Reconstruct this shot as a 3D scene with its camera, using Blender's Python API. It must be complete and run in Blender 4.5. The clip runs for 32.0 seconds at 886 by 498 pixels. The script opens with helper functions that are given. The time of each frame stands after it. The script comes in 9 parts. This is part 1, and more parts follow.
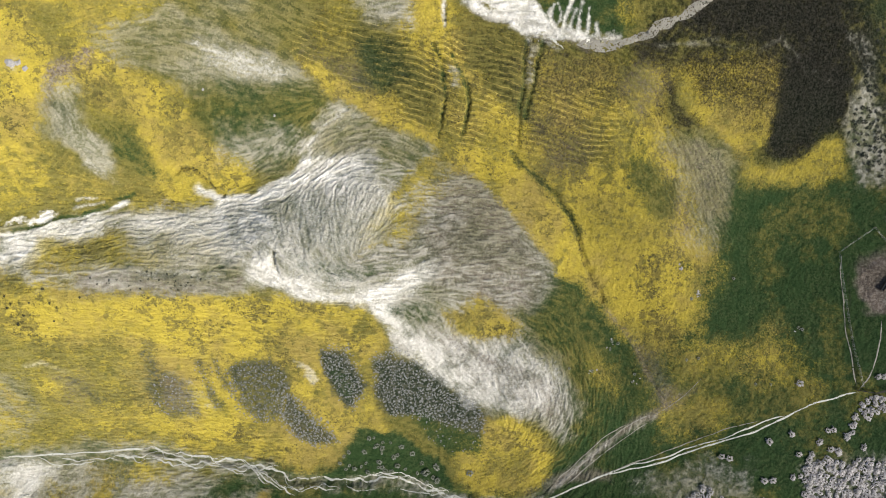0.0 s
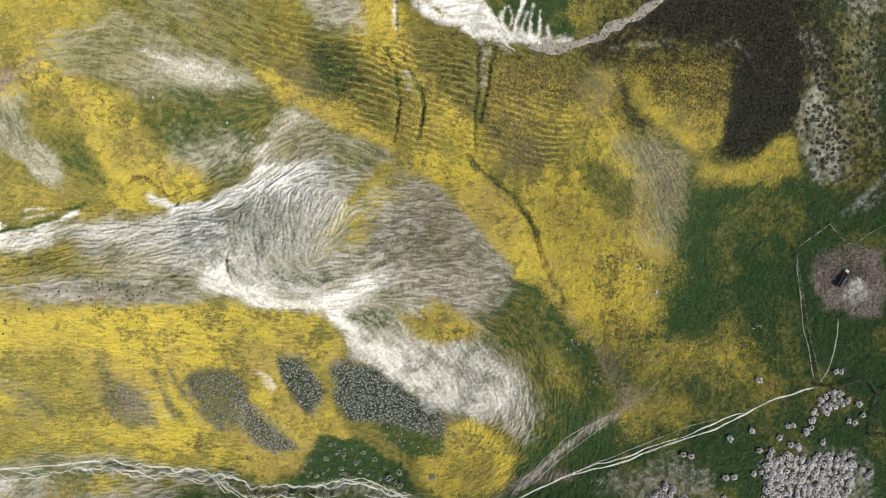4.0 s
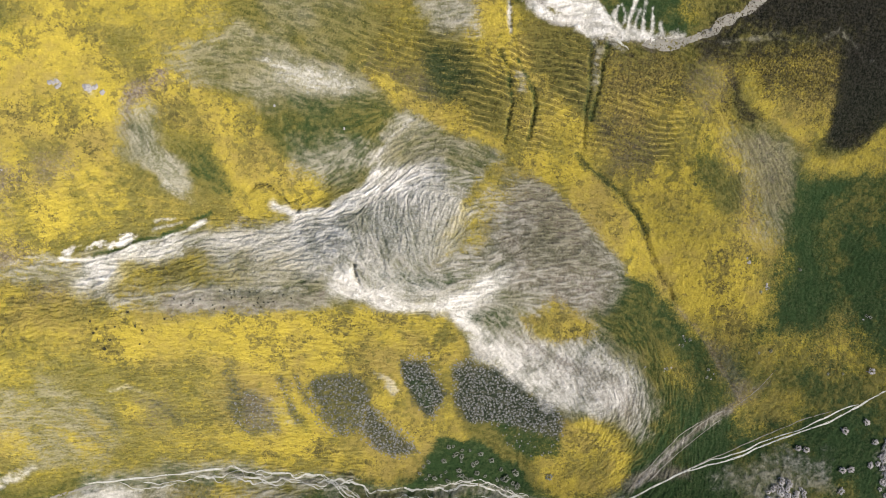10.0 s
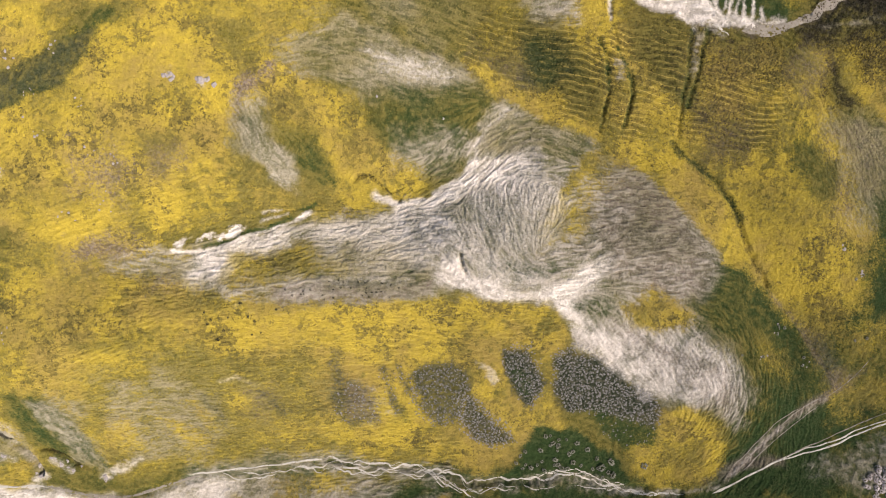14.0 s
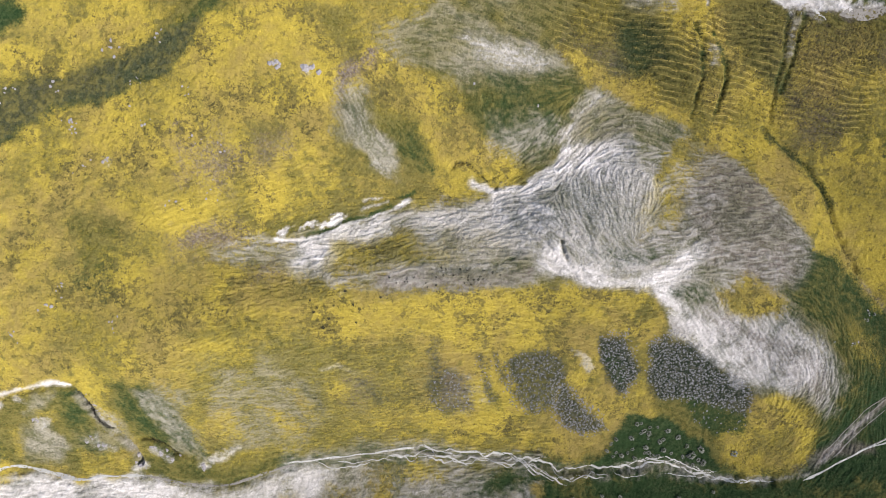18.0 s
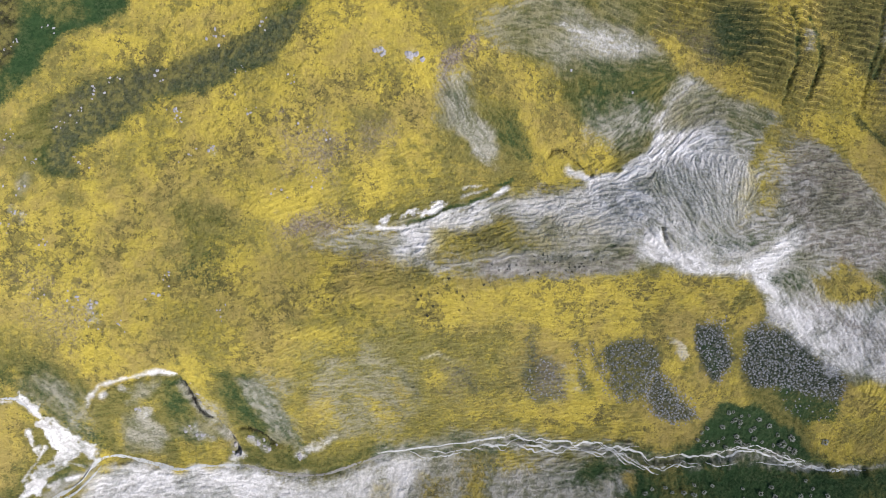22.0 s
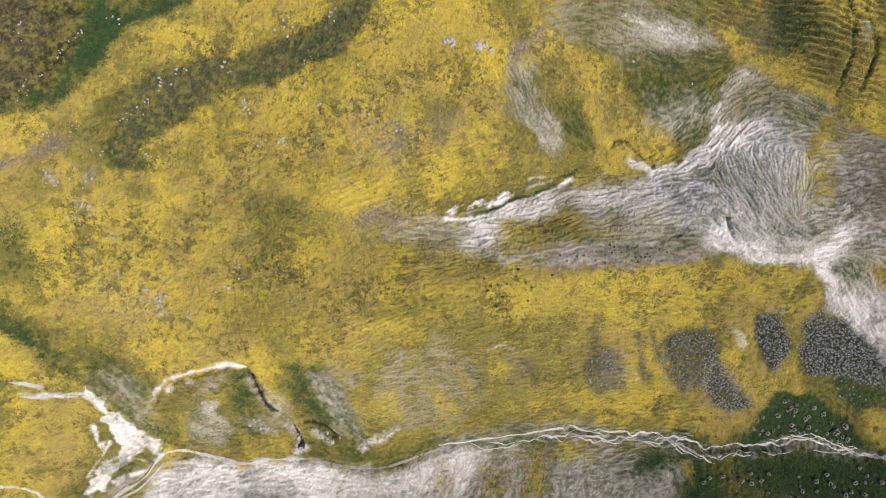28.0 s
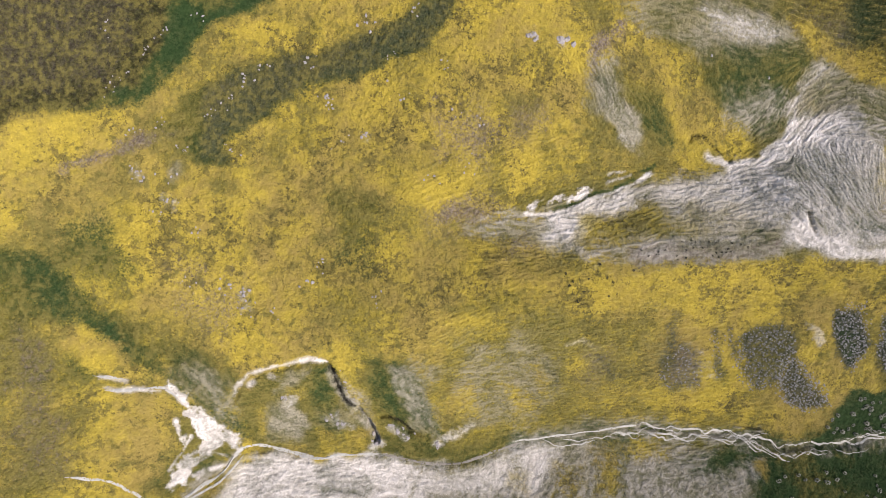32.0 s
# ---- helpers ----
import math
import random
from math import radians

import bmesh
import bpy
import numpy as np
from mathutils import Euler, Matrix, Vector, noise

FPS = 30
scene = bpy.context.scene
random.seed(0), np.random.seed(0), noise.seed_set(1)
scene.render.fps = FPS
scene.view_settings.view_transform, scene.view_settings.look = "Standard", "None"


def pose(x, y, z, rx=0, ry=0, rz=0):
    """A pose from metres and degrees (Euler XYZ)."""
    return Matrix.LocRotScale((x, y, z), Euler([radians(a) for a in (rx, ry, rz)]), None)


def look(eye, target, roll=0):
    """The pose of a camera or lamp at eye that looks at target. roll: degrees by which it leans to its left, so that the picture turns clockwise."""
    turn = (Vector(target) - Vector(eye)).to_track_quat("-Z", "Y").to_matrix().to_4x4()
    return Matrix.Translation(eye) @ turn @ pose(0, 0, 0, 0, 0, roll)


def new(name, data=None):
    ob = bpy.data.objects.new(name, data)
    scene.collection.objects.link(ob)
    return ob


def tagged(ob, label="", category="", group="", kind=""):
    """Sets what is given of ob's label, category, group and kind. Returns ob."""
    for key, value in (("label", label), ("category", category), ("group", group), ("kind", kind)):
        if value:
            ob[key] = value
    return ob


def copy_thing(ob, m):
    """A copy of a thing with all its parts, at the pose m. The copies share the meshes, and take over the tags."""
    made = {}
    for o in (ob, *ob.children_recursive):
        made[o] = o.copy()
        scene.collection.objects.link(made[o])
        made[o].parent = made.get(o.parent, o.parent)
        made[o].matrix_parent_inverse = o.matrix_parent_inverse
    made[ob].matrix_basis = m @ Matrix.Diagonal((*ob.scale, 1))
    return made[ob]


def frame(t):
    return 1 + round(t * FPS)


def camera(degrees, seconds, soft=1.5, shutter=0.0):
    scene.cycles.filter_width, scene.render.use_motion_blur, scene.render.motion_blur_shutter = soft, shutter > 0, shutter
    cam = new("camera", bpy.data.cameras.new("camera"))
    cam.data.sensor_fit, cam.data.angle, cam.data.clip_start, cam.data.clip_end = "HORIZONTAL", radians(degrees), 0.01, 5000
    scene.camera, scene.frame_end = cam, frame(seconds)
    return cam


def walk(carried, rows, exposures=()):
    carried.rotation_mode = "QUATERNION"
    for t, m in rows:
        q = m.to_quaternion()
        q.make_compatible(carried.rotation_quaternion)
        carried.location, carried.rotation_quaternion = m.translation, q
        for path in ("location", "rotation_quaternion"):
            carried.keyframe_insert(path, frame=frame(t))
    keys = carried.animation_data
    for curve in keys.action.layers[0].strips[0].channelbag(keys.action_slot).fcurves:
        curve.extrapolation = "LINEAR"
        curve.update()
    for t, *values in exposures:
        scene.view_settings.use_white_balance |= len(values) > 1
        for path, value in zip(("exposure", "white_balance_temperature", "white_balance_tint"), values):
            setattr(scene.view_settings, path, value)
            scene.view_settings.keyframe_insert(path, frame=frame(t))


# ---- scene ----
cam = camera(68.99, 32.0, soft=0.7)
PATH = [
    (0.0, pose(41.01, 3.15, 181.02, -0.244, -0.282, 2.959)),
    (0.5, pose(42.04, 3.33, 181.02, -0.248, -0.237, 2.831)),
    (1.0, pose(43.34, 3.25, 180.95, -0.173, -0.147, 2.687)),
    (1.5, pose(44.71, 3.39, 180.96, -0.152, -0.075, 2.568)),
    (2.0, pose(46.20, 3.55, 180.95, -0.132, -0.012, 2.452)),
    (2.5, pose(47.65, 3.80, 180.96, -0.131, -0.273, 2.290)),
    (3.0, pose(48.83, 3.81, 181.05, -0.053, -0.553, 2.167)),
    (3.5, pose(49.42, 3.98, 181.02, -0.062, -1.021, 2.052)),
    (5.5, pose(45.03, 3.99, 181.16, 0.219, -1.548, 1.396)),
    (6.0, pose(42.84, 3.86, 181.15, 0.297, -1.584, 1.231)),
    (6.5, pose(40.51, 3.83, 181.20, 0.326, -1.555, 1.094)),
    (7.0, pose(37.91, 3.68, 181.16, 0.369, -1.412, 0.957)),
    (7.5, pose(35.17, 3.29, 181.13, 0.458, -1.311, 0.832)),
    (8.0, pose(32.37, 3.23, 181.05, 0.454, -1.191, 0.711)),
    (8.5, pose(29.49, 2.92, 181.07, 0.482, -1.065, 0.593)),
    (9.0, pose(26.74, 2.88, 181.00, 0.437, -0.910, 0.479)),
    (9.5, pose(23.70, 2.61, 181.01, 0.421, -0.825, 0.380)),
    (10.0, pose(20.75, 2.36, 181.03, 0.428, -0.726, 0.300)),
    (10.5, pose(17.98, 2.09, 180.98, 0.425, -0.565, 0.217)),
    (11.0, pose(14.91, 1.94, 180.96, 0.371, -0.507, 0.140)),
    (11.5, pose(12.19, 1.64, 181.01, 0.371, -0.345, 0.030)),
    (12.0, pose(9.18, 1.45, 180.97, 0.305, -0.266, -0.009)),
    (12.5, pose(6.40, 1.39, 180.97, 0.222, -0.143, -0.045)),
    (13.0, pose(3.54, 1.16, 180.93, 0.173, -0.044, -0.134)),
    (13.5, pose(0.61, 0.71, 180.96, 0.196, 0.017, -0.205)),
    (14.0, pose(-2.40, 0.49, 180.96, 0.162, 0.059, -0.237)),
    (14.5, pose(-5.38, 0.19, 180.85, 0.156, 0.084, -0.285)),
    (16.5, pose(-16.91, -1.01, 180.82, 0.050, 0.299, -0.465)),
    (17.0, pose(-19.84, -1.20, 180.77, -0.008, 0.322, -0.526)),
    (17.5, pose(-22.78, -1.34, 180.79, -0.094, 0.322, -0.544)),
    (18.0, pose(-25.45, -1.54, 180.77, -0.144, 0.412, -0.603)),
    (18.5, pose(-28.30, -1.85, 180.73, -0.173, 0.452, -0.660)),
    (19.0, pose(-31.19, -2.28, 180.68, -0.153, 0.462, -0.682)),
    (19.5, pose(-34.01, -2.56, 180.69, -0.192, 0.485, -0.721)),
    (20.0, pose(-36.78, -2.80, 180.68, -0.212, 0.524, -0.792)),
    (20.5, pose(-39.74, -3.01, 180.61, -0.258, 0.512, -0.811)),
    (21.0, pose(-42.45, -3.24, 180.64, -0.286, 0.561, -0.864)),
    (21.5, pose(-45.22, -3.71, 180.61, -0.218, 0.592, -0.926)),
    (22.0, pose(-47.89, -4.05, 180.60, -0.187, 0.896, -0.939)),
    (22.5, pose(-50.21, -4.00, 180.57, -0.213, 0.996, -0.952)),
    (23.0, pose(-51.82, -4.27, 180.58, -0.160, 1.142, -0.963)),
    (23.5, pose(-53.11, -4.41, 180.60, -0.192, 1.224, -0.964)),
    (24.0, pose(-53.65, -4.69, 180.65, -0.189, 1.410, -0.974)),
    (24.5, pose(-54.30, -4.73, 180.61, -0.299, 1.018, -1.001)),
    (26.5, pose(-59.58, -5.28, 180.74, -0.322, 0.241, -1.175)),
    (27.0, pose(-61.55, -5.41, 180.76, -0.281, 0.116, -1.230)),
    (27.5, pose(-63.67, -5.44, 180.74, -0.290, 0.021, -1.266)),
    (28.0, pose(-66.06, -5.53, 180.76, -0.278, -0.051, -1.304)),
    (28.5, pose(-68.63, -5.66, 180.74, -0.249, -0.122, -1.351)),
    (29.0, pose(-71.13, -5.77, 180.77, -0.251, -0.049, -1.367)),
    (29.5, pose(-73.76, -6.12, 180.76, -0.171, 0.073, -1.413)),
    (30.0, pose(-76.39, -6.07, 180.72, -0.196, 0.452, -1.397)),
    (30.5, pose(-78.30, -6.18, 180.67, -0.143, 0.678, -1.385)),
    (31.0, pose(-79.93, -6.55, 180.69, -0.037, 0.783, -1.369)),
    (31.5, pose(-81.08, -6.62, 180.74, -0.063, 0.910, -1.323)),
    (32.0, pose(-81.77, -6.86, 180.73, -0.068, 1.036, -1.314)),
]

TONE = [(0, 0.46, 6500, 5), (8, 0.46, 6480, 6), (9, 0.46, 6520, 7), (12, 0.42, 6850, 13), (14, 0.41, 7230, 18), (17, 0.40, 6340, 15), (19, 0.40, 6020, 15),
        (20, 0.40, 5970, 14), (22, 0.39, 5740, 14), (24, 0.40, 6360, 16), (27, 0.40, 6550, 15), (30, 0.40, 6290, 17), (32, 0.40, 6520, 18)]
walk(cam, PATH, TONE)

# ---- sky and sun ----
SUN_FROM = Vector((0.78, -0.50, 0.86)).normalized()
world = bpy.data.worlds.new("sky")
scene.world = world
world.use_nodes = True
wn = world.node_tree.nodes
sky = wn.new("ShaderNodeTexSky")
sky.sky_type, sky.sun_disc = "NISHITA", False
sky.sun_elevation = math.asin(SUN_FROM.z)
sky.sun_rotation = math.atan2(SUN_FROM.x, SUN_FROM.y)
world.node_tree.links.new(sky.outputs[0], wn["Background"].inputs[0])
wn["Background"].inputs[1].default_value = 0.075
lamp = bpy.data.lights.new("sun", "SUN")
lamp.energy, lamp.angle, lamp.color = 3.4, radians(0.53), (1.0, 0.95, 0.87)
sun = new("sun", lamp)
sun.matrix_world = look(SUN_FROM * 400, (0, 0, 0))


# ---- noise on arrays ----
def hash01(i, j, seed):
    n = (i * 374761393 + j * 668265263 + seed * 974711) & 0xFFFFFFFF
    n = ((n ^ (n >> 13)) * 1274126177) & 0xFFFFFFFF
    return ((n ^ (n >> 16)) & 0xFFFF) / 65535.0


def grain(x, y, size, seed):
    """Smooth value noise, 0 to 1, with cells of that size."""
    u, v = x / size, y / size
    i, j = np.floor(u).astype(np.int64), np.floor(v).astype(np.int64)
    f, g = u - i, v - j
    f, g = f * f * (3 - 2 * f), g * g * (3 - 2 * g)
    a, b = hash01(i, j, seed), hash01(i + 1, j, seed)
    c, d = hash01(i, j + 1, seed), hash01(i + 1, j + 1, seed)
    return (a * (1 - f) + b * f) * (1 - g) + (c * (1 - f) + d * f) * g


def fractal(x, y, size, seed, octaves=4):
    total, amp, out = 0.0, 1.0, 0.0
    for k in range(octaves):
        ca, sa = math.cos(0.7 * k), math.sin(0.7 * k)
        out = out + amp * grain(x * ca - y * sa, x * sa + y * ca, size / 2 ** k, seed + k)
        total, amp = total + amp, amp * 0.55
    return out / total


def smooth(e0, e1, v):
    t = np.clip((v - e0) / (e1 - e0), 0, 1)
    return t * t * (3 - 2 * t)


# ---- the lie of the land: a plateau in the west, a valley in the east ----
SWELLS, RISES, CUTS, TERRACES, MOUNDS = [], [], [], [], []


def swell(x, y, height):
    SWELLS.append((x, y, height))


def rise(height, width, line):
    RISES.append((height, width, line))


def cut(depth, width, line):
    """A gully or rut with steep sides."""
    CUTS.append((depth, width, line))


def terraces(strength, tilt, outline):
    """Cattle terraces across a slope; tilt: how far they fall towards the east; None: they keep to the contours."""
    TERRACES.append((strength, tilt, outline))


def mound(x, y, radius, height):
    MOUNDS.append((x, y, radius, height))


rise(-5.2, 9, [(-78, -4), (-60, 1), (-36, 9), (-14, 12), (6, 22), (22, 36), (40, 27), (59, 28), (76, 18), (84, 0), (95, -20)])  # drain
rise(5.3, 11, [(-85, -22), (-53, -17), (-25, -8), (0, -1), (23, -11), (45, -25), (62, -32)])  # ridge
rise(2.2, 10, [(0, 0), (20, -4), (40, -4), (55, -7)])  # spur
rise(-5.6, 10, [(-150, -62), (-112, -50), (-90, -52), (-60, -57), (-33, -55), (0, -57), (30, -61), (74, -60), (110, -48)])  # stream
rise(2.5, 9, [(-118, -30), (-105, -28), (-95, -45), (-80, -52)])  # arc
rise(-1.5, 12, [(-62, 24), (-48, 38), (-20, 44), (0, 48)])  # knoll
swell(-200, -84, 0.6)
swell(-172, -84, 3.0)
swell(-144, -84, 1.4)
swell(-116, -84, -2.9)
swell(-88, -84, -3.8)
swell(-60, -84, -1.9)
swell(-32, -84, -2.2)
swell(-4, -84, -2.0)
swell(52, -84, 1.1)
swell(80, -84, 1.4)
swell(-186, -60, 1.8)
swell(-158, -60, 1.1)
swell(-130, -60, -4.0)
swell(-102, -60, -4.3)
swell(-74, -60, -5.6)
swell(-46, -60, -4.7)
swell(-18, -60, -5.4)
swell(10, -60, -2.7)
swell(38, -60, -1.1)
swell(66, -60, 0.6)
swell(94, -60, 0.8)
swell(-172, -36, -1.3)
swell(-144, -36, -3.3)
swell(-116, -36, 1.0)
swell(-88, -36, -1.0)
swell(-60, -36, -2.3)
swell(-32, -36, -3.0)
swell(-4, -36, -2.3)
swell(24, -36, -0.9)
swell(52, -36, -3.9)
swell(108, -36, 1.0)
swell(-130, -12, 1.7)
swell(-102, -12, 1.1)
swell(-74, -12, 0.6)
swell(-18, -12, -0.6)
swell(10, -12, 2.2)
swell(38, -12, 0.9)
swell(66, -12, -1.4)
swell(94, -12, 2.9)
swell(122, -12, -1.3)
swell(150, -12, -0.8)
swell(-116, 12, -1.2)
swell(-88, 12, 0.6)
swell(-60, 12, 1.2)
swell(-32, 12, -1.0)
swell(-4, 12, -1.2)
swell(24, 12, 0.8)
swell(52, 12, -0.5)
swell(80, 12, 1.9)
swell(108, 12, -1.2)
swell(136, 12, -3.5)
swell(164, 12, -0.7)
swell(-186, 36, 0.4)
swell(-130, 36, -0.4)
swell(-102, 36, -0.5)
swell(-74, 36, 1.9)
swell(-46, 36, 1.4)
swell(-18, 36, -1.2)
swell(10, 36, -2.7)
swell(38, 36, -1.6)
swell(94, 36, 2.4)
swell(122, 36, -0.8)
swell(150, 36, -0.8)
swell(-144, 60, -1.3)
swell(-116, 60, -1.1)
swell(-60, 60, 1.3)
swell(-4, 60, -2.0)
swell(24, 60, 2.6)
swell(52, 60, 3.5)
swell(80, 60, 4.3)
swell(108, 60, 4.8)
swell(136, 60, 3.1)
swell(164, 60, 0.8)
swell(-130, 84, -0.8)
swell(-102, 84, -0.4)
swell(-18, 84, -0.6)
swell(10, 84, 1.0)
swell(38, 84, 4.1)
swell(66, 84, 2.7)
swell(94, 84, 2.9)
swell(122, 84, 3.1)
swell(150, 84, 1.3)



def line_distance(x, y, line):
    d = np.full(np.shape(x), 1e9)
    for (ax, ay), (bx, by) in zip(line[:-1], line[1:]):
        ux, uy = bx - ax, by - ay
        t = np.clip(((x - ax) * ux + (y - ay) * uy) / (ux * ux + uy * uy + 1e-9), 0, 1)
        d = np.minimum(d, np.hypot(x - ax - t * ux, y - ay - t * uy))
    return d


def near_box(x, y, line, margin):
    xs, ys = [p[0] for p in line], [p[1] for p in line]
    return (x > min(xs) - margin) & (x < max(xs) + margin) & (y > min(ys) - margin) & (y < max(ys) + margin)


def broad_height(x, y):
    h = 20 - 19 * np.tanh((x - 15) / 75)
    for sx, sy, a in SWELLS:
        d2 = (x - sx) ** 2 + (y - sy) ** 2
        h = h + a * np.exp(-d2 / (2 * 23.0 ** 2))
    for a, w, line in RISES:
        h = h + a * np.exp(-(line_distance(x, y, line) / w) ** 2 / 2)
    far = smooth(150, 900, np.hypot(x, y * 1.3))
    return h + far * 60 * (fractal(x, y, 700, 31, 3) - 0.5)


# ---- what covers the ground ----
# "dark" also stands in for shade, on the flower wedge and in gullies
COVERS = ["olive", "flowers", "grass", "chalk", "straw", "dark", "earth", "scrub"]
PAINT = []


def patch(cover, weight, soft, outline):
    """An area of that cover within an outline; its edge fades over soft metres."""
    PAINT.append((cover, weight, soft, 0.0, outline))


def streak(cover, weight, width, soft, line):
    """A band of that cover along a line."""
    PAINT.append((cover, weight, soft, width, line))


# broad fields
patch("flowers", 1, 5.4, [(-189, 58.4), (-42.3, 56.6), (-35.2, 42), (-42, 6.9), (-78.3, 4.5), (-87.5, -11.8), (-102.6, -21.3), (-105.9, -72.3), (-189.6, -63.6)])
patch("flowers", 0.95, 5.4, [(-98.3, 65.5), (-31.1, 68), (-28.9, 52.7), (-31.6, 33.9), (-27.1, 17), (-47.5, 3.2), (-55, -8.5), (-7.7, -11.7), (26.6, -12.8), (26, -27), (36.8, -53.6), (9, -60.7), (-52.9, -54), (-92.4, -54.1), (-103, -40.4)])
patch("grass", 1, 6.75, [(62.4, -71.1), (75, -53.8), (83.3, -34.2), (79.1, -18.9), (70.1, -9.7), (74.9, 1), (118.8, 28.6), (152.6, 34.6), (174.3, 25.6), (208.8, 18.3), (210.2, -72.1)])
patch("flowers", 1, 4.05, [(2.4, 64.9), (34.2, 65.7), (38.5, 61.9), (62.7, 54.4), (84.6, 53.2), (107.4, 55.5), (127.7, 55.2), (127.9, 37.3), (115.5, 37.2), (104.2, 43.5), (97.6, 44.4), (106.5, 27.8), (118.8, 6.6), (114.8, -12.5), (104.6, -21.4), (91.9, -19.3), (84.2, -6.7), (74.6, 16.4), (60.2, 28.9), (46.4, 31.7), (25.5, 35), (6, 46.8)])
# northern slopes
patch("olive", 0.6, 4, [(-34.7, 68.7), (1.4, 73.6), (6.5, 53.9), (2.7, 49.3), (-6.2, 52.9), (-19.4, 55.6), (-28.7, 55.9)])
patch("straw", 0.3, 5, [(-20.8, 69.3), (1.4, 71.8), (5.6, 54.8), (-6.1, 53.8), (-17.8, 56.7)])
patch("straw", 0.8, 2.7, [(18, 69), (30, 69.4), (32.5, 57.4), (23.6, 58.8), (16.1, 62.1)])
patch("olive", 0.75, 4.05, [(6.5, 55.7), (21.7, 57.9), (31.1, 55.6), (35.9, 47.2), (37.9, 35.8), (21, 38.1), (11.7, 41.9), (5.4, 49.5)])
patch("grass", 0.55, 4.05, [(19.7, 55.3), (28.3, 54.7), (35.9, 47.2), (33.9, 41.1), (24.1, 45.3), (19.5, 49.4)])
patch("flowers", 0.8, 2.7, [(25.5, 57.2), (31.1, 56.9), (35.9, 52.3), (31.1, 51.4)])
patch("straw", 0.65, 5.4, [(-38.2, 50.1), (-32.4, 54.4), (-24.9, 54.8), (-15.4, 53.6), (-6.2, 52), (1.8, 48.3), (4.4, 43.9), (0.8, 39), (-6.1, 39.2), (-17, 39.8), (-27.2, 42.1), (-36.1, 45.2)])
patch("olive", 0.45, 4.05, [(-38.2, 50.1), (-32.4, 53.6), (-24.9, 53), (-22.6, 47.2), (-27.2, 43), (-34.6, 45.4)])
patch("chalk", 0.42, 2.97, [(-20.3, 47.6), (-15.5, 49.1), (-6.2, 47.3), (0.8, 45.5), (-0.1, 43.3), (-7.9, 43.2), (-17.1, 44.4)])
patch("grass", 0.6, 4, [(-17.7, 37.9), (-6.1, 38.2), (4.3, 40.3), (11.5, 38.2), (8.7, 33.3), (5.2, 25.2), (-2.6, 19.7), (-14.5, 21.7), (-20.7, 31.1)])
patch("olive", 0.6, 4.05, [(-16.1, 39), (0.8, 40.8), (6.1, 38.6), (-6.1, 33.6), (-17.6, 34.2)])
patch("straw", 0.3, 4.05, [(-15.2, 28), (-6.1, 30.8), (4.2, 30.9), (5.2, 24.2), (-2.5, 18.8), (-9.5, 19.3), (-14.5, 21.7)])
patch("flowers", 1, 2.7, [(-44.6, 38), (-34.6, 42), (-24.8, 37.9), (-20.7, 31.1), (-16, 26.1), (-5.9, 17.6), (-8, 13.6), (-15.2, 14.2), (-19.5, 19.5), (-25.1, 18.2), (-32.4, 9.5), (-31.5, 15.9), (-29.4, 22.2), (-32.1, 28.1), (-40.2, 33.4)])
patch("flowers", 1, 2.16, [(-33.1, 8.6), (-24.4, 17.3), (-19.5, 18.6), (-16.9, 13.1), (-15.6, 10.3), (-24.7, 8), (-30.4, 7.3)])
patch("olive", 0.6, 4.05, [(50.3, 59.9), (64.7, 57.2), (84.1, 55.5), (93.6, 49.7), (94.5, 42.4), (83.5, 40.8), (70.3, 45.8), (63.2, 36.7), (51.5, 31.7)])
# two folds of the slope, their shade put into olive and grass
patch("olive", 0.65, 4.05, [(64.2, 36.7), (71.2, 35.9), (79.7, 30.5), (79.5, 23.8), (72.4, 23.6), (66.9, 28.4)])
patch("grass", 0.75, 3.51, [(91.9, 29), (94.9, 30.1), (101.1, 23.6), (103.1, 15.6), (97.7, 14.3), (92.8, 21.2)])
patch("olive", 0.4, 5.4, [(79, 17.8), (90.9, 19.1), (102.3, 11.4), (101.6, 5.6), (81.9, 4.9)])
patch("earth", 0.35, 4.05, [(99.1, 31.4), (107, 21.9), (112.7, 11.9), (116.7, 6.2), (107.2, 5.8), (101.9, 15.5), (97.5, 26.4)])
patch("olive", 0.5, 2.7, [(85.3, 52.8), (91.2, 53.2), (93.4, 42.3), (87.3, 42.9)])
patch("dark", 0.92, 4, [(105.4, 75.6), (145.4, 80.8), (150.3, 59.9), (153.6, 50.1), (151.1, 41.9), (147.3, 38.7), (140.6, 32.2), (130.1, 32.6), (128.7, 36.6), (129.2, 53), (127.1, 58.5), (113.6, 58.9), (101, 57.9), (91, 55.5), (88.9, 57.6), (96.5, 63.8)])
patch("straw", 0.3, 3, [(100.6, 36.3), (108.4, 35.9), (117.9, 34.8), (123.5, 30.2), (122.6, 20.8), (121.4, 8), (111.9, 6), (107.2, 19.9), (102.6, 29.7)])
patch("olive", 0.55, 4.05, [(100.4, 37.2), (112.9, 36.3), (123.5, 30.2), (124.3, 16.7), (116.7, 6.2), (108.8, 15.9)])
patch("flowers", 1, 2.16, [(97.3, 53.7), (105.3, 56.2), (120.3, 58.2), (127.7, 58.5), (129, 51.1), (127.7, 43.3), (127.9, 34.5), (124.6, 30.3), (125.7, 24.1), (134.1, 23.5), (141.5, 27), (152.9, 28.6), (151, 39.9), (145.3, 37.1), (140.8, 31.2), (133, 29.7), (128.1, 30.5), (117.9, 34.8), (107.8, 39.7), (102.6, 44.9), (97.8, 49.1)])
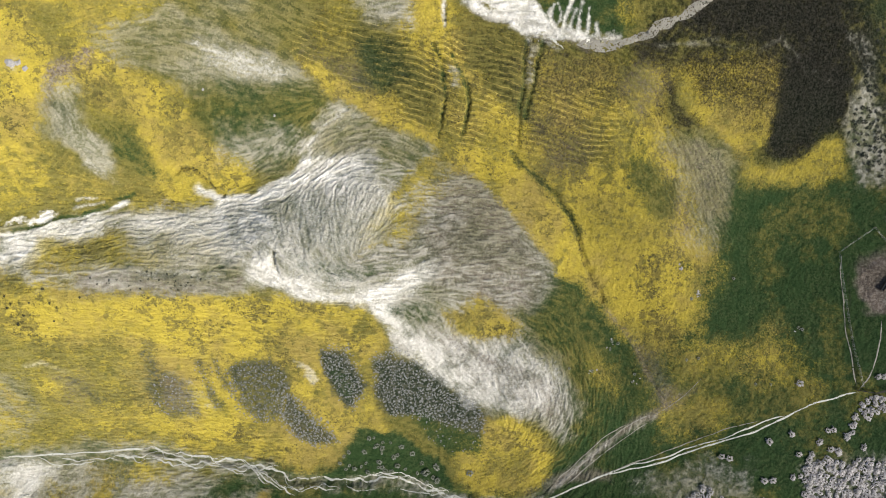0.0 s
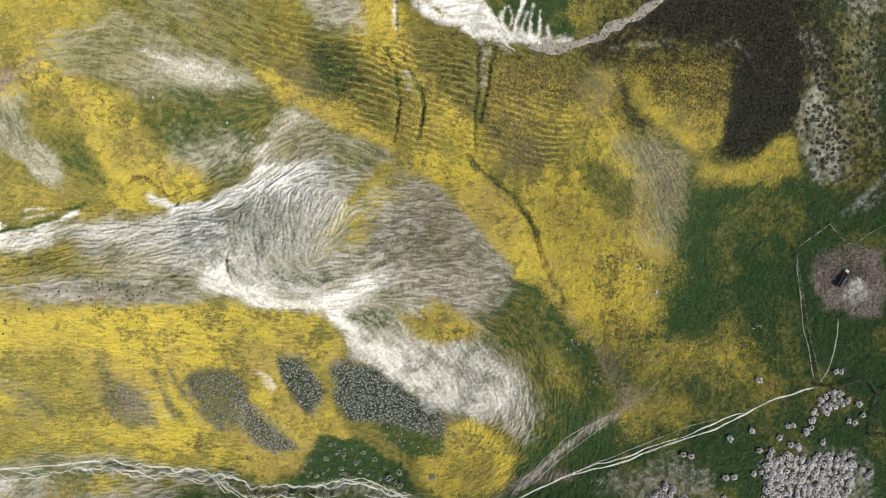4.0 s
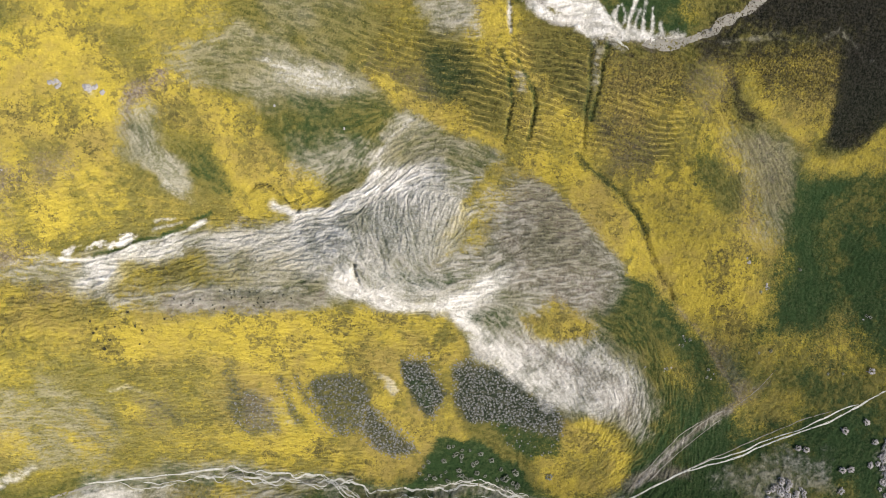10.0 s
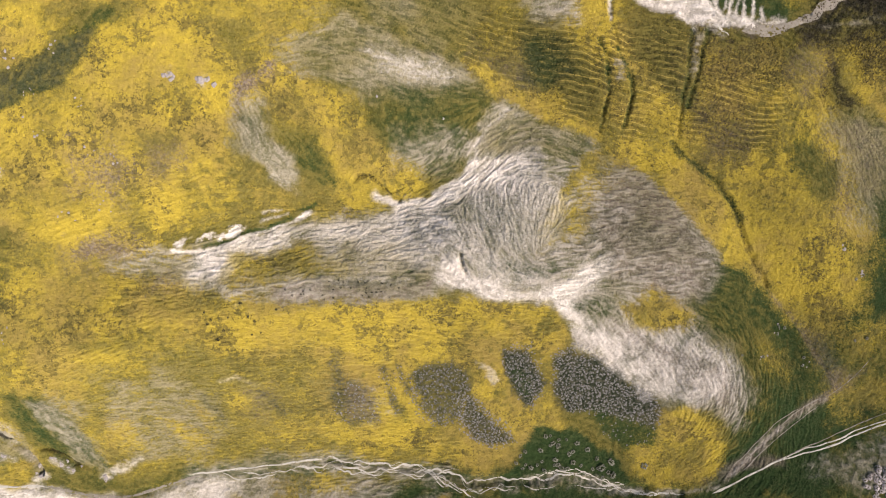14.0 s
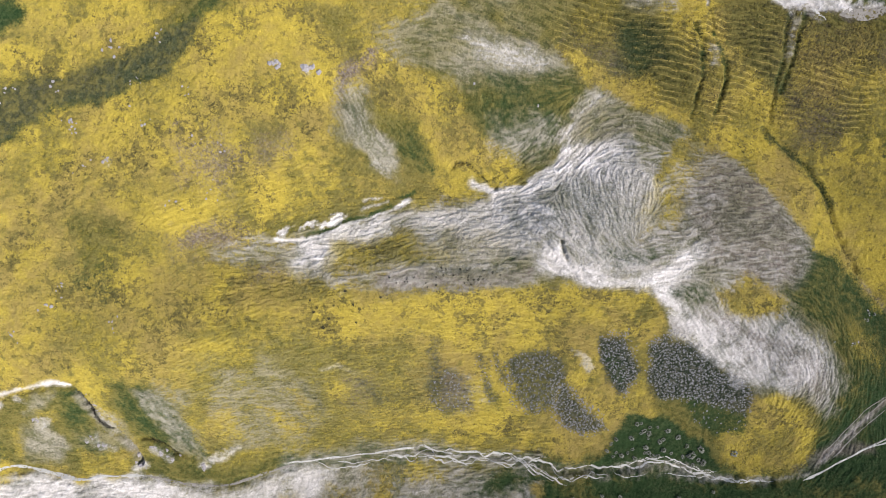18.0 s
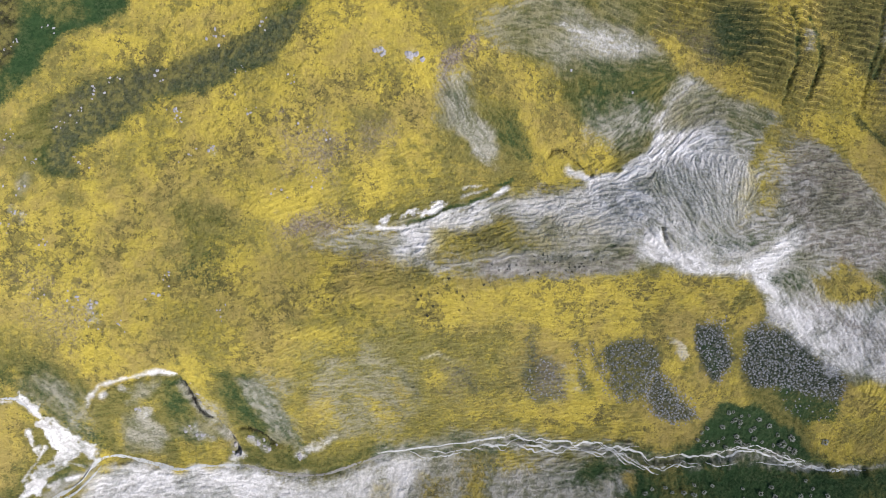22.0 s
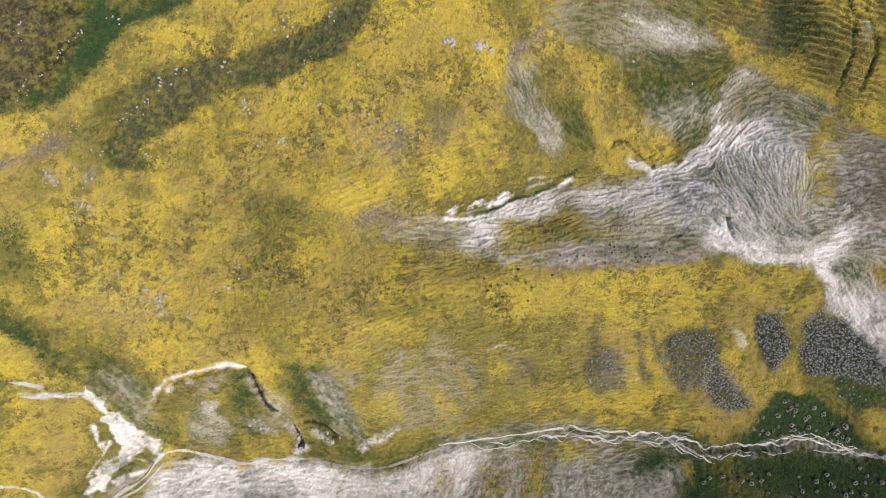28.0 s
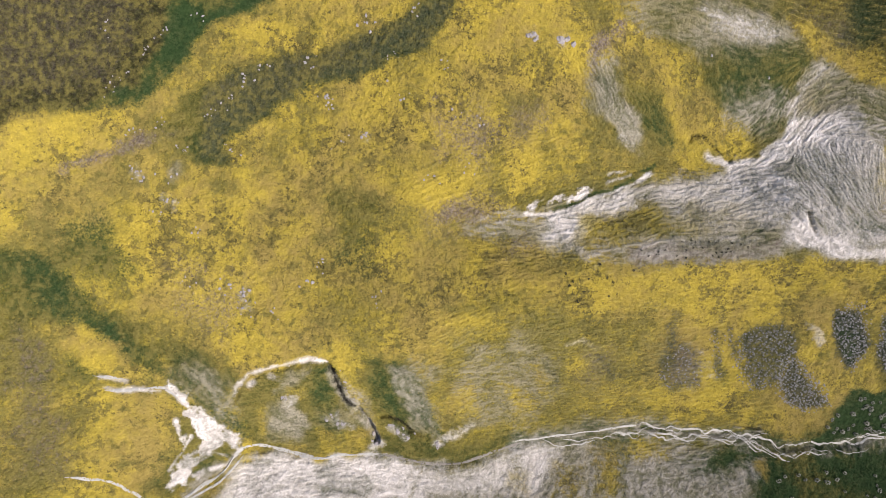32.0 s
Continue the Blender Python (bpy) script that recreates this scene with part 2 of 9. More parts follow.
# olive and dark over the wedge and beside it: terrain shade put into cover
patch("olive", 0.8, 4.05, [(95.8, 59.1), (127, 59.4), (127.5, 50), (106.3, 48.9), (98.7, 50.1)])
patch("olive", 0.4, 8, [(91, 55.9), (127, 59.4), (137.2, 32), (126.7, 25.2), (107.9, 38.8)])
patch("dark", 0.75, 2.7, [(93.5, 50.6), (98.6, 51), (101.8, 43), (107.9, 38.8), (103.8, 36.5), (95.7, 40.6)])
patch("grass", 0.55, 5.4, [(145.4, 80.8), (188.8, 85.3), (191.8, 30.9), (160.2, 26.7), (154.7, 34.9), (154.2, 50.2)])
patch("dark", 0.45, 5.4, [(145.4, 80.8), (188.8, 85.3), (191.8, 30.9), (160.2, 26.7), (154.7, 34.9), (154.2, 50.2)])
patch("straw", 0.12, 4.05, [(158.7, 71.9), (173.2, 77.5), (175.1, 50.4), (166.3, 45.8), (159.8, 59.7)])
patch("grass", 0.5, 5.4, [(163.8, 67.2), (183.6, 67.8), (185.1, 46.7), (170.4, 48.1)])
patch("straw", 0.3, 2.43, [(148.3, 66.6), (154.5, 64.3), (159.9, 50.6), (164, 45.7), (168.7, 35.5), (167.6, 26.9), (160.1, 27.2), (154.1, 34.9), (150.6, 41.9), (153.4, 48.1), (153.4, 55.1), (148.9, 61.7)])
patch("grass", 0.7, 3.375, [(151, 30.6), (160.4, 24.5), (177.5, 27.2), (178.1, 18.6), (156.8, 18), (149.7, 24.2)])
streak("chalk", 0.8, 1.3, 0.6, [(167.7, 18.3), (172.2, 22.2), (177, 27.8), (183, 32.8)])
streak("straw", 0.8, 2.2, 0.8, [(169.4, 18.4), (175.4, 21.8), (181.3, 27.4)])
# white wash and the road in the north
patch("grass", 1, 2.025, [(55.5, 71.1), (86.3, 73.7), (86.3, 58.8), (78.1, 58.6), (66.4, 60.4)])
patch("flowers", 0.5, 2.025, [(83, 67.5), (87.4, 67.9), (88.5, 64.1), (85.6, 62.5), (83.1, 64.7)])
patch("chalk", 1, 0.7, [(35, 69.7), (59.2, 71.4), (60.9, 65.1), (65.9, 60.4), (75.2, 58), (84.8, 59), (84, 57.5), (74.3, 56.9), (62.7, 57.8), (54, 61.5), (47.3, 64.2)])
streak("earth", 0.6, 2.2, 1, [(44.4, 64.9), (50.2, 61.7), (58.9, 58.6), (67.6, 56.2), (75.4, 55.2), (82.1, 55.8), (87.9, 57.6), (93.6, 61.2), (99.5, 65), (105.5, 69), (114.9, 75.6)])
streak("chalk", 0.7, 1, 0.5, [(64.7, 56.3), (68.7, 53.8)])
streak("chalk", 0.7, 0.8, 0.5, [(59.9, 57.4), (60.9, 55.2)])
streak("straw", 0.5, 0.8, 0.5, [(93, 56.5), (102, 57.9), (113.7, 58.4), (124.7, 59.1), (131.9, 57.1), (141.9, 53.7), (151.2, 54)])
# the pale hill and its scarp
patch("straw", 1, 2.97, [(-59.4, 2.6), (-34.2, 8.5), (-14.6, 11.6), (-1.8, 16.4), (4.4, 22.6), (5.6, 31.6), (12.6, 38.5), (24, 34.2), (37.4, 30), (43.6, 23), (54.2, 21.8), (63.5, 11.4), (73.3, -0.6), (71.7, -9.7), (62.3, -14.1), (65.5, -20.1), (75, -24.8), (80.9, -37.2), (77.8, -48.8), (69.4, -44.1), (55.5, -40), (41.8, -30.3), (30.3, -17.9), (22.3, -12.4), (6.4, -11.7), (-4.1, -11.3), (-16.6, -8.7), (-34.6, -8.8), (-57.2, -9.1)])
patch("olive", 0.2, 5.4, [(14.5, 20.3), (29, 19.2), (32.4, 7.5), (24.6, 0.3), (11.6, 0.1), (5.6, 6.7)])
patch("grass", 0.15, 4.05, [(7.7, 9.6), (20.6, 17.4), (26.8, 7.3), (16.8, -1.2), (9.1, 0)])
patch("olive", 0.35, 5.4, [(40.6, 21.4), (55.8, 20.3), (65.1, 6.9), (59, -3.7), (46.9, 2)])
patch("chalk", 0.6, 3, [(-13.1, 10.5), (4.4, 12.4), (10.8, 6.9), (1.1, 2.5), (-11.4, 3.6)])
streak("flowers", 0.6, 3.4, 2.2, [(23.1, 3), (29.5, 8.9), (34.8, 16.5), (40.5, 23.7)])
patch("flowers", 0.25, 4, [(16.2, 5.6), (26.8, 7.3), (32.5, 4.6), (21.9, 0.2)])
patch("chalk", 1, 1.2, [(-0.1, 0.1), (1.7, -0.1), (1.6, -3.4), (5.4, -6.7), (13.2, -9.3), (22.3, -10), (21, -11.5), (9.1, -11), (-0.2, -10.2), (-3.1, -6.8), (-3.6, -2.8)])
streak("chalk", 0.95, 3.4, 1.4, [(21.7, -10.4), (27.6, -7.9), (32.8, -4.5), (40.5, -1.7)])
patch("chalk", 0.5, 2.5, [(9.1, 0), (16.8, -1.2), (22.3, -6.6), (21, -10), (11.8, -9.3), (5.4, -6), (4.1, -2.7)])
patch("grass", 0.3, 2.7, [(30.3, -12.2), (38.5, -8.1), (44.2, -6.7), (41.4, -13.8), (34.4, -15.1)])
patch("olive", 0.3, 3.375, [(34.3, -9.4), (44.2, -8.1), (48.7, -12.5), (40.1, -16.7)])
patch("flowers", 1, 2.43, [(43.6, -13.2), (52.3, -10.4), (60.8, -13.8), (63.2, -18.6), (55.6, -20.3), (46.6, -17.7)])
patch("chalk", 0.75, 3, [(25, -11), (30.3, -11.6), (35.9, -16.6), (44.4, -19.7), (59.4, -23), (73.4, -26.9), (75.9, -33.9), (71.5, -40), (59.9, -38.2), (47.7, -31.9), (37.4, -25.6), (30.3, -19.4)])
patch("straw", 0.4, 2.7, [(35.9, -18), (50.4, -24.3), (65.6, -30.4), (69.1, -39.9), (53.7, -33.5)])
patch("straw", 0.9, 2.025, [(5.1, 27.2), (7.8, 33.2), (13.4, 37.5), (20, 36.1), (22, 33.7), (14.3, 30.8), (9.8, 25.6), (5.6, 20.3)])
patch("grass", 0.6, 1, [(13.3, 32.2), (21, 35.2), (22, 33.7), (15.3, 30.7)])
streak("chalk", 0.9, 0.8, 0.4, [(6, 27.3), (9.6, 32.4), (14.3, 37.1), (20, 36.1)])
streak("chalk", 0.8, 0.7, 0.4, [(8, 23.4), (11.5, 28.7), (15.2, 33.4)])
patch("chalk", 0.9, 2, [(-5.3, 13.7), (1.2, 18.5), (9.9, 23.5), (18.7, 23.9), (22, 20.9), (14.5, 17.6), (7, 12.7), (-0.7, 10.4)])
streak("chalk", 1, 2.2, 0.6, [(-19.1, 14), (-12.2, 11.6), (-5.3, 13.7), (1.3, 18), (6.2, 23.3)])
patch("straw", 0.7, 2.025, [(-40.9, -7.2), (-32.1, -6.6), (-17.3, -6.6), (-4.3, -6.2), (-3.7, -9.8), (-15.8, -11.1), (-28, -10.4), (-39.8, -13.3)])
patch("scrub", 0.25, 2.025, [(-29.7, -6.5), (-21.6, -5.8), (-13.9, -7.4), (-14.8, -9.2), (-23.9, -8.5)])
# thin cast shadow under the scarp, drawn as a scrub streak
streak("scrub", 0.7, 1.2, 0.7, [(-2.2, -11.5), (6.7, -12.1), (15.7, -12.8), (21.9, -12.4)])
patch("flowers", 1, 2.7, [(4.7, 48.7), (7.3, 44.2), (19.6, 37.6), (25.5, 34.2), (37.4, 30.6), (43.5, 26.1), (54.2, 23.4), (65.1, 14.5), (74.9, 1), (83.4, -9.8), (89.3, -10.6), (81.5, 4.2), (74.6, 16.4), (61.7, 27.9), (46.4, 32.3), (26.9, 36.9), (14, 40.9)])
patch("flowers", 0.35, 4, [(33, 25.6), (43.5, 26.1), (40.7, 18.3), (33.6, 10.5), (28.2, 7.4), (31.9, 17.9)])
# scrub on the southern slope
patch("flowers", 0.9, 2, [(-13, -23.4), (11.9, -21.7), (24.2, -23.5), (28.9, -39.8), (25.1, -46.4), (19.6, -52.3), (15.1, -55.6), (9.6, -58.7), (-5.5, -55.2), (-11.3, -42.8)])
patch("scrub", 1, 0.9, [(-9.6, -32.1), (-3.6, -27.5), (0.9, -27.3), (6.6, -30.9), (4.9, -36.5), (9, -38.3), (11.2, -43.4), (17.7, -49.7), (15.6, -52.2), (6.6, -49.4), (3.9, -46.7), (-7.4, -42.9)])
patch("grass", 0.55, 1.5, [(-9, -34.5), (-0.9, -32.3), (2.8, -38.1), (3, -45.8), (-5.8, -43)])
patch("scrub", 1, 0.9, [(11.7, -24.8), (15.2, -23.3), (20, -25), (22.9, -32.2), (21.5, -38.7), (18.5, -39.4), (15.3, -33.6)])
patch("grass", 0.9, 1.8, [(29, -35.7), (41.5, -38.6), (50.3, -43), (58.6, -45.7), (58, -52.8), (47.5, -52.6), (37.5, -46.9), (30.9, -42.4)])
patch("olive", 0.6, 2, [(26.9, -37.2), (34.3, -43.4), (45.7, -51.6), (38.9, -50.5), (28.9, -44.8)])
patch("scrub", 1, 0.9, [(25.5, -25.9), (29, -24), (34.2, -26.2), (43.3, -32), (52.1, -37.2), (59.2, -42.3), (58.6, -45.7), (50.5, -43.9), (45.2, -41.2), (39.9, -38.5), (37.3, -41.8), (30.9, -42.4), (27.1, -34)])
patch("scrub", 0.6, 1.5, [(-30.3, -32), (-25.8, -31.5), (-21.2, -33.3), (-17.7, -40), (-20.5, -43.4), (-28.1, -43.9)])
streak("scrub", 0.7, 2, 1, [(-17.7, -29.4), (-15.1, -34.3), (-10.8, -39.4)])
streak("grass", 0.5, 2, 1, [(-13.9, -39.3), (-9.3, -46.4)])
patch("chalk", 0.85, 1, [(6.6, -27.9), (12.1, -30.4), (10.5, -32.4), (7.8, -30)])
patch("grass", 1, 1.2, [(17.2, -56), (22.5, -46.8), (27.5, -47.9), (33.5, -47.9), (37.6, -52.5), (46, -57), (48.3, -63.1), (37.8, -61.7), (30.6, -59.6), (17.3, -60), (9.2, -59.6), (11.2, -57.7)])
patch("flowers", 1, 2.43, [(54.3, -45.3), (60.3, -42.7), (68.7, -44.9), (74.2, -54.3), (71.8, -62.8), (59.2, -65.7), (50.8, -64.4), (48.4, -54.8)])
patch("olive", 0.45, 4.05, [(46.1, -47.9), (54.2, -44.2), (58.9, -54.6), (52.8, -60.1)])
patch("flowers", 0.8, 5.4, [(69.9, 4.5), (121.5, 6.4), (119.3, -2.3), (114.7, -9.8), (112.7, -17.2), (106.4, -19.6), (121.7, -21.3), (135.6, -15.8), (141.1, -21), (139.9, -26.4), (150.8, -29.2), (139.8, -30.6), (121.8, -26.6), (113, -28.8), (98.3, -22.1), (90.4, -14.9), (82.4, -6.6), (77.7, -0.4)])
patch("grass", 0.55, 4.05, [(112.2, -0.3), (121.7, -0.1), (121.7, -10.8), (117.1, -16.1), (112.4, -8.8)])
patch("flowers", 0.5, 6.75, [(96.1, -20.1), (102.4, -29.2), (107.2, -36.6), (122.4, -37.3), (120.8, -44), (114.9, -47.8), (108.1, -44.6), (100.3, -30.3)])
patch("olive", 0.5, 4.05, [(77, -19.9), (90.5, -21.2), (98.1, -30.3), (107.4, -38.9), (98.6, -41), (88.4, -36.5), (78.2, -25)])
patch("earth", 0.5, 2.16, [(104.6, -33.3), (111.3, -34.3), (108.6, -38.9), (103.8, -36.6)])
patch("olive", 0.5, 2.7, [(93.7, -15.9), (104.3, -17.6), (106.4, -19.6), (96.1, -20.1)])
patch("straw", 0.45, 2.7, [(100.4, -61), (114.8, -54), (129.3, -55.1), (131.5, -61.3), (114.2, -66.6)])
patch("straw", 0.45, 2.7, [(145.5, -52.6), (170.5, -49.9), (176.2, -56.1), (177.7, -69), (146, -69.6)])
patch("olive", 0.5, 5.4, [(117.5, -30.9), (135.3, -29.6), (150.8, -31.3), (128.8, -38.2), (114.4, -41.1)])
patch("earth", 1, 1.4, [(160.2, 5.6), (167.8, 9.7), (178.6, 7.3), (180.5, -1.3), (179, -11), (170.2, -11.9), (162.9, -8.5), (159.2, -1)])
patch("dark", 0.45, 2.7, [(161.7, 4.5), (169.9, 7), (175.3, 1.8), (168.1, -3.9), (162.9, -2)])
patch("chalk", 0.6, 1.2, [(168.1, -2.8), (172.2, -0.5), (175.4, -3.6), (170.2, -7.1), (167.1, -6.1)])
# trails in the valley
streak("earth", 0.8, 2.2, 1, [(70.8, -65.1), (79.2, -59.6), (88.5, -51.1), (96.6, -43.2), (103, -39.9)])
streak("earth", 0.4, 1.2, 0.8, [(103, -39.9), (113.4, -33.2)])
streak("earth", 0.6, 3, 1, [(68.7, -63.7), (80.2, -58.6), (90.9, -58.4)])
streak("dark", 0.6, 0.5, 0.3, [(157.6, 1.1), (158.1, -11.9), (160, -30)])

# plateau in the west
patch("olive", 0.8, 3.375, [(-49.4, 35), (-43.9, 37.2), (-38.3, 31.4), (-29.3, 26.7), (-29.7, 18.7), (-36.8, 14), (-43.4, 12.9), (-49.3, 18.8), (-50, 26.4)])
patch("straw", 0.75, 2.7, [(-47.8, 36.9), (-43.9, 35.4), (-41.6, 28.6), (-36.5, 18.4), (-42, 19.9), (-47.2, 25.7)])
patch("chalk", 0.3, 1.2, [(-45.8, 22.3), (-42.6, 22.9), (-38.2, 17.5), (-39.1, 16.1), (-42.9, 18.6)])
patch("grass", 0.9, 2.43, [(-36.6, 22.3), (-32, 23.4), (-29.3, 17.8), (-33.1, 18.1)])
patch("flowers", 0.45, 2.7, [(-42.3, 30.3), (-35.9, 29.8), (-31, 26.6), (-37.7, 23.6), (-41.6, 26.8)])
patch("olive", 0.6, 4.05, [(-43.4, 13.8), (-33.3, 15.9), (-38.6, 10.4), (-50.4, 6.6), (-62, 3.1), (-63.4, 5.7), (-51.8, 10.2)])
patch("olive", 0.65, 4.05, [(-57.9, 54.9), (-48.4, 54), (-47.8, 43.8), (-52.5, 46)])
streak("earth", 0.6, 3, 2, [(-42.2, 42.9), (-46.2, 39.6), (-48.6, 36), (-49.3, 29.9)])
patch("olive", 0.5, 3.375, [(-69.4, 25.9), (-61.4, 26.9), (-60.1, 21.9), (-67.2, 21.7)])
patch("straw", 0.75, 3.375, [(-60.4, 1.8), (-38.2, 2.6), (-20.5, 2.6), (-2.1, -0.2), (-0.4, -10.2), (-11.2, -10.1), (-28.6, -8.1), (-40.6, -7.9), (-50.6, -9.6), (-60.2, -7.8), (-57.7, -1.8)])
patch("chalk", 0.8, 2.025, [(-59.2, -3.5), (-56.1, -0), (-50.3, 1.7), (-40, 2.6), (-46.4, -1.8), (-53, -4.4), (-60.2, -8)])
patch("flowers", 0.6, 3.375, [(-53.1, -3.5), (-46.4, -1.8), (-34.4, 0.4), (-34, -3.6), (-45.9, -6.2), (-51, -6.6)])
patch("straw", 0.6, 2.7, [(-80.1, -1.7), (-69.4, 0), (-60.9, -3.5), (-61, -7.8), (-71.7, -5.2)])
patch("straw", 0.85, 2.025, [(-40.5, -8.4), (-32.1, -5.8), (-20, -7.3), (-12.9, -6.9), (-11.2, -10.1), (-20.1, -10.9), (-32.2, -13.4), (-38, -11.5)])
patch("scrub", 0.25, 2.025, [(-33.8, -7.1), (-24.3, -6.8), (-16.5, -8.2), (-23.5, -9.9), (-32.1, -9.3)])
patch("earth", 0.5, 2.7, [(-71.5, -6.1), (-66.6, -5.2), (-62.6, -8.6), (-67.5, -9.5)])
patch("olive", 0.55, 4, [(-83.2, -28.1), (-70.5, -23.1), (-59.1, -20.9), (-49.6, -22.1), (-38.3, -22.7), (-30.1, -25.1), (-28.8, -29.3), (-29.2, -42.5), (-23.2, -50.8), (-42.7, -52.1), (-56.1, -53.5), (-70.2, -52.2), (-83.3, -53.3), (-93.3, -50.6), (-93, -35.8)])
patch("straw", 0.12, 4, [(-83.8, -30.1), (-62.9, -24.3), (-38.8, -25.7), (-29.3, -34.6), (-32.8, -48.1), (-61.2, -50.8), (-86.6, -48.7)])
patch("flowers", 0.6, 3.375, [(-83.5, -35.3), (-75.7, -40.4), (-75.1, -47.2), (-85.5, -51), (-90.1, -46.2)])
patch("flowers", 0.55, 2.7, [(-63, -36.8), (-55.9, -43), (-54.9, -51.3), (-61, -49.7)])
patch("flowers", 0.55, 2.7, [(-55.8, -31.9), (-47.6, -36.8), (-50, -40), (-54.9, -38.5)])
patch("flowers", 0.6, 3.375, [(-46.5, -40.2), (-31.9, -41.2), (-31, -50.5), (-43.6, -50.9)])
patch("straw", 0.5, 2.16, [(-50.9, -32.2), (-47.8, -33.5), (-47.1, -43.7), (-50.7, -43.4), (-51.2, -37.6)])
patch("olive", 0.5, 1.4, [(-61.8, -32.5), (-59.1, -34.9), (-53.9, -51.4), (-57.4, -49.9), (-61.4, -40.3)])
patch("olive", 0.55, 1.2, [(-36.5, -21.8), (-29.9, -24.1), (-28.6, -28.3), (-32.7, -25)])
patch("scrub", 0.45, 1.2, [(-30.5, -29.2), (-28, -30.4), (-27, -39.1), (-29, -40.2)])
streak("chalk", 0.95, 0.9, 0.5, [(-55.4, -30), (-51.9, -29.1), (-48.2, -31.5)])
patch("chalk", 0.5, 1.2, [(-49.9, -33.3), (-47.8, -33.5), (-48.8, -36.7), (-50.2, -36)])
patch("grass", 0.95, 2.7, [(-172.2, 56.1), (-123.2, 56.4), (-121.6, 50.3), (-130.1, 46.5), (-136, 43.4), (-139.7, 38.4), (-143.7, 32.4), (-149, 28.6), (-158, 26.9), (-172.6, 25.9)])
patch("olive", 0.6, 5.4, [(-172.2, 56.1), (-144.1, 56.5), (-145, 46.1), (-147.4, 37.5), (-154.7, 29), (-172.6, 27.5)])
patch("straw", 0.12, 5.4, [(-172.2, 52.7), (-149.9, 53), (-149.9, 41), (-157.9, 32.4), (-172.5, 32.6)])
patch("grass", 1, 3, [(-78.4, 54.2), (-87, 47.7), (-95.6, 43.9), (-104.3, 40.9), (-109.5, 39.5), (-118.2, 38.9), (-125, 38.2), (-130.1, 34.8), (-135.9, 31.4), (-141.6, 25.5), (-148.2, 23), (-144.9, 19.6), (-141.6, 15.3), (-135.8, 14.3), (-130.8, 15.1), (-127.5, 21), (-121.6, 24.3), (-113, 31.8), (-104.4, 32.3), (-95.7, 37.1), (-91.4, 38.5), (-85.3, 42.5), (-73.3, 54)])
patch("olive", 0.4, 4, [(-135.9, 31.4), (-125, 36.5), (-116.5, 33.7), (-123.3, 26.9), (-135.8, 22.8), (-142.5, 23.8)])
patch("grass", 0.7, 2.7, [(-135, 14.3), (-129.9, 12.5), (-133.3, 8.3)])
patch("olive", 0.7, 2.7, [(-123.3, 21.7), (-118.2, 19.1), (-119, 14.8), (-122.4, 17.4)])
streak("earth", 0.75, 2, 1, [(-168.1, 12.8), (-163.1, 14.4), (-154.8, 16.8), (-146.6, 20), (-135.8, 22), (-123.3, 27.8), (-111.3, 32.6), (-99.1, 39), (-87, 47.7)])
patch("grass", 0.55, 4.725, [(-109.7, 4.4), (-99.7, 2.5), (-94.8, -1), (-99.8, -5.1), (-106.5, -4.1)])
patch("olive", 0.5, 5.4, [(-104.6, 6), (-91.5, 2.4), (-88.4, -4.5), (-99.8, -9.2), (-108.1, -2.3)])
patch("grass", 0.75, 4.05, [(-168.7, 0.7), (-158.7, 0.5), (-158.4, -7.9), (-169.4, -9.4)])
patch("olive", 0.45, 5.4, [(-102.8, 16.1), (-91.1, 11.6), (-92.9, 7.4), (-101.2, 10.9)])
patch("earth", 0.4, 5.4, [(-84.9, 21.4), (-72.4, 20.5), (-74.4, 12.2), (-83.6, 12.3)])
patch("earth", 0.4, 4.725, [(-79.8, 3.9), (-74.8, 2.2), (-76.6, -1.2), (-85.1, -1.1)])
patch("olive", 0.5, 3.375, [(-149.8, 24.7), (-145.7, 23), (-144.1, 15.3), (-147.4, 17.1)])
patch("olive", 0.45, 4.05, [(-155.7, 14.7), (-151.6, 13.8), (-151.6, 9.6), (-154.1, 9.6)])
patch("olive", 0.35, 5.4, [(-116.5, 2.9), (-113.1, 7.9), (-104.6, 9.3), (-101.3, 2.5), (-109.8, -0.6)])
patch("olive", 0.55, 6.75, [(-113.3, -10.2), (-104.9, -12.9), (-99.9, -19.6), (-103.8, -26.4), (-110.3, -22), (-113.5, -16.9)])
patch("grass", 0.5, 5.4, [(-106.5, -6.1), (-99.8, -7.1), (-99.8, -12.1), (-104.9, -11.2)])
patch("olive", 0.5, 5.4, [(-94.8, -5.6), (-86.7, -8.3), (-88.2, -15.7), (-93.2, -17.2), (-98.1, -13.8)])
patch("earth", 0.35, 6.75, [(-140.6, -9.6), (-130.8, -17.4), (-133.3, -25.2), (-143.1, -18.1)])
patch("olive", 0.4, 5.4, [(-153.2, -16.1), (-146.9, -21.5), (-138.4, -23.4), (-140.7, -28.6), (-148.9, -24.9)])
patch("grass", 0.6, 4.05, [(-173.9, -2.1), (-159, -4.1), (-155.2, -10.1), (-158.9, -14.3), (-174.6, -13.1)])
patch("olive", 0.7, 4.05, [(-177.9, -13.8), (-159.8, -15.1), (-153.7, -22.2), (-144, -26.8), (-136.1, -33.2), (-130.3, -35.2), (-139.6, -38.7), (-147.1, -32.9), (-153.2, -26.5), (-165.3, -21)])
patch("grass", 0.95, 2.16, [(-177.8, -11.3), (-165, -17.6), (-160.3, -20.3), (-155.7, -26.4), (-149.6, -32.8), (-146, -37.4), (-152.2, -34.4), (-158.4, -29), (-165.4, -23.5), (-178.2, -19.7)])
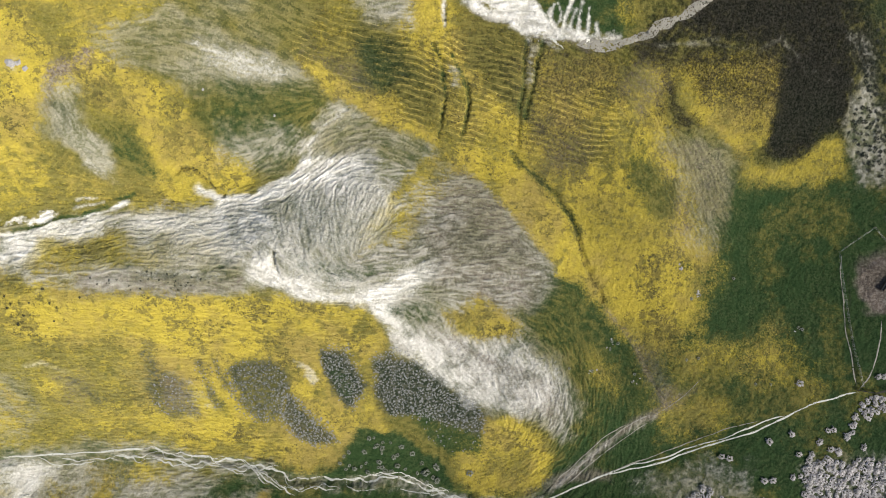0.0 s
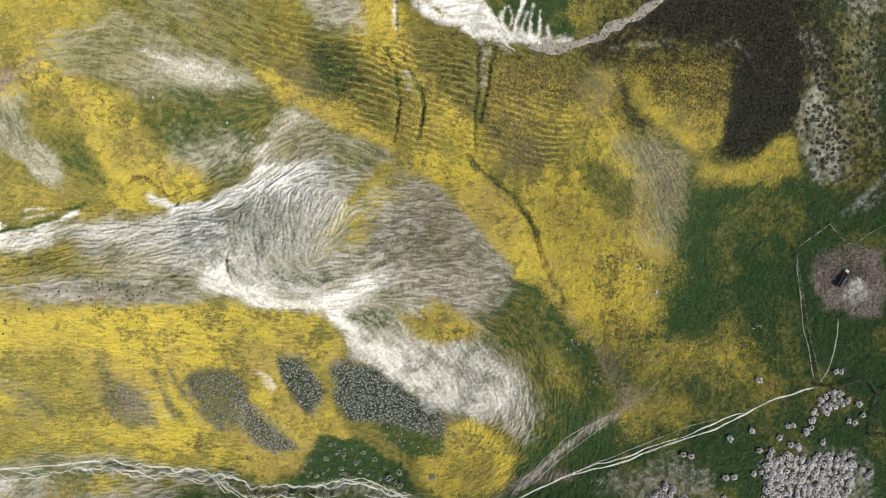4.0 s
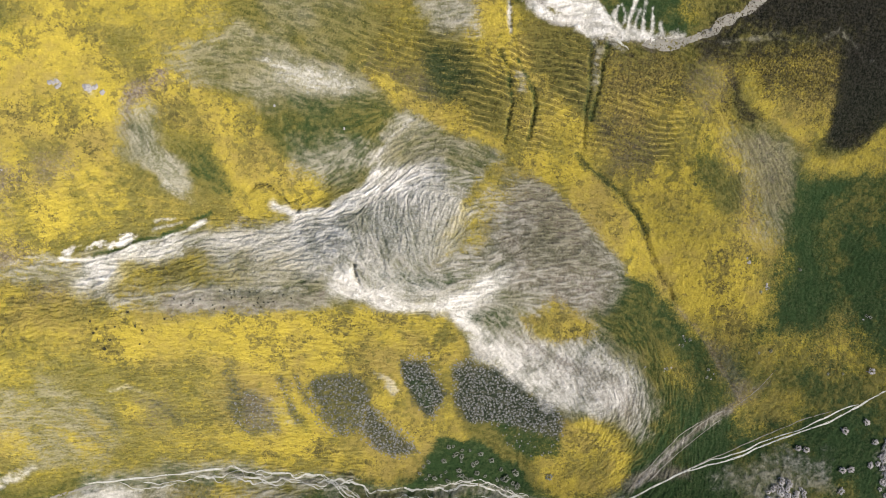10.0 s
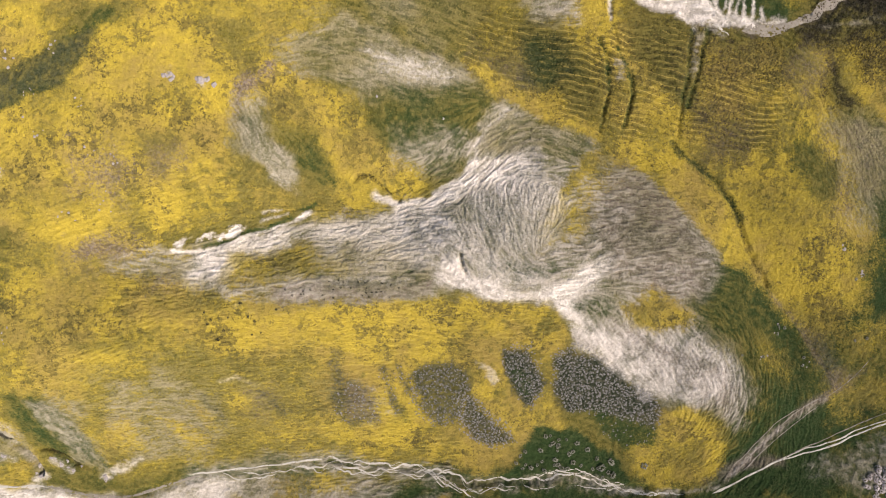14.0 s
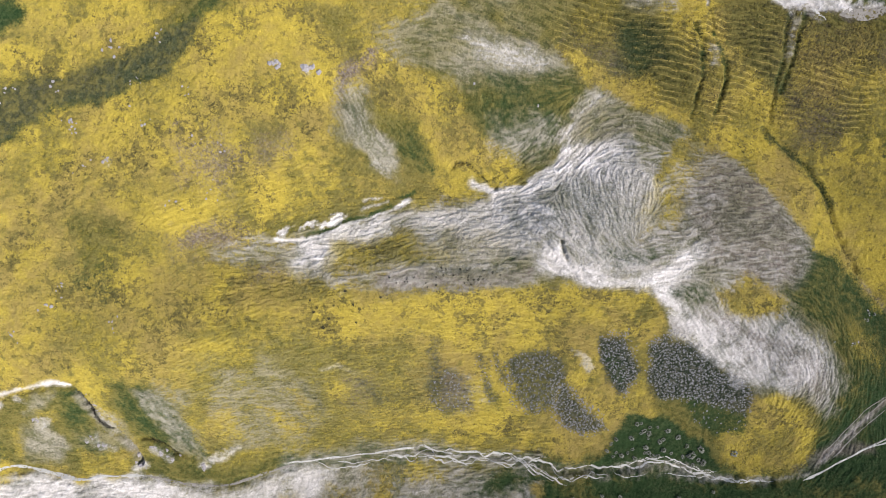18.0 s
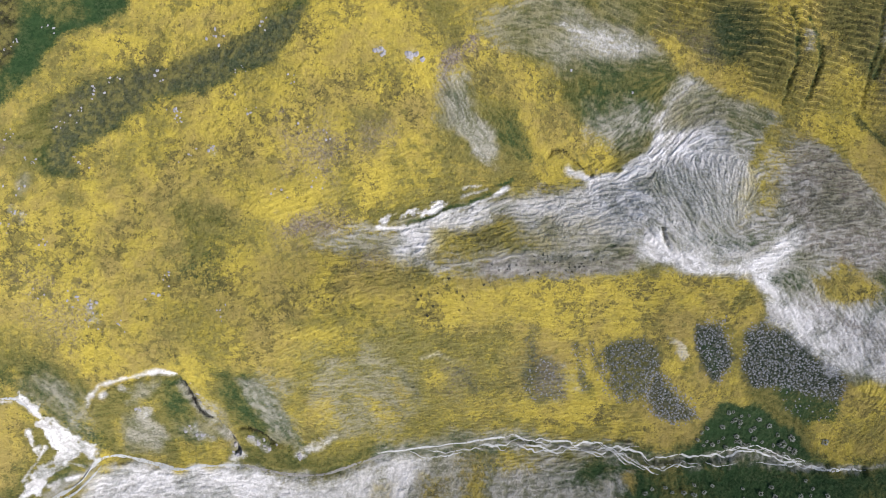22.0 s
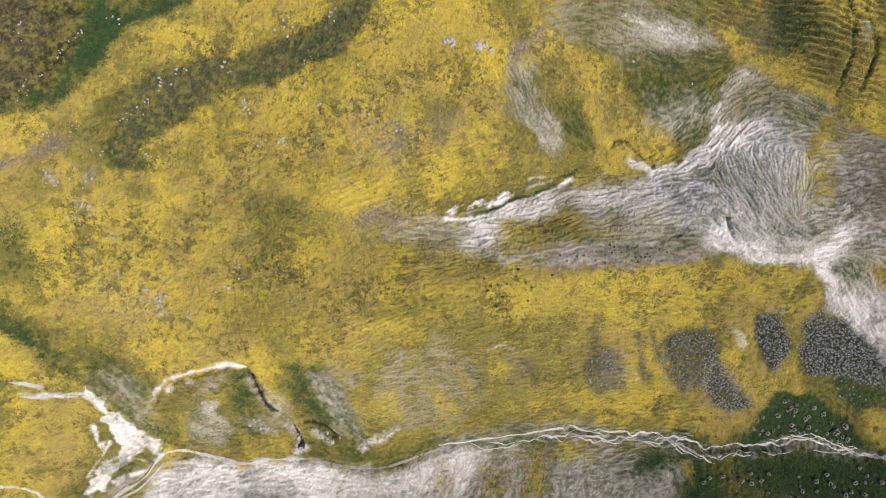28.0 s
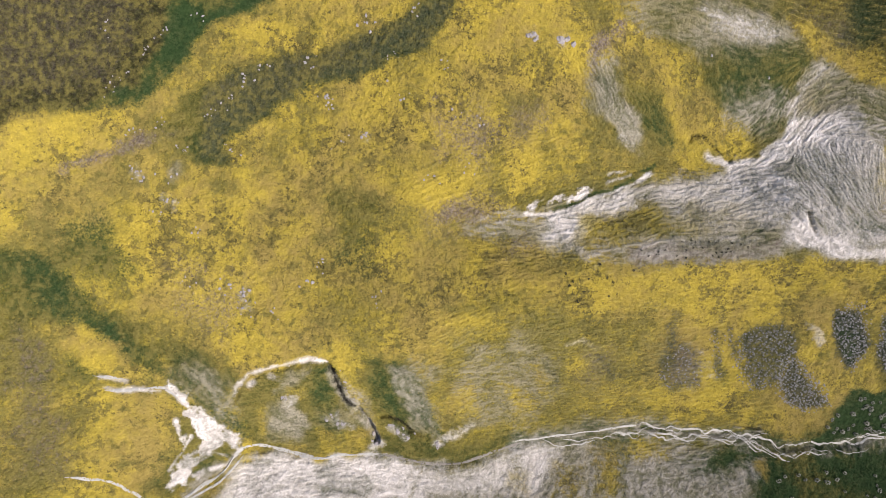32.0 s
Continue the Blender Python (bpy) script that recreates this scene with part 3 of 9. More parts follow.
patch("grass", 0.75, 3, [(-153.5, -30), (-144.5, -32.1), (-138.4, -36.8), (-133.4, -45), (-134.7, -52), (-139.1, -49.5), (-145.6, -41.1)])
patch("straw", 0.4, 2.2, [(-149.7, -33.7), (-144.6, -33), (-140, -35.9), (-134.6, -42.9), (-134.4, -50), (-138.7, -47.5), (-144, -41.2), (-148.5, -38.2)])
patch("olive", 0.6, 3.375, [(-155.7, -25.6), (-147.7, -30.2), (-139.3, -36.8), (-142, -38.5), (-149.7, -33.7)])
patch("olive", 0.8, 2.7, [(-178.4, -31.5), (-162.6, -33.9), (-154.7, -35.2), (-149.1, -36.3), (-147, -39.2), (-154.1, -38.7), (-165.7, -35.9), (-178.3, -35.7)])
patch("olive", 0.55, 4.05, [(-178.3, -34.1), (-167.3, -37.9), (-162.8, -48.4), (-168.1, -57.6), (-176.7, -56.7)])
patch("olive", 0.95, 2.025, [(-133.9, -39.9), (-128.5, -34.7), (-118.2, -32), (-113.2, -31.9), (-110.7, -35.9), (-110.9, -43.5), (-106.3, -49.1), (-102.2, -53.4), (-105.1, -55.7), (-116, -56), (-130.7, -53.5), (-134.4, -50)])
patch("grass", 0.6, 2.025, [(-116.2, -34.1), (-111.1, -33.8), (-111.7, -41.3), (-117, -40.3)])
patch("flowers", 0.8, 1.3, [(-121.5, -38.4), (-116.3, -37.7), (-116.5, -45.3), (-119.9, -41.7)])
patch("flowers", 0.8, 1.3, [(-114.5, -52.3), (-106.6, -51.2), (-104.5, -54.3), (-112.3, -55.3)])
patch("flowers", 0.7, 1.2, [(-130.3, -50.5), (-119.4, -53), (-122.2, -54.2), (-129.8, -52.8)])
patch("flowers", 0.6, 2.025, [(-128.4, -38.1), (-123.8, -37.3), (-127.7, -42.3), (-131.3, -43.1)])
patch("straw", 0.7, 1.5, [(-127.6, -45.5), (-123.1, -41), (-119.6, -44), (-118, -48.5), (-120, -50.4), (-127.5, -48.7)])
patch("chalk", 0.3, 0.8, [(-122.9, -40.4), (-120.7, -40), (-120.8, -41.9), (-123, -42)])
patch("chalk", 0.3, 1, [(-112.9, -44.6), (-109.3, -44.7), (-107.9, -46.9), (-109.6, -49.2), (-112.5, -47.3)])
patch("straw", 0.8, 1.4, [(-114.6, -44.4), (-107.2, -43.6), (-105.3, -48), (-110.3, -51), (-115.4, -48.7)])
patch("flowers", 0.8, 4.05, [(-178.2, -37.4), (-162.6, -38.2), (-150.2, -39.8), (-148.4, -44.6), (-148.4, -50.2), (-150.7, -57.5), (-159, -57.7), (-177, -53.5)])
patch("grass", 0.6, 2.7, [(-153.5, -56.1), (-148.9, -54), (-146.2, -58.1), (-150.8, -61.9), (-154.4, -60.4)])
patch("chalk", 0.95, 1.3, [(-133.4, -56), (-128.3, -55.1), (-116, -58.3), (-102.3, -57.1), (-96.9, -59.1), (-93.7, -61.7), (-94.1, -69.6), (-136, -66.7)])
patch("straw", 0.55, 2.7, [(-131.7, -58.9), (-115.9, -60.9), (-101.5, -62), (-95, -66), (-101.3, -70.7), (-130.8, -67.9)])
patch("straw", 0.95, 2.7, [(-94.1, -61.2), (-82.9, -62.4), (-67.1, -59.7), (-67.5, -74.8), (-93.1, -73.1)])
patch("grass", 0.6, 2.7, [(-101.4, -56.4), (-86.6, -59.4), (-75.2, -58.3), (-67.1, -55.8), (-77.1, -56.1), (-86.6, -57.4), (-95.6, -52.8)])
patch("olive", 0.8, 2.7, [(-102.1, -52.4), (-92, -54), (-86.5, -56.4), (-75.1, -55.3), (-77.2, -58.6), (-92.2, -59), (-101.4, -56.9)])
patch("grass", 0.95, 2, [(-101.9, -31), (-95.2, -32.2), (-93.3, -41.8), (-91.5, -48.7), (-86.4, -53.3), (-95.3, -49.5), (-100.3, -45.9), (-102.1, -37)])
patch("straw", 0.55, 2.7, [(-96.2, -33.2), (-87.1, -34.7), (-90.7, -42), (-87.2, -51.2), (-93.2, -47.4), (-94.9, -40.6)])
streak("straw", 0.8, 1.8, 0.8, [(-110.1, -37), (-107.4, -44.7), (-102.2, -53.4)])
streak("chalk", 0.7, 0.8, 0.5, [(-109.2, -40.2), (-105.8, -45.8), (-101.7, -53.6)])
streak("chalk", 0.5, 1.6, 0.6, [(-86.4, -54.4), (-81.7, -53.7), (-78.8, -51.2)])
streak("chalk", 0.9, 1.6, 0.5, [(-98.2, -50.5), (-96.5, -51.6)])
streak("chalk", 0.9, 1.6, 0.5, [(-95.6, -52.8), (-94.8, -53.9)])
streak("chalk", 0.9, 1.6, 0.5, [(-110.1, -49.5), (-108.3, -50.1)])
streak("chalk", 0.9, 1.6, 0.5, [(-87.4, -55.4), (-86.5, -55.9)])
streak("chalk", 0.9, 1.6, 0.5, [(-103.2, -55.4), (-101.3, -54.5)])
streak("chalk", 0.9, 1.6, 0.5, [(-124.1, -35.3), (-123, -35.8)])
streak("chalk", 0.9, 1.6, 0.5, [(-129.9, -37.1), (-128.9, -36.6)])
# stream bed and the southern bank
patch("straw", 0.8, 4.05, [(-67.1, -56.5), (-55.1, -56.5), (-44, -57.7), (-24.5, -60.3), (-10.4, -64.5), (-6.9, -68.1), (-4.7, -78.5), (-67.5, -74.8)])
patch("flowers", 0.65, 3.375, [(-47.1, -58), (-32.7, -57.9), (-28.7, -60.8), (-37.2, -63), (-44.5, -76), (-49.3, -75.7), (-46.3, -62.5)])
patch("grass", 0.5, 4.05, [(-42, -59.1), (-37.2, -63), (-39.4, -74.7), (-43.3, -74.4)])
patch("grass", 1, 3.375, [(-19.4, -61.3), (-1.8, -63), (6.3, -64.8), (25.8, -63.8), (53.5, -66.7), (48.8, -83), (-4.9, -80.2), (-6.6, -66.4), (-13.1, -67.9)])
patch("olive", 0.4, 5.4, [(9.6, -68.9), (24.6, -68.7), (44.3, -73.9), (21.7, -79.8), (1.7, -77.1)])
patch("straw", 0.75, 3.375, [(-13.1, -67.9), (-6.4, -65.5), (-2.6, -67.5), (-7.5, -71.5), (-11.8, -72.2)])
patch("flowers", 0.7, 1.2, [(-5.4, -65.6), (-0.3, -66.2), (-1.8, -68.8), (-4.8, -68.2)])
patch("chalk", 0.7, 2.16, [(-67.1, -59.3), (-61.2, -57.8), (-56.2, -59.2), (-58.3, -62.8), (-62.4, -66), (-65.2, -62.2)])
patch("olive", 0.5, 2.7, [(-32.6, -55.7), (-24.4, -50.8), (-20.2, -52.2), (-24.3, -56.2)])
patch("grass", 1, 4.05, [(-4, -62.3), (27.4, -63.6), (52.9, -64.7), (75.7, -62.5), (69.6, -87.3), (-7.5, -82.7)])
streak("grass", 0.75, 4.5, 1.5, [(-67.1, -57.1), (-57.3, -56.1), (-45.3, -55.7), (-28.5, -56.5), (-19.1, -57), (-6.8, -59.1), (5.5, -60.5), (18, -61.8), (31, -60.1), (40.3, -63.5), (53.8, -65.8)])
streak("straw", 0.8, 1.4, 0.7, [(42.9, -65), (53.7, -66.1), (61.9, -66.1), (71.9, -65)])
streak("grass", 0.9, 1.2, 0.5, [(-55.4, 2.4), (-50.4, 4), (-46.2, 5.6), (-38.6, 8.1), (-33.5, 11.8)])
streak("grass", 0.8, 1, 0.5, [(-59.6, -0.9), (-59.9, -4.4), (-60.7, -7.4)])
patch("chalk", 0.8, 1.2, [(-59, -0.9), (-55.4, 1), (-50.3, 2.6), (-47, 3.5), (-50.2, 0.8), (-55, -2.7), (-60.2, -8), (-60.8, -7)])
# western edge
patch("olive", 0.75, 5.4, [(-193.5, -1.8), (-171.9, 0.2), (-168.6, -8.7), (-176.7, -20), (-173.2, -30.3), (-168.4, -36.8), (-193.9, -35.8)])
patch("grass", 0.7, 4.05, [(-193.6, -4.3), (-176, -4.7), (-169.9, -10), (-179, -14.8), (-194, -14.5)])
patch("grass", 0.95, 2.16, [(-178.7, -8.5), (-170.1, -12.5), (-160.6, -21.7), (-153.5, -29.7), (-149.5, -35.3), (-155, -33.5), (-159.6, -26.9), (-168, -20.2), (-176.5, -14.9)])
patch("flowers", 0.9, 2.16, [(-169.5, -25.3), (-164.5, -24.2), (-157.3, -29.5), (-152.6, -35.6), (-162.4, -33.9), (-168.4, -30.4)])
patch("olive", 0.5, 4.05, [(-193.9, -35.8), (-176.7, -37.6), (-169.4, -42.9), (-171.3, -52.6), (-177.4, -61.5), (-192.3, -61.2)])
patch("olive", 0.5, 5.4, [(-194.1, -19.5), (-176.8, -21.3), (-169.6, -30.4), (-181.7, -35), (-193.9, -34.6)])
# furrows down the southern slope, drawn as bands of duller and brighter cover
streak("scrub", 0.55, 1.6, 1.2, [(-30, -23.7), (-28.2, -30.8), (-28, -37.2), (-25.1, -44)])
streak("scrub", 0.55, 1.6, 1.2, [(-17.7, -23.3), (-15.8, -30.4), (-12.8, -37.9), (-10, -40.2)])
streak("scrub", 0.55, 1.6, 1.2, [(-34.6, -21.5), (-31.6, -22.6), (-28.4, -24.8)])
streak("scrub", 0.55, 1.6, 1.2, [(-11.5, -13), (-8.4, -19.7), (-9.6, -24.6)])
streak("scrub", 0.55, 1.6, 1.2, [(-43.8, -24.8), (-39, -26.1), (-37.6, -30.2)])
streak("flowers", 0.7, 2.2, 1.2, [(-26.4, -24.9), (-24.5, -32.1)])
streak("flowers", 0.7, 2.2, 1.2, [(-22.4, -25.1), (-18.3, -34.5), (-16.4, -41)])
streak("flowers", 0.7, 2.2, 1.2, [(-13.6, -24.5), (-11.5, -32.7), (-8.5, -40.2)])
streak("flowers", 0.7, 2.2, 1.2, [(-7.7, -23.7), (-9, -28.7)])
streak("olive", 0.4, 3, 1.8, [(-61.1, -31.6), (-57.3, -37.1), (-55.3, -45.1), (-52.1, -51.1)])
streak("olive", 0.4, 3, 1.8, [(-50.8, -34.5), (-47.5, -42.4), (-45.1, -50.5)])
streak("olive", 0.4, 3, 1.8, [(-71.7, -27.9), (-69.3, -35.2), (-64.9, -46.6), (-61.1, -50.3)])
streak("olive", 0.4, 3, 1.8, [(-40.1, -35.3), (-37.3, -44.3), (-33.8, -50.3)])
streak("flowers", 0.6, 2.4, 1.5, [(-63.9, -35.6), (-61.1, -43.5), (-56.1, -50.8)])
streak("flowers", 0.6, 2.4, 1.5, [(-54.6, -33.1), (-51.6, -38.7), (-48.2, -49.2)])
streak("flowers", 0.6, 2.4, 1.5, [(-44.3, -30.8), (-41.7, -39.5), (-39, -49.9)])
streak("olive", 0.6, 3, 1.5, [(-83.1, -21), (-71.3, -18.9), (-61.1, -17.5), (-48.8, -16.2), (-36.8, -17.6), (-27.9, -20.9)])
patch("straw", 0.45, 2.7, [(-24.4, -33.1), (-18.1, -35.5), (-17.3, -42.1), (-22.1, -44.1), (-25.8, -38.4)])
# the hollow within the curved bank
patch("grass", 0.9, 2.2, [(-172.9, -15.5), (-165.1, -15.7), (-159.2, -23.2), (-153.2, -30.2), (-149.7, -35.1), (-145.1, -40.2), (-149.2, -37.2), (-153.4, -33.5), (-158.3, -30), (-164.4, -24.4)])
patch("olive", 0.6, 3, [(-159, -21.2), (-150.3, -26.9), (-144.2, -31.8), (-137.7, -33.4), (-133.3, -35.7), (-137.1, -38.5), (-145.7, -33.9), (-151.9, -30.9)])
patch("flowers", 1, 1.6, [(-168.8, -24.3), (-164.4, -25.1), (-158.3, -30), (-152.8, -34.2), (-156.6, -35.1), (-162.2, -33.1), (-168.4, -29.6)])
patch("grass", 0.6, 2, [(-171.5, -29.4), (-167.7, -29.6), (-162.8, -33.8), (-165.9, -34.9), (-170.3, -32.8)])
patch("olive", 0.65, 4, [(-180.6, -15.3), (-173, -16.8), (-169.6, -30.2), (-172, -38.5), (-166.5, -42.1), (-171.3, -53.1), (-172.1, -58.9), (-179.1, -58.3)])
patch("earth", 0.25, 4, [(-180.8, -23.2), (-173.4, -30), (-173.1, -43), (-170.2, -53.2), (-179.6, -52.5)])
patch("grass", 0.4, 4, [(-151.7, -27.5), (-141.5, -31.2), (-133.3, -35.7), (-138.4, -38.4), (-146.8, -32.4)])
patch("straw", 0.35, 1.6, [(-146.8, -32.1), (-141.6, -32.3), (-136.1, -36.3), (-133.9, -39.4), (-134, -43.2), (-138.1, -44.4), (-142.5, -40.4), (-145.9, -35.9)])
patch("grass", 0.7, 2.2, [(-146, -37.3), (-142.5, -40.4), (-137.5, -44.5), (-131.6, -44.2), (-132.8, -51.3), (-135.2, -50.2), (-139.5, -45.1), (-143.9, -41)])
patch("olive", 0.75, 1.5, [(-133.1, -38.6), (-128.2, -34.3), (-115.1, -32), (-112, -32.9), (-104.9, -48.4), (-104, -54.1), (-115.4, -55.3), (-131.6, -52.2), (-133.8, -49.6)])
patch("grass", 0.75, 1.2, [(-116.5, -32.7), (-111.3, -32.9), (-111.4, -39.8), (-114.5, -42.1), (-117.4, -36.9)])
patch("flowers", 0.85, 1.1, [(-122.1, -37.4), (-117.5, -37.7), (-119.7, -41.7), (-122, -39.9)])
patch("flowers", 0.85, 1.1, [(-115, -48.9), (-104.5, -51.7), (-105.4, -54.8), (-114.7, -55)])
patch("flowers", 0.85, 1.1, [(-123.6, -52.1), (-118.8, -53.3), (-120.3, -54.7), (-123.7, -54.4)])
patch("flowers", 0.85, 1.1, [(-131.1, -41.8), (-128, -42.8), (-128.7, -50.1), (-131, -48.3)])
patch("straw", 0.8, 1, [(-122.8, -40.7), (-120.4, -41.7), (-117.8, -49.4), (-120.8, -51.6), (-128.2, -46.9)])
patch("straw", 0.7, 0.9, [(-121.4, -34), (-116.6, -33), (-117.8, -36.1), (-124.9, -38.1)])
patch("chalk", 0.45, 0.4, [(-122.6, -40), (-120.9, -40.8), (-121.6, -42.6), (-122.7, -42.3)])
patch("chalk", 0.4, 0.6, [(-113, -44.9), (-110.2, -44.9), (-108.1, -47.9), (-110.1, -49.3), (-112.7, -47.4)])
streak("chalk", 1, 0.8, 0.4, [(-134.5, -40.5), (-133, -37.9), (-129.6, -34.3), (-126, -33.4), (-121, -32.1), (-115, -31.3), (-111.8, -32.1)])
streak("straw", 0.8, 1.2, 0.6, [(-111, -34.8), (-109.3, -39.8), (-106.5, -44.1), (-104.4, -50.1)])
patch("straw", 0.4, 1.6, [(-109, -34.9), (-104.9, -39), (-102.4, -42.5), (-103.1, -47.6), (-106.4, -43.3)])
patch("olive", 0.9, 2, [(-148, -43.6), (-142.6, -41.1), (-137.6, -45.3), (-134.2, -51.9), (-135.8, -55.5), (-139.7, -57.9), (-144.7, -60), (-150.1, -62.6), (-154.1, -62.3), (-155.3, -59.8), (-148.3, -56.8), (-148.6, -48.6)])
patch("grass", 0.6, 1.2, [(-142, -54), (-136.9, -53.1), (-136.5, -56.1), (-141, -58.4), (-144.1, -59.4), (-144.6, -55.8)])
patch("chalk", 1, 0.4, [(-145.3, -42), (-142.3, -43), (-138.3, -46), (-134.5, -51.9), (-136.4, -55), (-137.6, -51.5), (-141.9, -53.2), (-142.6, -49.3), (-144.4, -44.6)])
patch("chalk", 1, 0.4, [(-142.6, -49.3), (-138.8, -49), (-138.3, -52.2), (-141.9, -53.6), (-144, -53)])
streak("chalk", 1, 0.9, 0.4, [(-141.9, -53.2), (-145.1, -54.3), (-146.5, -57), (-147.8, -59.6), (-149.9, -61)])
streak("chalk", 1, 0.9, 0.4, [(-145.6, -57.1), (-146.5, -60.1)])
streak("chalk", 1, 0.9, 0.4, [(-145.7, -54.2), (-147.4, -56.9)])
streak("chalk", 1, 1, 0.4, [(-147.2, -45.1), (-147.1, -48.8), (-146, -49.8)])
streak("chalk", 1, 0.9, 0.4, [(-148.9, -37), (-146.8, -38.7), (-145.1, -40.3)])
streak("chalk", 1, 0.7, 0.4, [(-143.8, -60.1), (-142.8, -58.5), (-144.7, -59.3)])
streak("chalk", 1, 0.7, 0.4, [(-161.7, -36.6), (-158.6, -37.3), (-155.5, -37.6), (-149.9, -37.7)])
streak("chalk", 1, 0.5, 0.4, [(-162.8, -34.1), (-157.3, -35.2)])
streak("olive", 0.85, 0.6, 0.3, [(-142.4, -45.6), (-140.7, -48.8), (-141.7, -51.7)])
streak("olive", 0.85, 0.6, 0.3, [(-138.6, -47.5), (-138, -49.9), (-137.9, -52.2)])
streak("olive", 0.85, 0.6, 0.3, [(-143.1, -44), (-141.8, -47.9)])
streak("olive", 0.85, 0.6, 0.3, [(-143.3, -50), (-140.4, -51.1)])
streak("olive", 0.85, 0.6, 0.3, [(-145.1, -55), (-145.9, -57.1)])
patch("grass", 0.6, 1.5, [(-154.2, -58), (-150.1, -57.2), (-151.3, -61.8), (-155.2, -62.1)])
streak("straw", 0.8, 2.4, 1, [(-134.5, -51.9), (-135.8, -55.5), (-138.4, -57.3), (-142.2, -59.6), (-145.8, -63.5)])
# the far bank
patch("chalk", 0.6, 2, [(-91.5, -62.2), (-80.8, -61.8), (-69.9, -59.8), (-62.5, -57.1), (-56.4, -57.5), (-59.5, -63.2), (-62.4, -68), (-91.4, -66)])
patch("flowers", 0.7, 2, [(-56.5, -63.3), (-50.4, -62.2), (-52, -70), (-58.7, -69.7)])
patch("flowers", 0.8, 1.6, [(-47.3, -61.3), (-41.9, -60.8), (-43.3, -70.3), (-48.2, -70.1)])
patch("flowers", 0.85, 1.4, [(-37.9, -59.9), (-29.2, -57.4), (-29.4, -61.8), (-35, -63.5)])
patch("flowers", 0.5, 1.4, [(-69.2, -63.8), (-64.7, -63.5), (-64.7, -67.5), (-69.1, -66.5)])
patch("straw", 0.6, 2.2, [(-41.1, -62.6), (-30.3, -63.1), (-24.3, -67.4), (-24.8, -72.5), (-41.5, -71.7)])
patch("grass", 0.85, 2.2, [(-24.8, -64.1), (-19.1, -62.3), (-3, -59.9), (-3.9, -67.6), (-20.5, -68.2)])
patch("grass", 0.6, 2, [(-90.6, -48.9), (-87.4, -50.9), (-87.9, -58), (-91.5, -59.3)])
patch("chalk", 0.4, 0.6, [(-85.9, -54.4), (-81, -51.2), (-77.8, -51.1), (-82.7, -54.6)])
streak("straw", 0.5, 5, 2, [(-64, -57), (-50.3, -55.5), (-34.7, -54.4), (-23.6, -56.6), (-3, -59.9)])
streak("straw", 0.35, 4, 1.5, [(-29.4, -57.4), (-16.7, -58), (-4.9, -60.6), (5.3, -62.4), (19.8, -62.1), (31.4, -61), (41.7, -63.6)])
patch("straw", 0.55, 2, [(-24.7, -59.2), (-16.9, -61), (-20.4, -65.6), (-9.4, -66.1), (-1.4, -65), (-5.9, -69.5), (-25.4, -68.6)])
patch("flowers", 0.9, 1, [(-4.2, -65.6), (-1.8, -65.3), (-1, -67.7), (-2, -69.3), (-3.8, -67.9)])
# dark slopes in the north-east
patch("olive", 0.5, 4, [(43.9, 58.2), (58.3, 55.5), (84.3, 55.1), (94.3, 53.9), (91.2, 45.5), (76.8, 42), (64, 44.3), (60.8, 36.3), (54.2, 44.8), (44.3, 49.6)])
patch("dark", 0.3, 4, [(43.9, 59.1), (58.2, 55.9), (84.2, 56), (89.6, 50.9), (76.3, 46.5), (63.5, 49.6), (53.7, 51.7), (44, 54.8)])
patch("dark", 0.7, 3, [(85.2, 55.1), (89.9, 57.7), (105.9, 59.6), (127.7, 60), (128.2, 56.8), (119.6, 54.5), (102.3, 55.1), (90.4, 52.3)])
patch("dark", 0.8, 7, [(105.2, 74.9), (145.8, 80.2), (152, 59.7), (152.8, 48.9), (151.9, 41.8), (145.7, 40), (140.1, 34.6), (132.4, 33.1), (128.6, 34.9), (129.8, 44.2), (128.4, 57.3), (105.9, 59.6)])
patch("dark", 0.55, 4, [(145.8, 80.2), (181.6, 84.1), (186.3, 19.2), (166.8, 20.6), (165.6, 45.6), (158.5, 55.3), (151.3, 56.7)])
patch("grass", 0.4, 4, [(149.3, 80.6), (181.6, 84.1), (186.3, 19.2), (166.8, 20.6), (165.6, 45.6)])
patch("straw", 0.5, 1.6, [(151.5, 49.8), (157.6, 53.7), (165, 45.6), (168, 28.1), (158.6, 28.8), (152.9, 36.8)])
# wedge top and two folds beside it, terrain shade put into the cover
patch("dark", 0.3, 4, [(86.4, 53.4), (128.5, 58.2), (129, 52.7), (113.9, 49.3), (92.8, 49.3)])
patch("olive", 0.6, 4, [(96.3, 54.1), (127, 57.1), (128.6, 47), (117.6, 42.2), (103.8, 44.7)])
patch("earth", 0.2, 4, [(64.7, 37.2), (77.5, 35.6), (79.1, 23.5), (70.9, 25.2)])
patch("grass", 0.6, 3, [(92.7, 26.8), (100.2, 26.3), (102.8, 13.3), (96.2, 14)])
patch("grass", 0.8, 4, [(122.6, 23.8), (153.6, 27), (168.4, 24.9), (174.6, 8.6), (120.9, 6.3)])
patch("straw", 0.2, 3, [(105.4, 35.4), (117.4, 32.5), (121, 25.8), (115.3, 16.1), (119.7, 6.3), (113.8, 6), (107.8, 19.8)])
patch("grass", 0.6, 3.5, [(62.1, -14.2), (73.4, -6), (82.3, -8.9), (93.9, -22.3), (102.6, -36.5), (93.3, -42), (84.5, -40.9), (78.3, -29.2), (72.7, -21.1)])
patch("flowers", 0.5, 2, [(80.3, -21.2), (86, -23.3), (92.7, -31.4), (90.5, -33.5), (83.8, -27.3)])
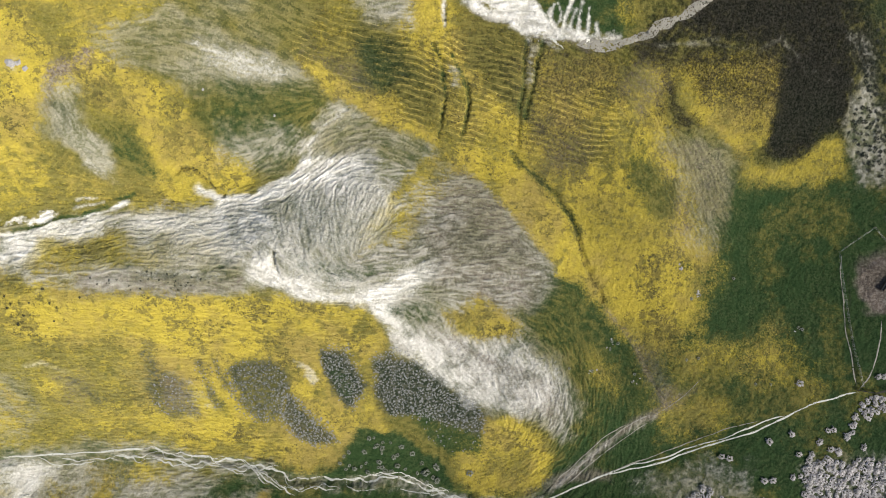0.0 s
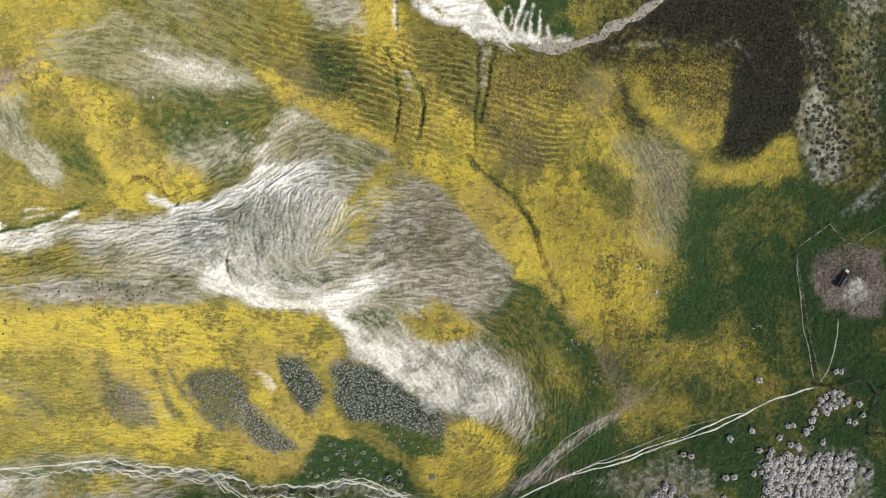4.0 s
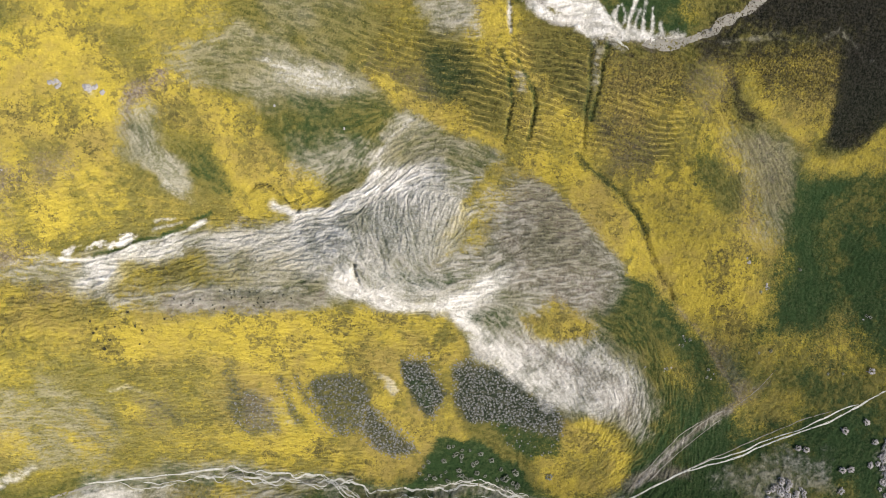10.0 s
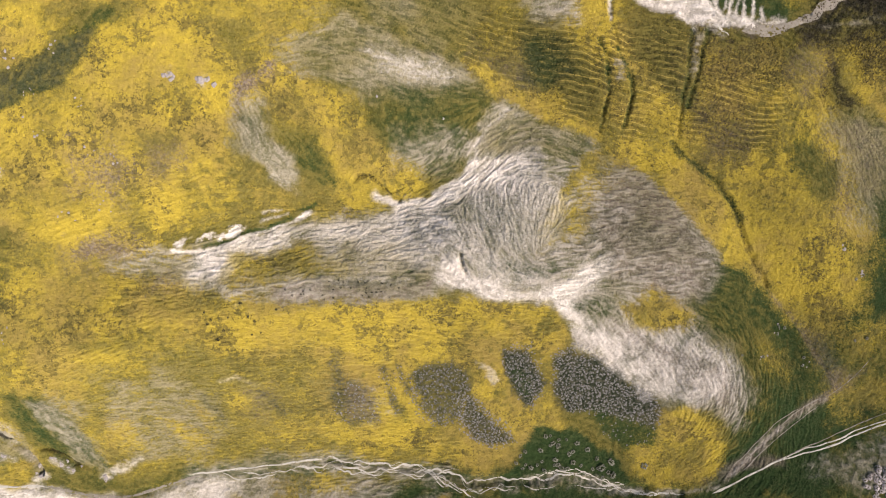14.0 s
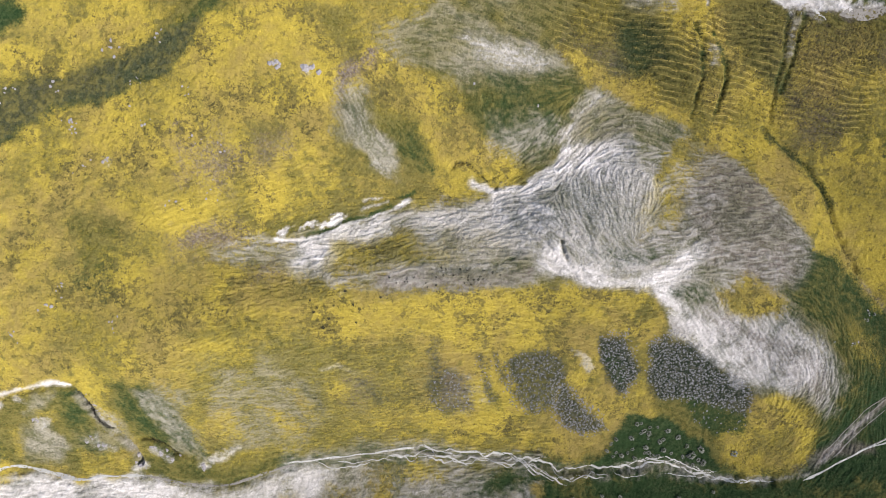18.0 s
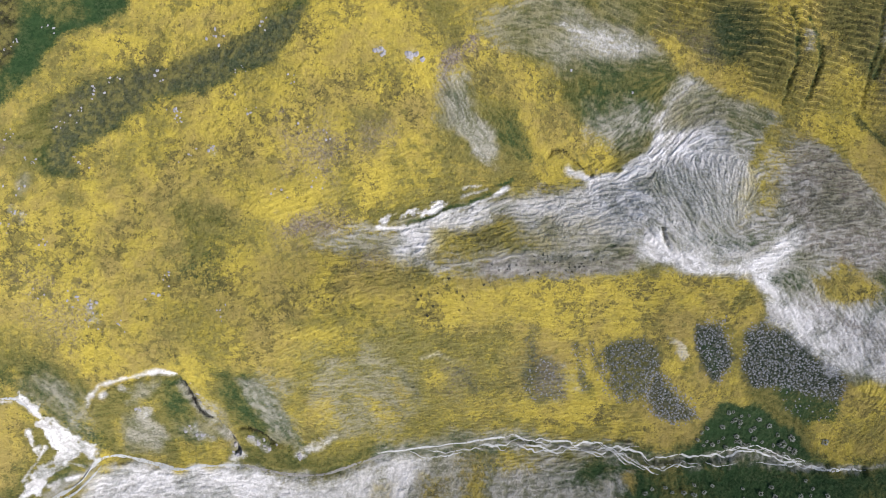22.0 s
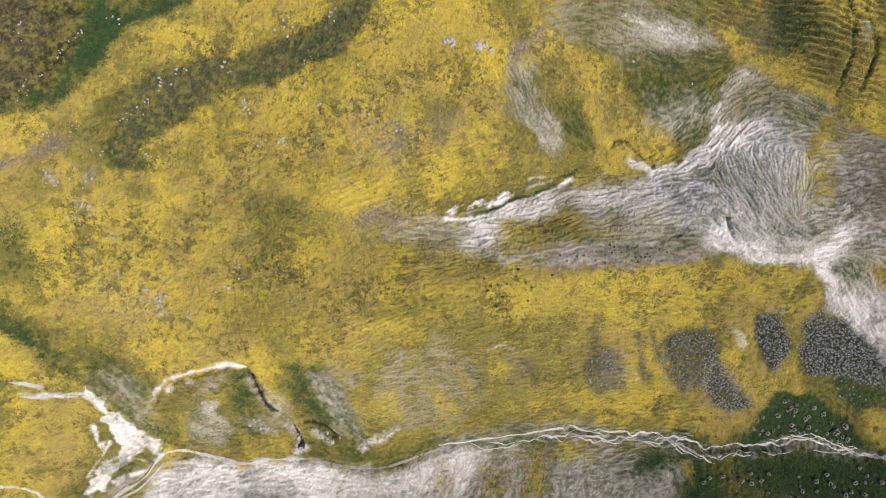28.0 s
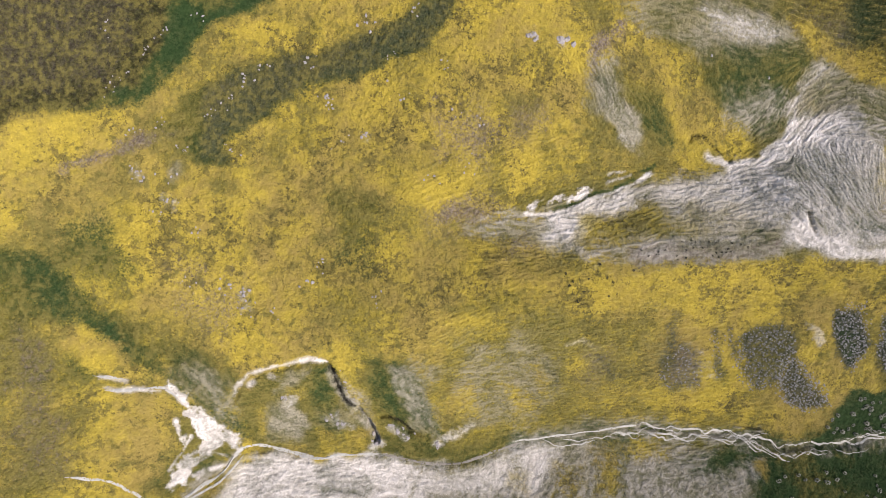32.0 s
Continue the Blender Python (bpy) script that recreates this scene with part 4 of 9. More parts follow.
patch("earth", 0.4, 2, [(96, -20.2), (103.3, -26), (109.3, -36.5), (105.1, -38.7), (100.2, -29.2)])
patch("olive", 0.4, 3, [(106.4, -24.8), (121.4, -22.2), (124.2, -35.9), (122.7, -44.6), (108.3, -45.6)])
patch("flowers", 0.5, 3, [(104.9, -36.5), (122.1, -36), (122.7, -44.6), (109.5, -46.7)])
patch("flowers", 1, 2, [(50.2, -42), (61.3, -40.8), (71.5, -51.1), (74.2, -58.9), (63.8, -63.2), (51.1, -60.6), (46.5, -50.9)])
# the wedge of flowers below the dark slope; wedge shade put into cover
patch("dark", 0.6, 2, [(127.9, 59), (138.8, 59.8), (152.1, 55.2), (152.8, 43.9), (151.7, 39.1), (147, 39.4), (143.8, 35.3), (128.9, 34.4), (129.1, 49.2)])
patch("grass", 0.35, 4, [(128.6, 54.8), (147.4, 50.7), (152.4, 39.1), (143.6, 36.2), (130.1, 35.4)])
patch("flowers", 0.9, 1, [(98, 50.2), (101.7, 55.5), (128.1, 58.1), (128.3, 54.8), (128.6, 48), (128.2, 34.4), (120.6, 33.8), (108.6, 39.5), (100.7, 43.8)])
patch("olive", 0.5, 3, [(97.3, 56.2), (127.6, 58.6), (128.5, 50.3), (113.9, 46.7), (100.9, 46.6)])
patch("dark", 0.35, 2, [(93.7, 56.7), (127.7, 60.3), (128.2, 57), (106.1, 55.3), (93.8, 54.8)])
patch("dark", 0.5, 3, [(93.2, 64.2), (101, 64.3), (111.2, 70), (128.1, 72), (127.7, 60.3), (93.7, 56.7)])
patch("olive", 0.35, 3, [(99.3, 54.7), (127.3, 58.6), (128.6, 48), (127.5, 37.6), (120, 37), (108, 42.8)])
patch("straw", 0.35, 1.4, [(147.2, 66), (152.2, 64.7), (157.4, 62.2), (156.3, 54.9), (161.1, 48.6), (163.3, 36.2), (153.7, 35.8), (152.4, 42.7), (154.2, 51.2), (154.5, 57.8), (151.8, 62.3)])
patch("straw", 0.12, 4, [(158.5, 77.1), (171.1, 78.4), (173, 52.4), (163.5, 57.9)])
streak("straw", 0.3, 0.8, 0.6, [(93.7, 56.2), (100.8, 57.9), (109.4, 59.6)])
streak("straw", 0.3, 0.8, 0.6, [(121.3, 58.5), (127.5, 62), (132, 59.1), (136.8, 55.6), (144.1, 53.4)])
streak("straw", 0.3, 0.8, 0.6, [(147.9, 65.5), (151, 63.4)])
streak("straw", 0.3, 0.8, 0.6, [(150.5, 42), (153.4, 48.2), (154.8, 51.8)])
# terraced slope
patch("olive", 0.75, 2.5, [(-9.9, 64.5), (30.1, 65), (33.2, 57), (37.4, 47.1), (45.8, 30.7), (31.6, 33.2), (22.3, 34.2), (13.8, 41.1), (4.1, 51), (-10.1, 56.4)])
patch("earth", 0.3, 4, [(4.1, 50.4), (17.4, 50.6), (20.6, 42.1), (11.5, 42.4)])
patch("straw", 0.45, 2.5, [(20.1, 62.4), (30.1, 65), (32.5, 57), (26, 57.6), (19.4, 59.1)])
patch("grass", 0.35, 3, [(17.4, 51.3), (30.5, 51.8), (34.7, 44.5), (25.1, 43.5), (17.5, 44.7)])
patch("olive", 0.7, 3, [(42.5, 59.7), (59.6, 56.6), (60.8, 35.8), (54.6, 40.5), (46.2, 48.4)])
patch("earth", 0.15, 4, [(61.3, 53.9), (75.1, 52), (78, 31.2), (69.3, 28.5), (64.1, 33.6)])
patch("dark", 0.2, 4, [(30.1, 65), (74.6, 58.2), (75.2, 50.6), (60.1, 50.5), (43.5, 55.7)])
patch("flowers", 0.9, 1.6, [(30.1, 65), (34.4, 65), (37.7, 53.7), (36.7, 46.5), (31.2, 53.1), (27.4, 57.1)])
patch("flowers", 1, 1.8, [(39.5, 63.7), (41.9, 57.1), (47.9, 45.8), (56.5, 38.5), (61.4, 31.5), (54.8, 34.4), (47.8, 39.8), (43.3, 47.7), (39.8, 55.1)])
patch("flowers", 0.9, 1.2, [(1.9, 49.6), (5.6, 48.3), (10, 43), (17.6, 39.6), (19.1, 42.1), (25.9, 42.1), (32.3, 35), (28.5, 33.2), (22.3, 33), (13.8, 39.4), (6.3, 44.2)])
patch("flowers", 0.4, 2, [(7.1, 55.9), (14.4, 55.9), (17.4, 50.6), (8.5, 50.5)])
streak("chalk", 1, 2.4, 0.7, [(44.5, 63.8), (52, 60.9), (59.5, 58.7), (67, 57.4), (74.7, 57)])
patch("olive", 0.55, 3, [(-88.8, 55.1), (-75.4, 57.5), (-67.2, 58.9), (-69, 54.9), (-80.3, 48.3), (-88.2, 41.2)])
patch("olive", 0.35, 4, [(-58, 59.3), (-32.4, 62), (-35.6, 54.2), (-44.8, 48.6), (-53.1, 51.8), (-57.9, 55.3)])
patch("olive", 0.6, 3, [(-56.7, 55.4), (-49.5, 53.4), (-43.6, 46.7), (-44.9, 43.3), (-49.7, 44.2), (-53.8, 48.5)])
streak("earth", 0.7, 1.8, 1, [(-41.9, 43.9), (-44.9, 40.7), (-48.5, 38.4), (-50.1, 32.4)])
patch("straw", 0.5, 2.5, [(-49.7, 37), (-43.7, 36.8), (-41.3, 30.9), (-45.1, 26), (-49.9, 25.8)])
patch("grass", 0.7, 2.5, [(-39.6, 27.7), (-32.9, 26.1), (-30.1, 18.8), (-34.6, 18.6), (-38, 22.4)])
patch("chalk", 0.3, 1.6, [(-45.7, 24.7), (-39.2, 22.4), (-36.3, 19.9), (-37.3, 16.1), (-41.5, 17)])
# crest of the pale hill
patch("chalk", 1, 1.6, [(-16.1, 12.9), (-11.4, 11), (-4.3, 13.8), (3.4, 20), (11.8, 23.8), (16.8, 22.9), (12.2, 18.7), (3.1, 14.4), (-6.7, 11.3), (-12.1, 9.8)])
patch("chalk", 0.3, 1.2, [(6.1, 24.6), (9.8, 31.7), (14.6, 35.9), (20.5, 35.7), (18.5, 33.1), (12.7, 28.9), (9, 22.7), (5.3, 20.6)])
patch("grass", 0.5, 3, [(-2.9, 11.3), (5.2, 12.5), (5, 7.6), (-3.2, 7.5)])
patch("chalk", 0.5, 2.5, [(3.7, 17.5), (18.8, 21.9), (21, 17.8), (12.9, 9.7), (8.2, 3), (4.5, 4.8)])
patch("chalk", 0.55, 2.5, [(-17.2, 7.3), (-6.5, 10.3), (12.6, 13.6), (13.5, 3.1), (5, -0.6), (-2, -0.7), (-4.2, 2.9), (-16.2, 2.7)])
patch("flowers", 1, 1.6, [(-18.3, -10.9), (2.5, -12.4), (20.7, -13.1), (26.1, -20.2), (27.1, -25.4), (11, -24.3), (-16, -20.1)])
patch("flowers", 0.85, 2.5, [(-63.7, -9.6), (-40.9, -11.9), (-18.3, -10.9), (-15.6, -17.1), (-40.3, -19.4), (-63, -19.7)])
patch("flowers", 0.4, 3, [(-53.4, -1), (-41.4, 1.7), (-30.5, -1.7), (-33.1, -6.9), (-47.7, -7.8)])
patch("olive", 0.35, 3, [(-41, -0), (-24, 0.1), (-18.2, -5.1), (-33.1, -6.9)])
patch("chalk", 0.75, 1.8, [(-62, -6.7), (-57.6, -0.7), (-48.2, 3), (-39.5, 5.3), (-42.9, 0.8), (-54, -5.8)])
patch("scrub", 0.25, 1.2, [(-40.3, -8.7), (-28.2, -6), (-5.9, -6.6), (-2.6, -9.4), (-23.3, -10.9), (-39.4, -13)])
patch("olive", 0.3, 3, [(-63.3, -21.5), (-40.5, -20.3), (-29, -26.8), (-34.5, -52.1), (-48.6, -55.6), (-73, -49.5)])
patch("grass", 0.4, 2.5, [(21.6, 28.1), (34.6, 30.6), (38.7, 23.7), (30.7, 18.1), (21.8, 20.9)])
patch("grass", 0.2, 2.5, [(10.1, 10.6), (21.3, 10.8), (23.5, 3.2), (14.6, 0.3)])
patch("grass", 0.3, 2.5, [(34.8, 5.3), (50.8, 9.6), (59, 3.7), (52.8, -0.4), (38.7, 0.5)])
patch("olive", 0.5, 2.5, [(-15.2, -4.4), (-3.7, -2.5), (-3.1, -8.8), (-15.3, -10.3)])
patch("grass", 0.5, 2, [(33, -11.8), (38.8, -11), (36.9, -15.8), (33.1, -14.7)])
patch("grass", 0.35, 3, [(58, 5.6), (66.5, 7.8), (73.2, -3.4), (69.8, -12.5), (65.4, -6.4)])
patch("olive", 0.3, 2.5, [(49, 20.8), (58.2, 15.9), (59.1, 8.7), (50.8, 11.6)])
patch("earth", 0.2, 4, [(26.2, 3.2), (32.8, 8.2), (38.7, 18.5), (48, 22.9), (57.2, 17.9), (60.1, 9.7), (68.7, 5.8), (72.1, -3.4), (69.8, -12.5), (59.1, -12.4), (48.7, -6.3), (38.7, -1.4), (27.3, -0.5)])
patch("chalk", 0.4, 3, [(11.9, 22.8), (21.7, 25), (21, 16.8), (12.9, 9.7), (5.7, 9.5), (4.2, 13.4)])
patch("earth", 0.35, 4, [(32.1, -19.9), (42, -24.9), (54.5, -33.2), (64.7, -37.3), (64, -30.3), (50.4, -23), (41.3, -17.3)])
patch("earth", 0.3, 3, [(47.3, -22.3), (57.4, -25.3), (71.9, -29.1), (78.7, -36.5), (75.2, -45.3), (65.4, -40.7), (53.7, -31.4)])
patch("grass", 0.35, 3, [(71.7, -24.1), (81.8, -34.4), (81.6, -44.2), (76.5, -47.6), (74.3, -34.3)])
patch("chalk", 0.55, 2.5, [(-32.9, 7.2), (-29, 7.9), (1.3, 8.7), (0.8, 2.9), (-5.3, -2.6), (-17.6, -4), (-27.8, -2.6)])
patch("flowers", 0.2, 3, [(-27.2, 3.6), (-14.8, 4.4), (-7.4, 0.2), (-14.2, -4.6), (-26.4, -3.9)])
patch("flowers", 0.95, 1.2, [(20.5, -12.3), (23.4, -13.4), (27.2, -15.7), (30.5, -22.7), (36, -26.8), (28.5, -27.5), (24.6, -24.2), (20.1, -22.5)])
patch("scrub", 0.25, 1, [(-31.5, -5.2), (-21, -5), (-7.3, -4.7), (-3.9, -7.1), (-14.3, -9.1), (-31.4, -9.3)])
patch("chalk", 0.8, 1.4, [(24.8, -12.7), (32.3, -6.4), (40.4, -0.7), (39.5, -4.4), (33.1, -10.1), (27.1, -13.5)])
patch("dark", 0.3, 5, [(111.4, 75.6), (151.6, 80.9), (155.9, 57), (151.1, 51.7), (133.4, 43.6)])
patch("straw", 0.4, 2.5, [(161.3, 77.4), (171.1, 78.4), (173.9, 45), (167.1, 50.8), (162.8, 63.9)])
patch("straw", 0.25, 2.5, [(160.8, 52.9), (173.6, 47.5), (174.8, 36.6), (164, 36.2)])
# hollows in the plateau
patch("olive", 0.75, 3, [(-81.5, 50.3), (-76.2, 46.7), (-83.5, 39.3), (-93.8, 33.9), (-102.4, 33.5), (-111, 30.5), (-118, 27.2), (-126.5, 24), (-130.7, 13.8), (-134.1, 8.8), (-135.8, 14.8), (-145, 13.3), (-147.4, 19.3), (-140.8, 22.6), (-135.8, 33.7), (-124.8, 37.8), (-111.8, 38.3), (-100.5, 42.9), (-90.1, 47.4)])
patch("grass", 0.45, 3, [(-83.2, 49.6), (-83.4, 41.9), (-93.7, 36.5), (-102.3, 35.2), (-111, 31.3), (-121.4, 28.2), (-128.2, 24.9), (-131.5, 16.4), (-138.3, 18.2), (-134.9, 25.9), (-119.6, 32.5), (-107.5, 38.9), (-98.7, 43.6)])
patch("olive", 0.9, 1, [(-179, 56.1), (-141.5, 56.3), (-146.6, 45.9), (-148.3, 33.8), (-153.2, 27.9), (-162.3, 26.7), (-174.7, 24.4), (-179.7, 24.1)])
patch("earth", 0.2, 5, [(-179, 56.1), (-147.3, 56.3), (-149.9, 42.5), (-154.8, 31.3), (-174.6, 26.5), (-179.6, 26.6)])
patch("dark", 0.5, 5, [(-179, 56.1), (-147.3, 56.3), (-149.9, 42.5), (-154.8, 31.3), (-174.6, 26.5), (-179.6, 26.6)])
patch("grass", 1, 1, [(-141.5, 56.3), (-121.2, 52.5), (-125.5, 47.4), (-134.9, 44.1), (-139.1, 39.8), (-144.1, 34.6), (-146.6, 30.4), (-154, 27.5), (-147.4, 35.5), (-146.6, 44.2)])
# dry ground round the rocks
streak("straw", 0.35, 1.6, 1, [(-63.5, 39.9), (-63.3, 39.6)])
streak("straw", 0.35, 1.6, 1, [(-56.3, 38.6), (-56.2, 38)])
streak("straw", 0.35, 1.6, 1, [(-109.8, 27.9), (-108.5, 25)])
streak("straw", 0.35, 1.6, 1, [(-100.9, 18.4), (-100.5, 17.8)])
streak("straw", 0.35, 1.6, 1, [(-152.7, 12.1), (-151.9, 10.2)])
streak("straw", 0.35, 1.6, 1, [(-128.6, -15.3), (-128.5, -19.7)])
streak("straw", 0.35, 1.6, 1, [(-131.8, 27.5), (-132.4, 25.6)])
streak("straw", 0.35, 1.6, 1, [(-141.6, 16.9), (-144.7, 10.1)])
streak("straw", 0.35, 1.6, 1, [(-146.1, 5.5), (-144.8, 4.4)])
streak("straw", 0.35, 1.6, 1, [(-136.7, 23.8), (-135.5, 22.5)])

# knoll in the north-west
patch("olive", 0.7, 2, [(-21.4, 56.8), (-14.1, 56.5), (-5.2, 53.5), (2, 49.5), (1.3, 46.1), (-5.3, 49.5), (-15.4, 53)])
patch("straw", 0.75, 1.6, [(-39.2, 45.6), (-35, 52.2), (-26, 55.2), (-16.6, 53.2), (-5.3, 49.8), (1.6, 45.8), (0.3, 42.5), (-14.1, 41.4), (-25.9, 41.2), (-34.9, 41.9)])
patch("chalk", 0.4, 1.4, [(-19.1, 47.9), (-12.9, 48.9), (-5.3, 48.2), (-0, 45.3), (-2, 43), (-10.4, 43.2), (-17.8, 44.6)])
patch("grass", 0.5, 3, [(-17.7, 39.9), (-5.2, 40.6), (5.3, 41), (7.9, 37.8), (2.6, 33.1), (-7.7, 32), (-16.3, 33.8)])
patch("straw", 0.35, 2.5, [(-15.1, 26.4), (-9, 29.1), (-0, 30.7), (3.8, 29.7), (0.6, 24.4), (-7.8, 21.6), (-14, 22.5)])
patch("flowers", 0.9, 1.4, [(-28.5, 31.1), (-23.9, 32.9), (-21.6, 28.5), (-18.6, 25.8), (-16.4, 20.9), (-11.5, 19.6), (-9.9, 17.2), (-15.2, 14.7), (-18, 17.4), (-21.4, 20), (-25.6, 18.1), (-28.8, 21.9), (-30.2, 26.3)])
# hollow with pale soil on the plateau
patch("olive", 0.6, 2, [(-47.7, 34.8), (-42.2, 34.7), (-36.8, 30.2), (-30.8, 25.6), (-29.5, 19.8), (-34.4, 16.2), (-40.9, 17.6), (-46.8, 22.2), (-49.4, 28.3)])
patch("straw", 0.6, 1.2, [(-48.2, 33.5), (-45, 32.5), (-42.7, 27.6), (-38.2, 23), (-36.4, 19.3), (-39.8, 17.7), (-43.9, 19.9), (-47.7, 24.6)])
patch("grass", 0.8, 1.6, [(-35.9, 24.5), (-31.4, 24.6), (-30.3, 21.7), (-32.5, 19), (-36.3, 20.6)])
# the pale hill
patch("grass", 0.4, 2, [(-5.2, 15.2), (1.9, 17.8), (12, 16.1), (18, 14.1), (16.1, 8.2), (8.7, 5), (0.3, 7.4)])
patch("olive", 0.4, 2.5, [(-53, 1.3), (-38.3, 2.5), (-21.4, 1.1), (-10.2, -1.1), (-8.5, -5), (-26.4, -5.4), (-41, -6.1), (-50.9, -6.4)])
patch("flowers", 0.35, 2, [(-52.7, -0), (-41.5, 0.4), (-29.8, -1.2), (-22.9, -3.6), (-36.2, -5.7), (-51.1, -5.8)])
patch("chalk", 0.35, 2, [(-12, 11.3), (-4.4, 14.5), (5.6, 21.1), (18.3, 23.2), (24.6, 18.9), (21.1, 11.3), (13.4, 8), (1.7, 7.5)])
patch("straw", 0.35, 2, [(-4.1, 13.1), (22.7, 23.3), (35.5, 25.8), (35.9, 19.7), (29.3, 11.7), (38.3, 3.4), (37.2, -2.3), (20.2, -5.4), (8.4, -1.8), (2.6, 3.4)])
patch("grass", 0.45, 1.5, [(1.1, 14.8), (9.1, 16), (16.2, 11.8), (13.4, 8), (5.2, 9.1)])
patch("grass", 0.35, 1.5, [(6.8, 7.7), (18.6, 9), (27.2, 4.4), (19.7, -0), (11.9, 1.1)])
patch("earth", 0.2, 3, [(36.5, 9.2), (43.3, 20.1), (49.2, 21.2), (58.5, 14.7), (64.9, 5.9), (70.7, -4.5), (67.1, -13.6), (53.4, -10.8), (41.7, -8), (35.8, -2.4)])
patch("olive", 0.35, 2, [(18.4, 10.4), (29.2, 13.2), (35.1, 9.1), (31.3, 4.6), (21.9, 4.2)])
streak("flowers", 0.7, 3.4, 1.6, [(24.1, 8.3), (29.1, 14.7), (34.3, 21.4), (39.2, 26.3)])
patch("flowers", 0.55, 1.6, [(28.3, 8), (33, 9), (35.4, 5.5), (29.9, 4.2)])
patch("grass", 0.5, 1.6, [(30.8, -11.6), (37.6, -10.1), (41.9, -13.7), (37.8, -17.3), (33, -16.6)])
patch("flowers", 0.95, 1.4, [(45.4, -13.7), (51.9, -10.8), (57.9, -12.2), (62.6, -17.3), (60.4, -19.8), (53.7, -19.9), (47, -17.4)])
patch("grass", 0.6, 2, [(62.7, -21), (68.6, -10.6), (73.1, -2.9), (78, -4.4), (84.9, -13.5), (86.7, -22.7), (78.5, -25.6), (67.4, -23.2)])
patch("olive", 0.4, 2.5, [(65.8, -22.5), (78.4, -21.1), (85, -25.7), (85.2, -34.8), (78.6, -31.6), (72.2, -28.4)])
# terraced slope
patch("straw", 0.55, 1.8, [(14.1, 65), (30.2, 65.4), (32.1, 57.5), (23.9, 58.8), (16.9, 61.2)])
patch("dark", 0.3, 2, [(16.9, 56.1), (25.3, 53.8), (31, 48.9), (32.4, 43.8), (25, 43.1), (18.7, 48.6)])
patch("grass", 0.5, 2, [(16.8, 55.5), (23.9, 53.8), (29.5, 47.6), (23.5, 43.7), (18, 48.6)])
patch("flowers", 0.9, 1.2, [(30.2, 64.8), (36.4, 65), (41.5, 56.8), (45.3, 49.3), (51.3, 43), (59, 37.5), (60.1, 32.9), (51.6, 37.2), (44, 44), (39.5, 51.6), (33.8, 56.5)])
# soft fold of the slope, its shade put into the dark cover
patch("dark", 0.28, 4, [(65.4, 39.6), (73.4, 39.1), (80, 31.7), (80.2, 24.7), (70.4, 25.9), (63.8, 32.9)])
patch("flowers", 0.7, 3, [(62.3, 51.3), (79.4, 52.1), (88.6, 47.2), (92.4, 40.6), (81.5, 31.8), (72.3, 35.7), (64.6, 39.6)])
patch("dark", 0.3, 3, [(62.2, 52), (79.4, 52.8), (89.9, 50), (83.2, 42.8), (71.6, 41.7), (64.4, 42.2)])
patch("earth", 0.35, 3, [(88.3, 51.3), (95.5, 53.1), (97.2, 45.1), (92.4, 40.6), (87.5, 44.4)])
# olive oval: shade of the ground's swell put into the cover
patch("olive", 0.75, 2.5, [(93.4, 26.5), (97.9, 28.2), (103.6, 21.2), (105.2, 13.7), (98.8, 12.6), (94.2, 19.2)])
patch("straw", 0.4, 2.5, [(103, 32.9), (111.1, 34.3), (120, 28.3), (121.3, 19.2), (117.8, 9.6), (111.1, 15.5), (105.8, 24.3)])
patch("earth", 0.4, 2.5, [(103, 32.9), (111.1, 34.3), (119.1, 28.3), (121.7, 16.1), (114, 12.6), (107.6, 22.9)])
# narrow shaded fold, painted in with the dark cover
patch("dark", 0.5, 2, [(95.6, 49), (99.8, 48.7), (101.6, 42), (106, 39.5), (102.3, 37.2), (97.1, 42.3)])
# wedge of flowers and the dark slope; wedge shade put into the dark cover
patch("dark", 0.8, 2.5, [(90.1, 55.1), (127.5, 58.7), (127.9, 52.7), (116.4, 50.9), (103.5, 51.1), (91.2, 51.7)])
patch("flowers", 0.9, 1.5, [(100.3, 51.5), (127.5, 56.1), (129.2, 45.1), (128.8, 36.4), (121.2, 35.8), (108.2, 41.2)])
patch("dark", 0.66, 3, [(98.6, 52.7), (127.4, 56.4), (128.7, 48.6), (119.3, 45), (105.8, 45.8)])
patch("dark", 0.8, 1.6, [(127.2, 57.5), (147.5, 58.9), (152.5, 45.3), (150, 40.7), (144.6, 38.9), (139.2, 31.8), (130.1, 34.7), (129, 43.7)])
patch("dark", 0.2, 5, [(85.7, 67.6), (147.8, 74.6), (151.5, 55.6), (126.7, 58.8), (93.7, 56.4)])
patch("flowers", 0.85, 1.4, [(142.3, 33.5), (146.4, 38.2), (150.2, 39.9), (153.1, 30.1), (146.6, 27), (135.3, 25.4), (129.6, 28.2), (137.8, 30.6)])
patch("olive", 0.35, 3, [(129.2, 30.4), (137.7, 30.9), (149.6, 39.2), (153.1, 30.1), (135.1, 26.2)])
# green of the southern bank
patch("grass", 0.8, 4, [(121.2, 12.9), (152, 23.8), (156.6, -11.4), (153.2, -24.2), (137.3, -12.1), (121.8, -6.2)])
# southern slope
patch("flowers", 0.6, 3, [(-50.2, -19.3), (-32.5, -20.7), (-11.7, -22.1), (-10.1, -29.7), (-14, -39.3), (-20.2, -51.5), (-37, -51.4), (-48.4, -47.8), (-60.6, -50.8)])
patch("olive", 0.3, 3, [(-50.8, -22.1), (-36.7, -23.7), (-29.7, -29.8), (-32.7, -42.9), (-43.9, -46.1), (-59.1, -45.7)])
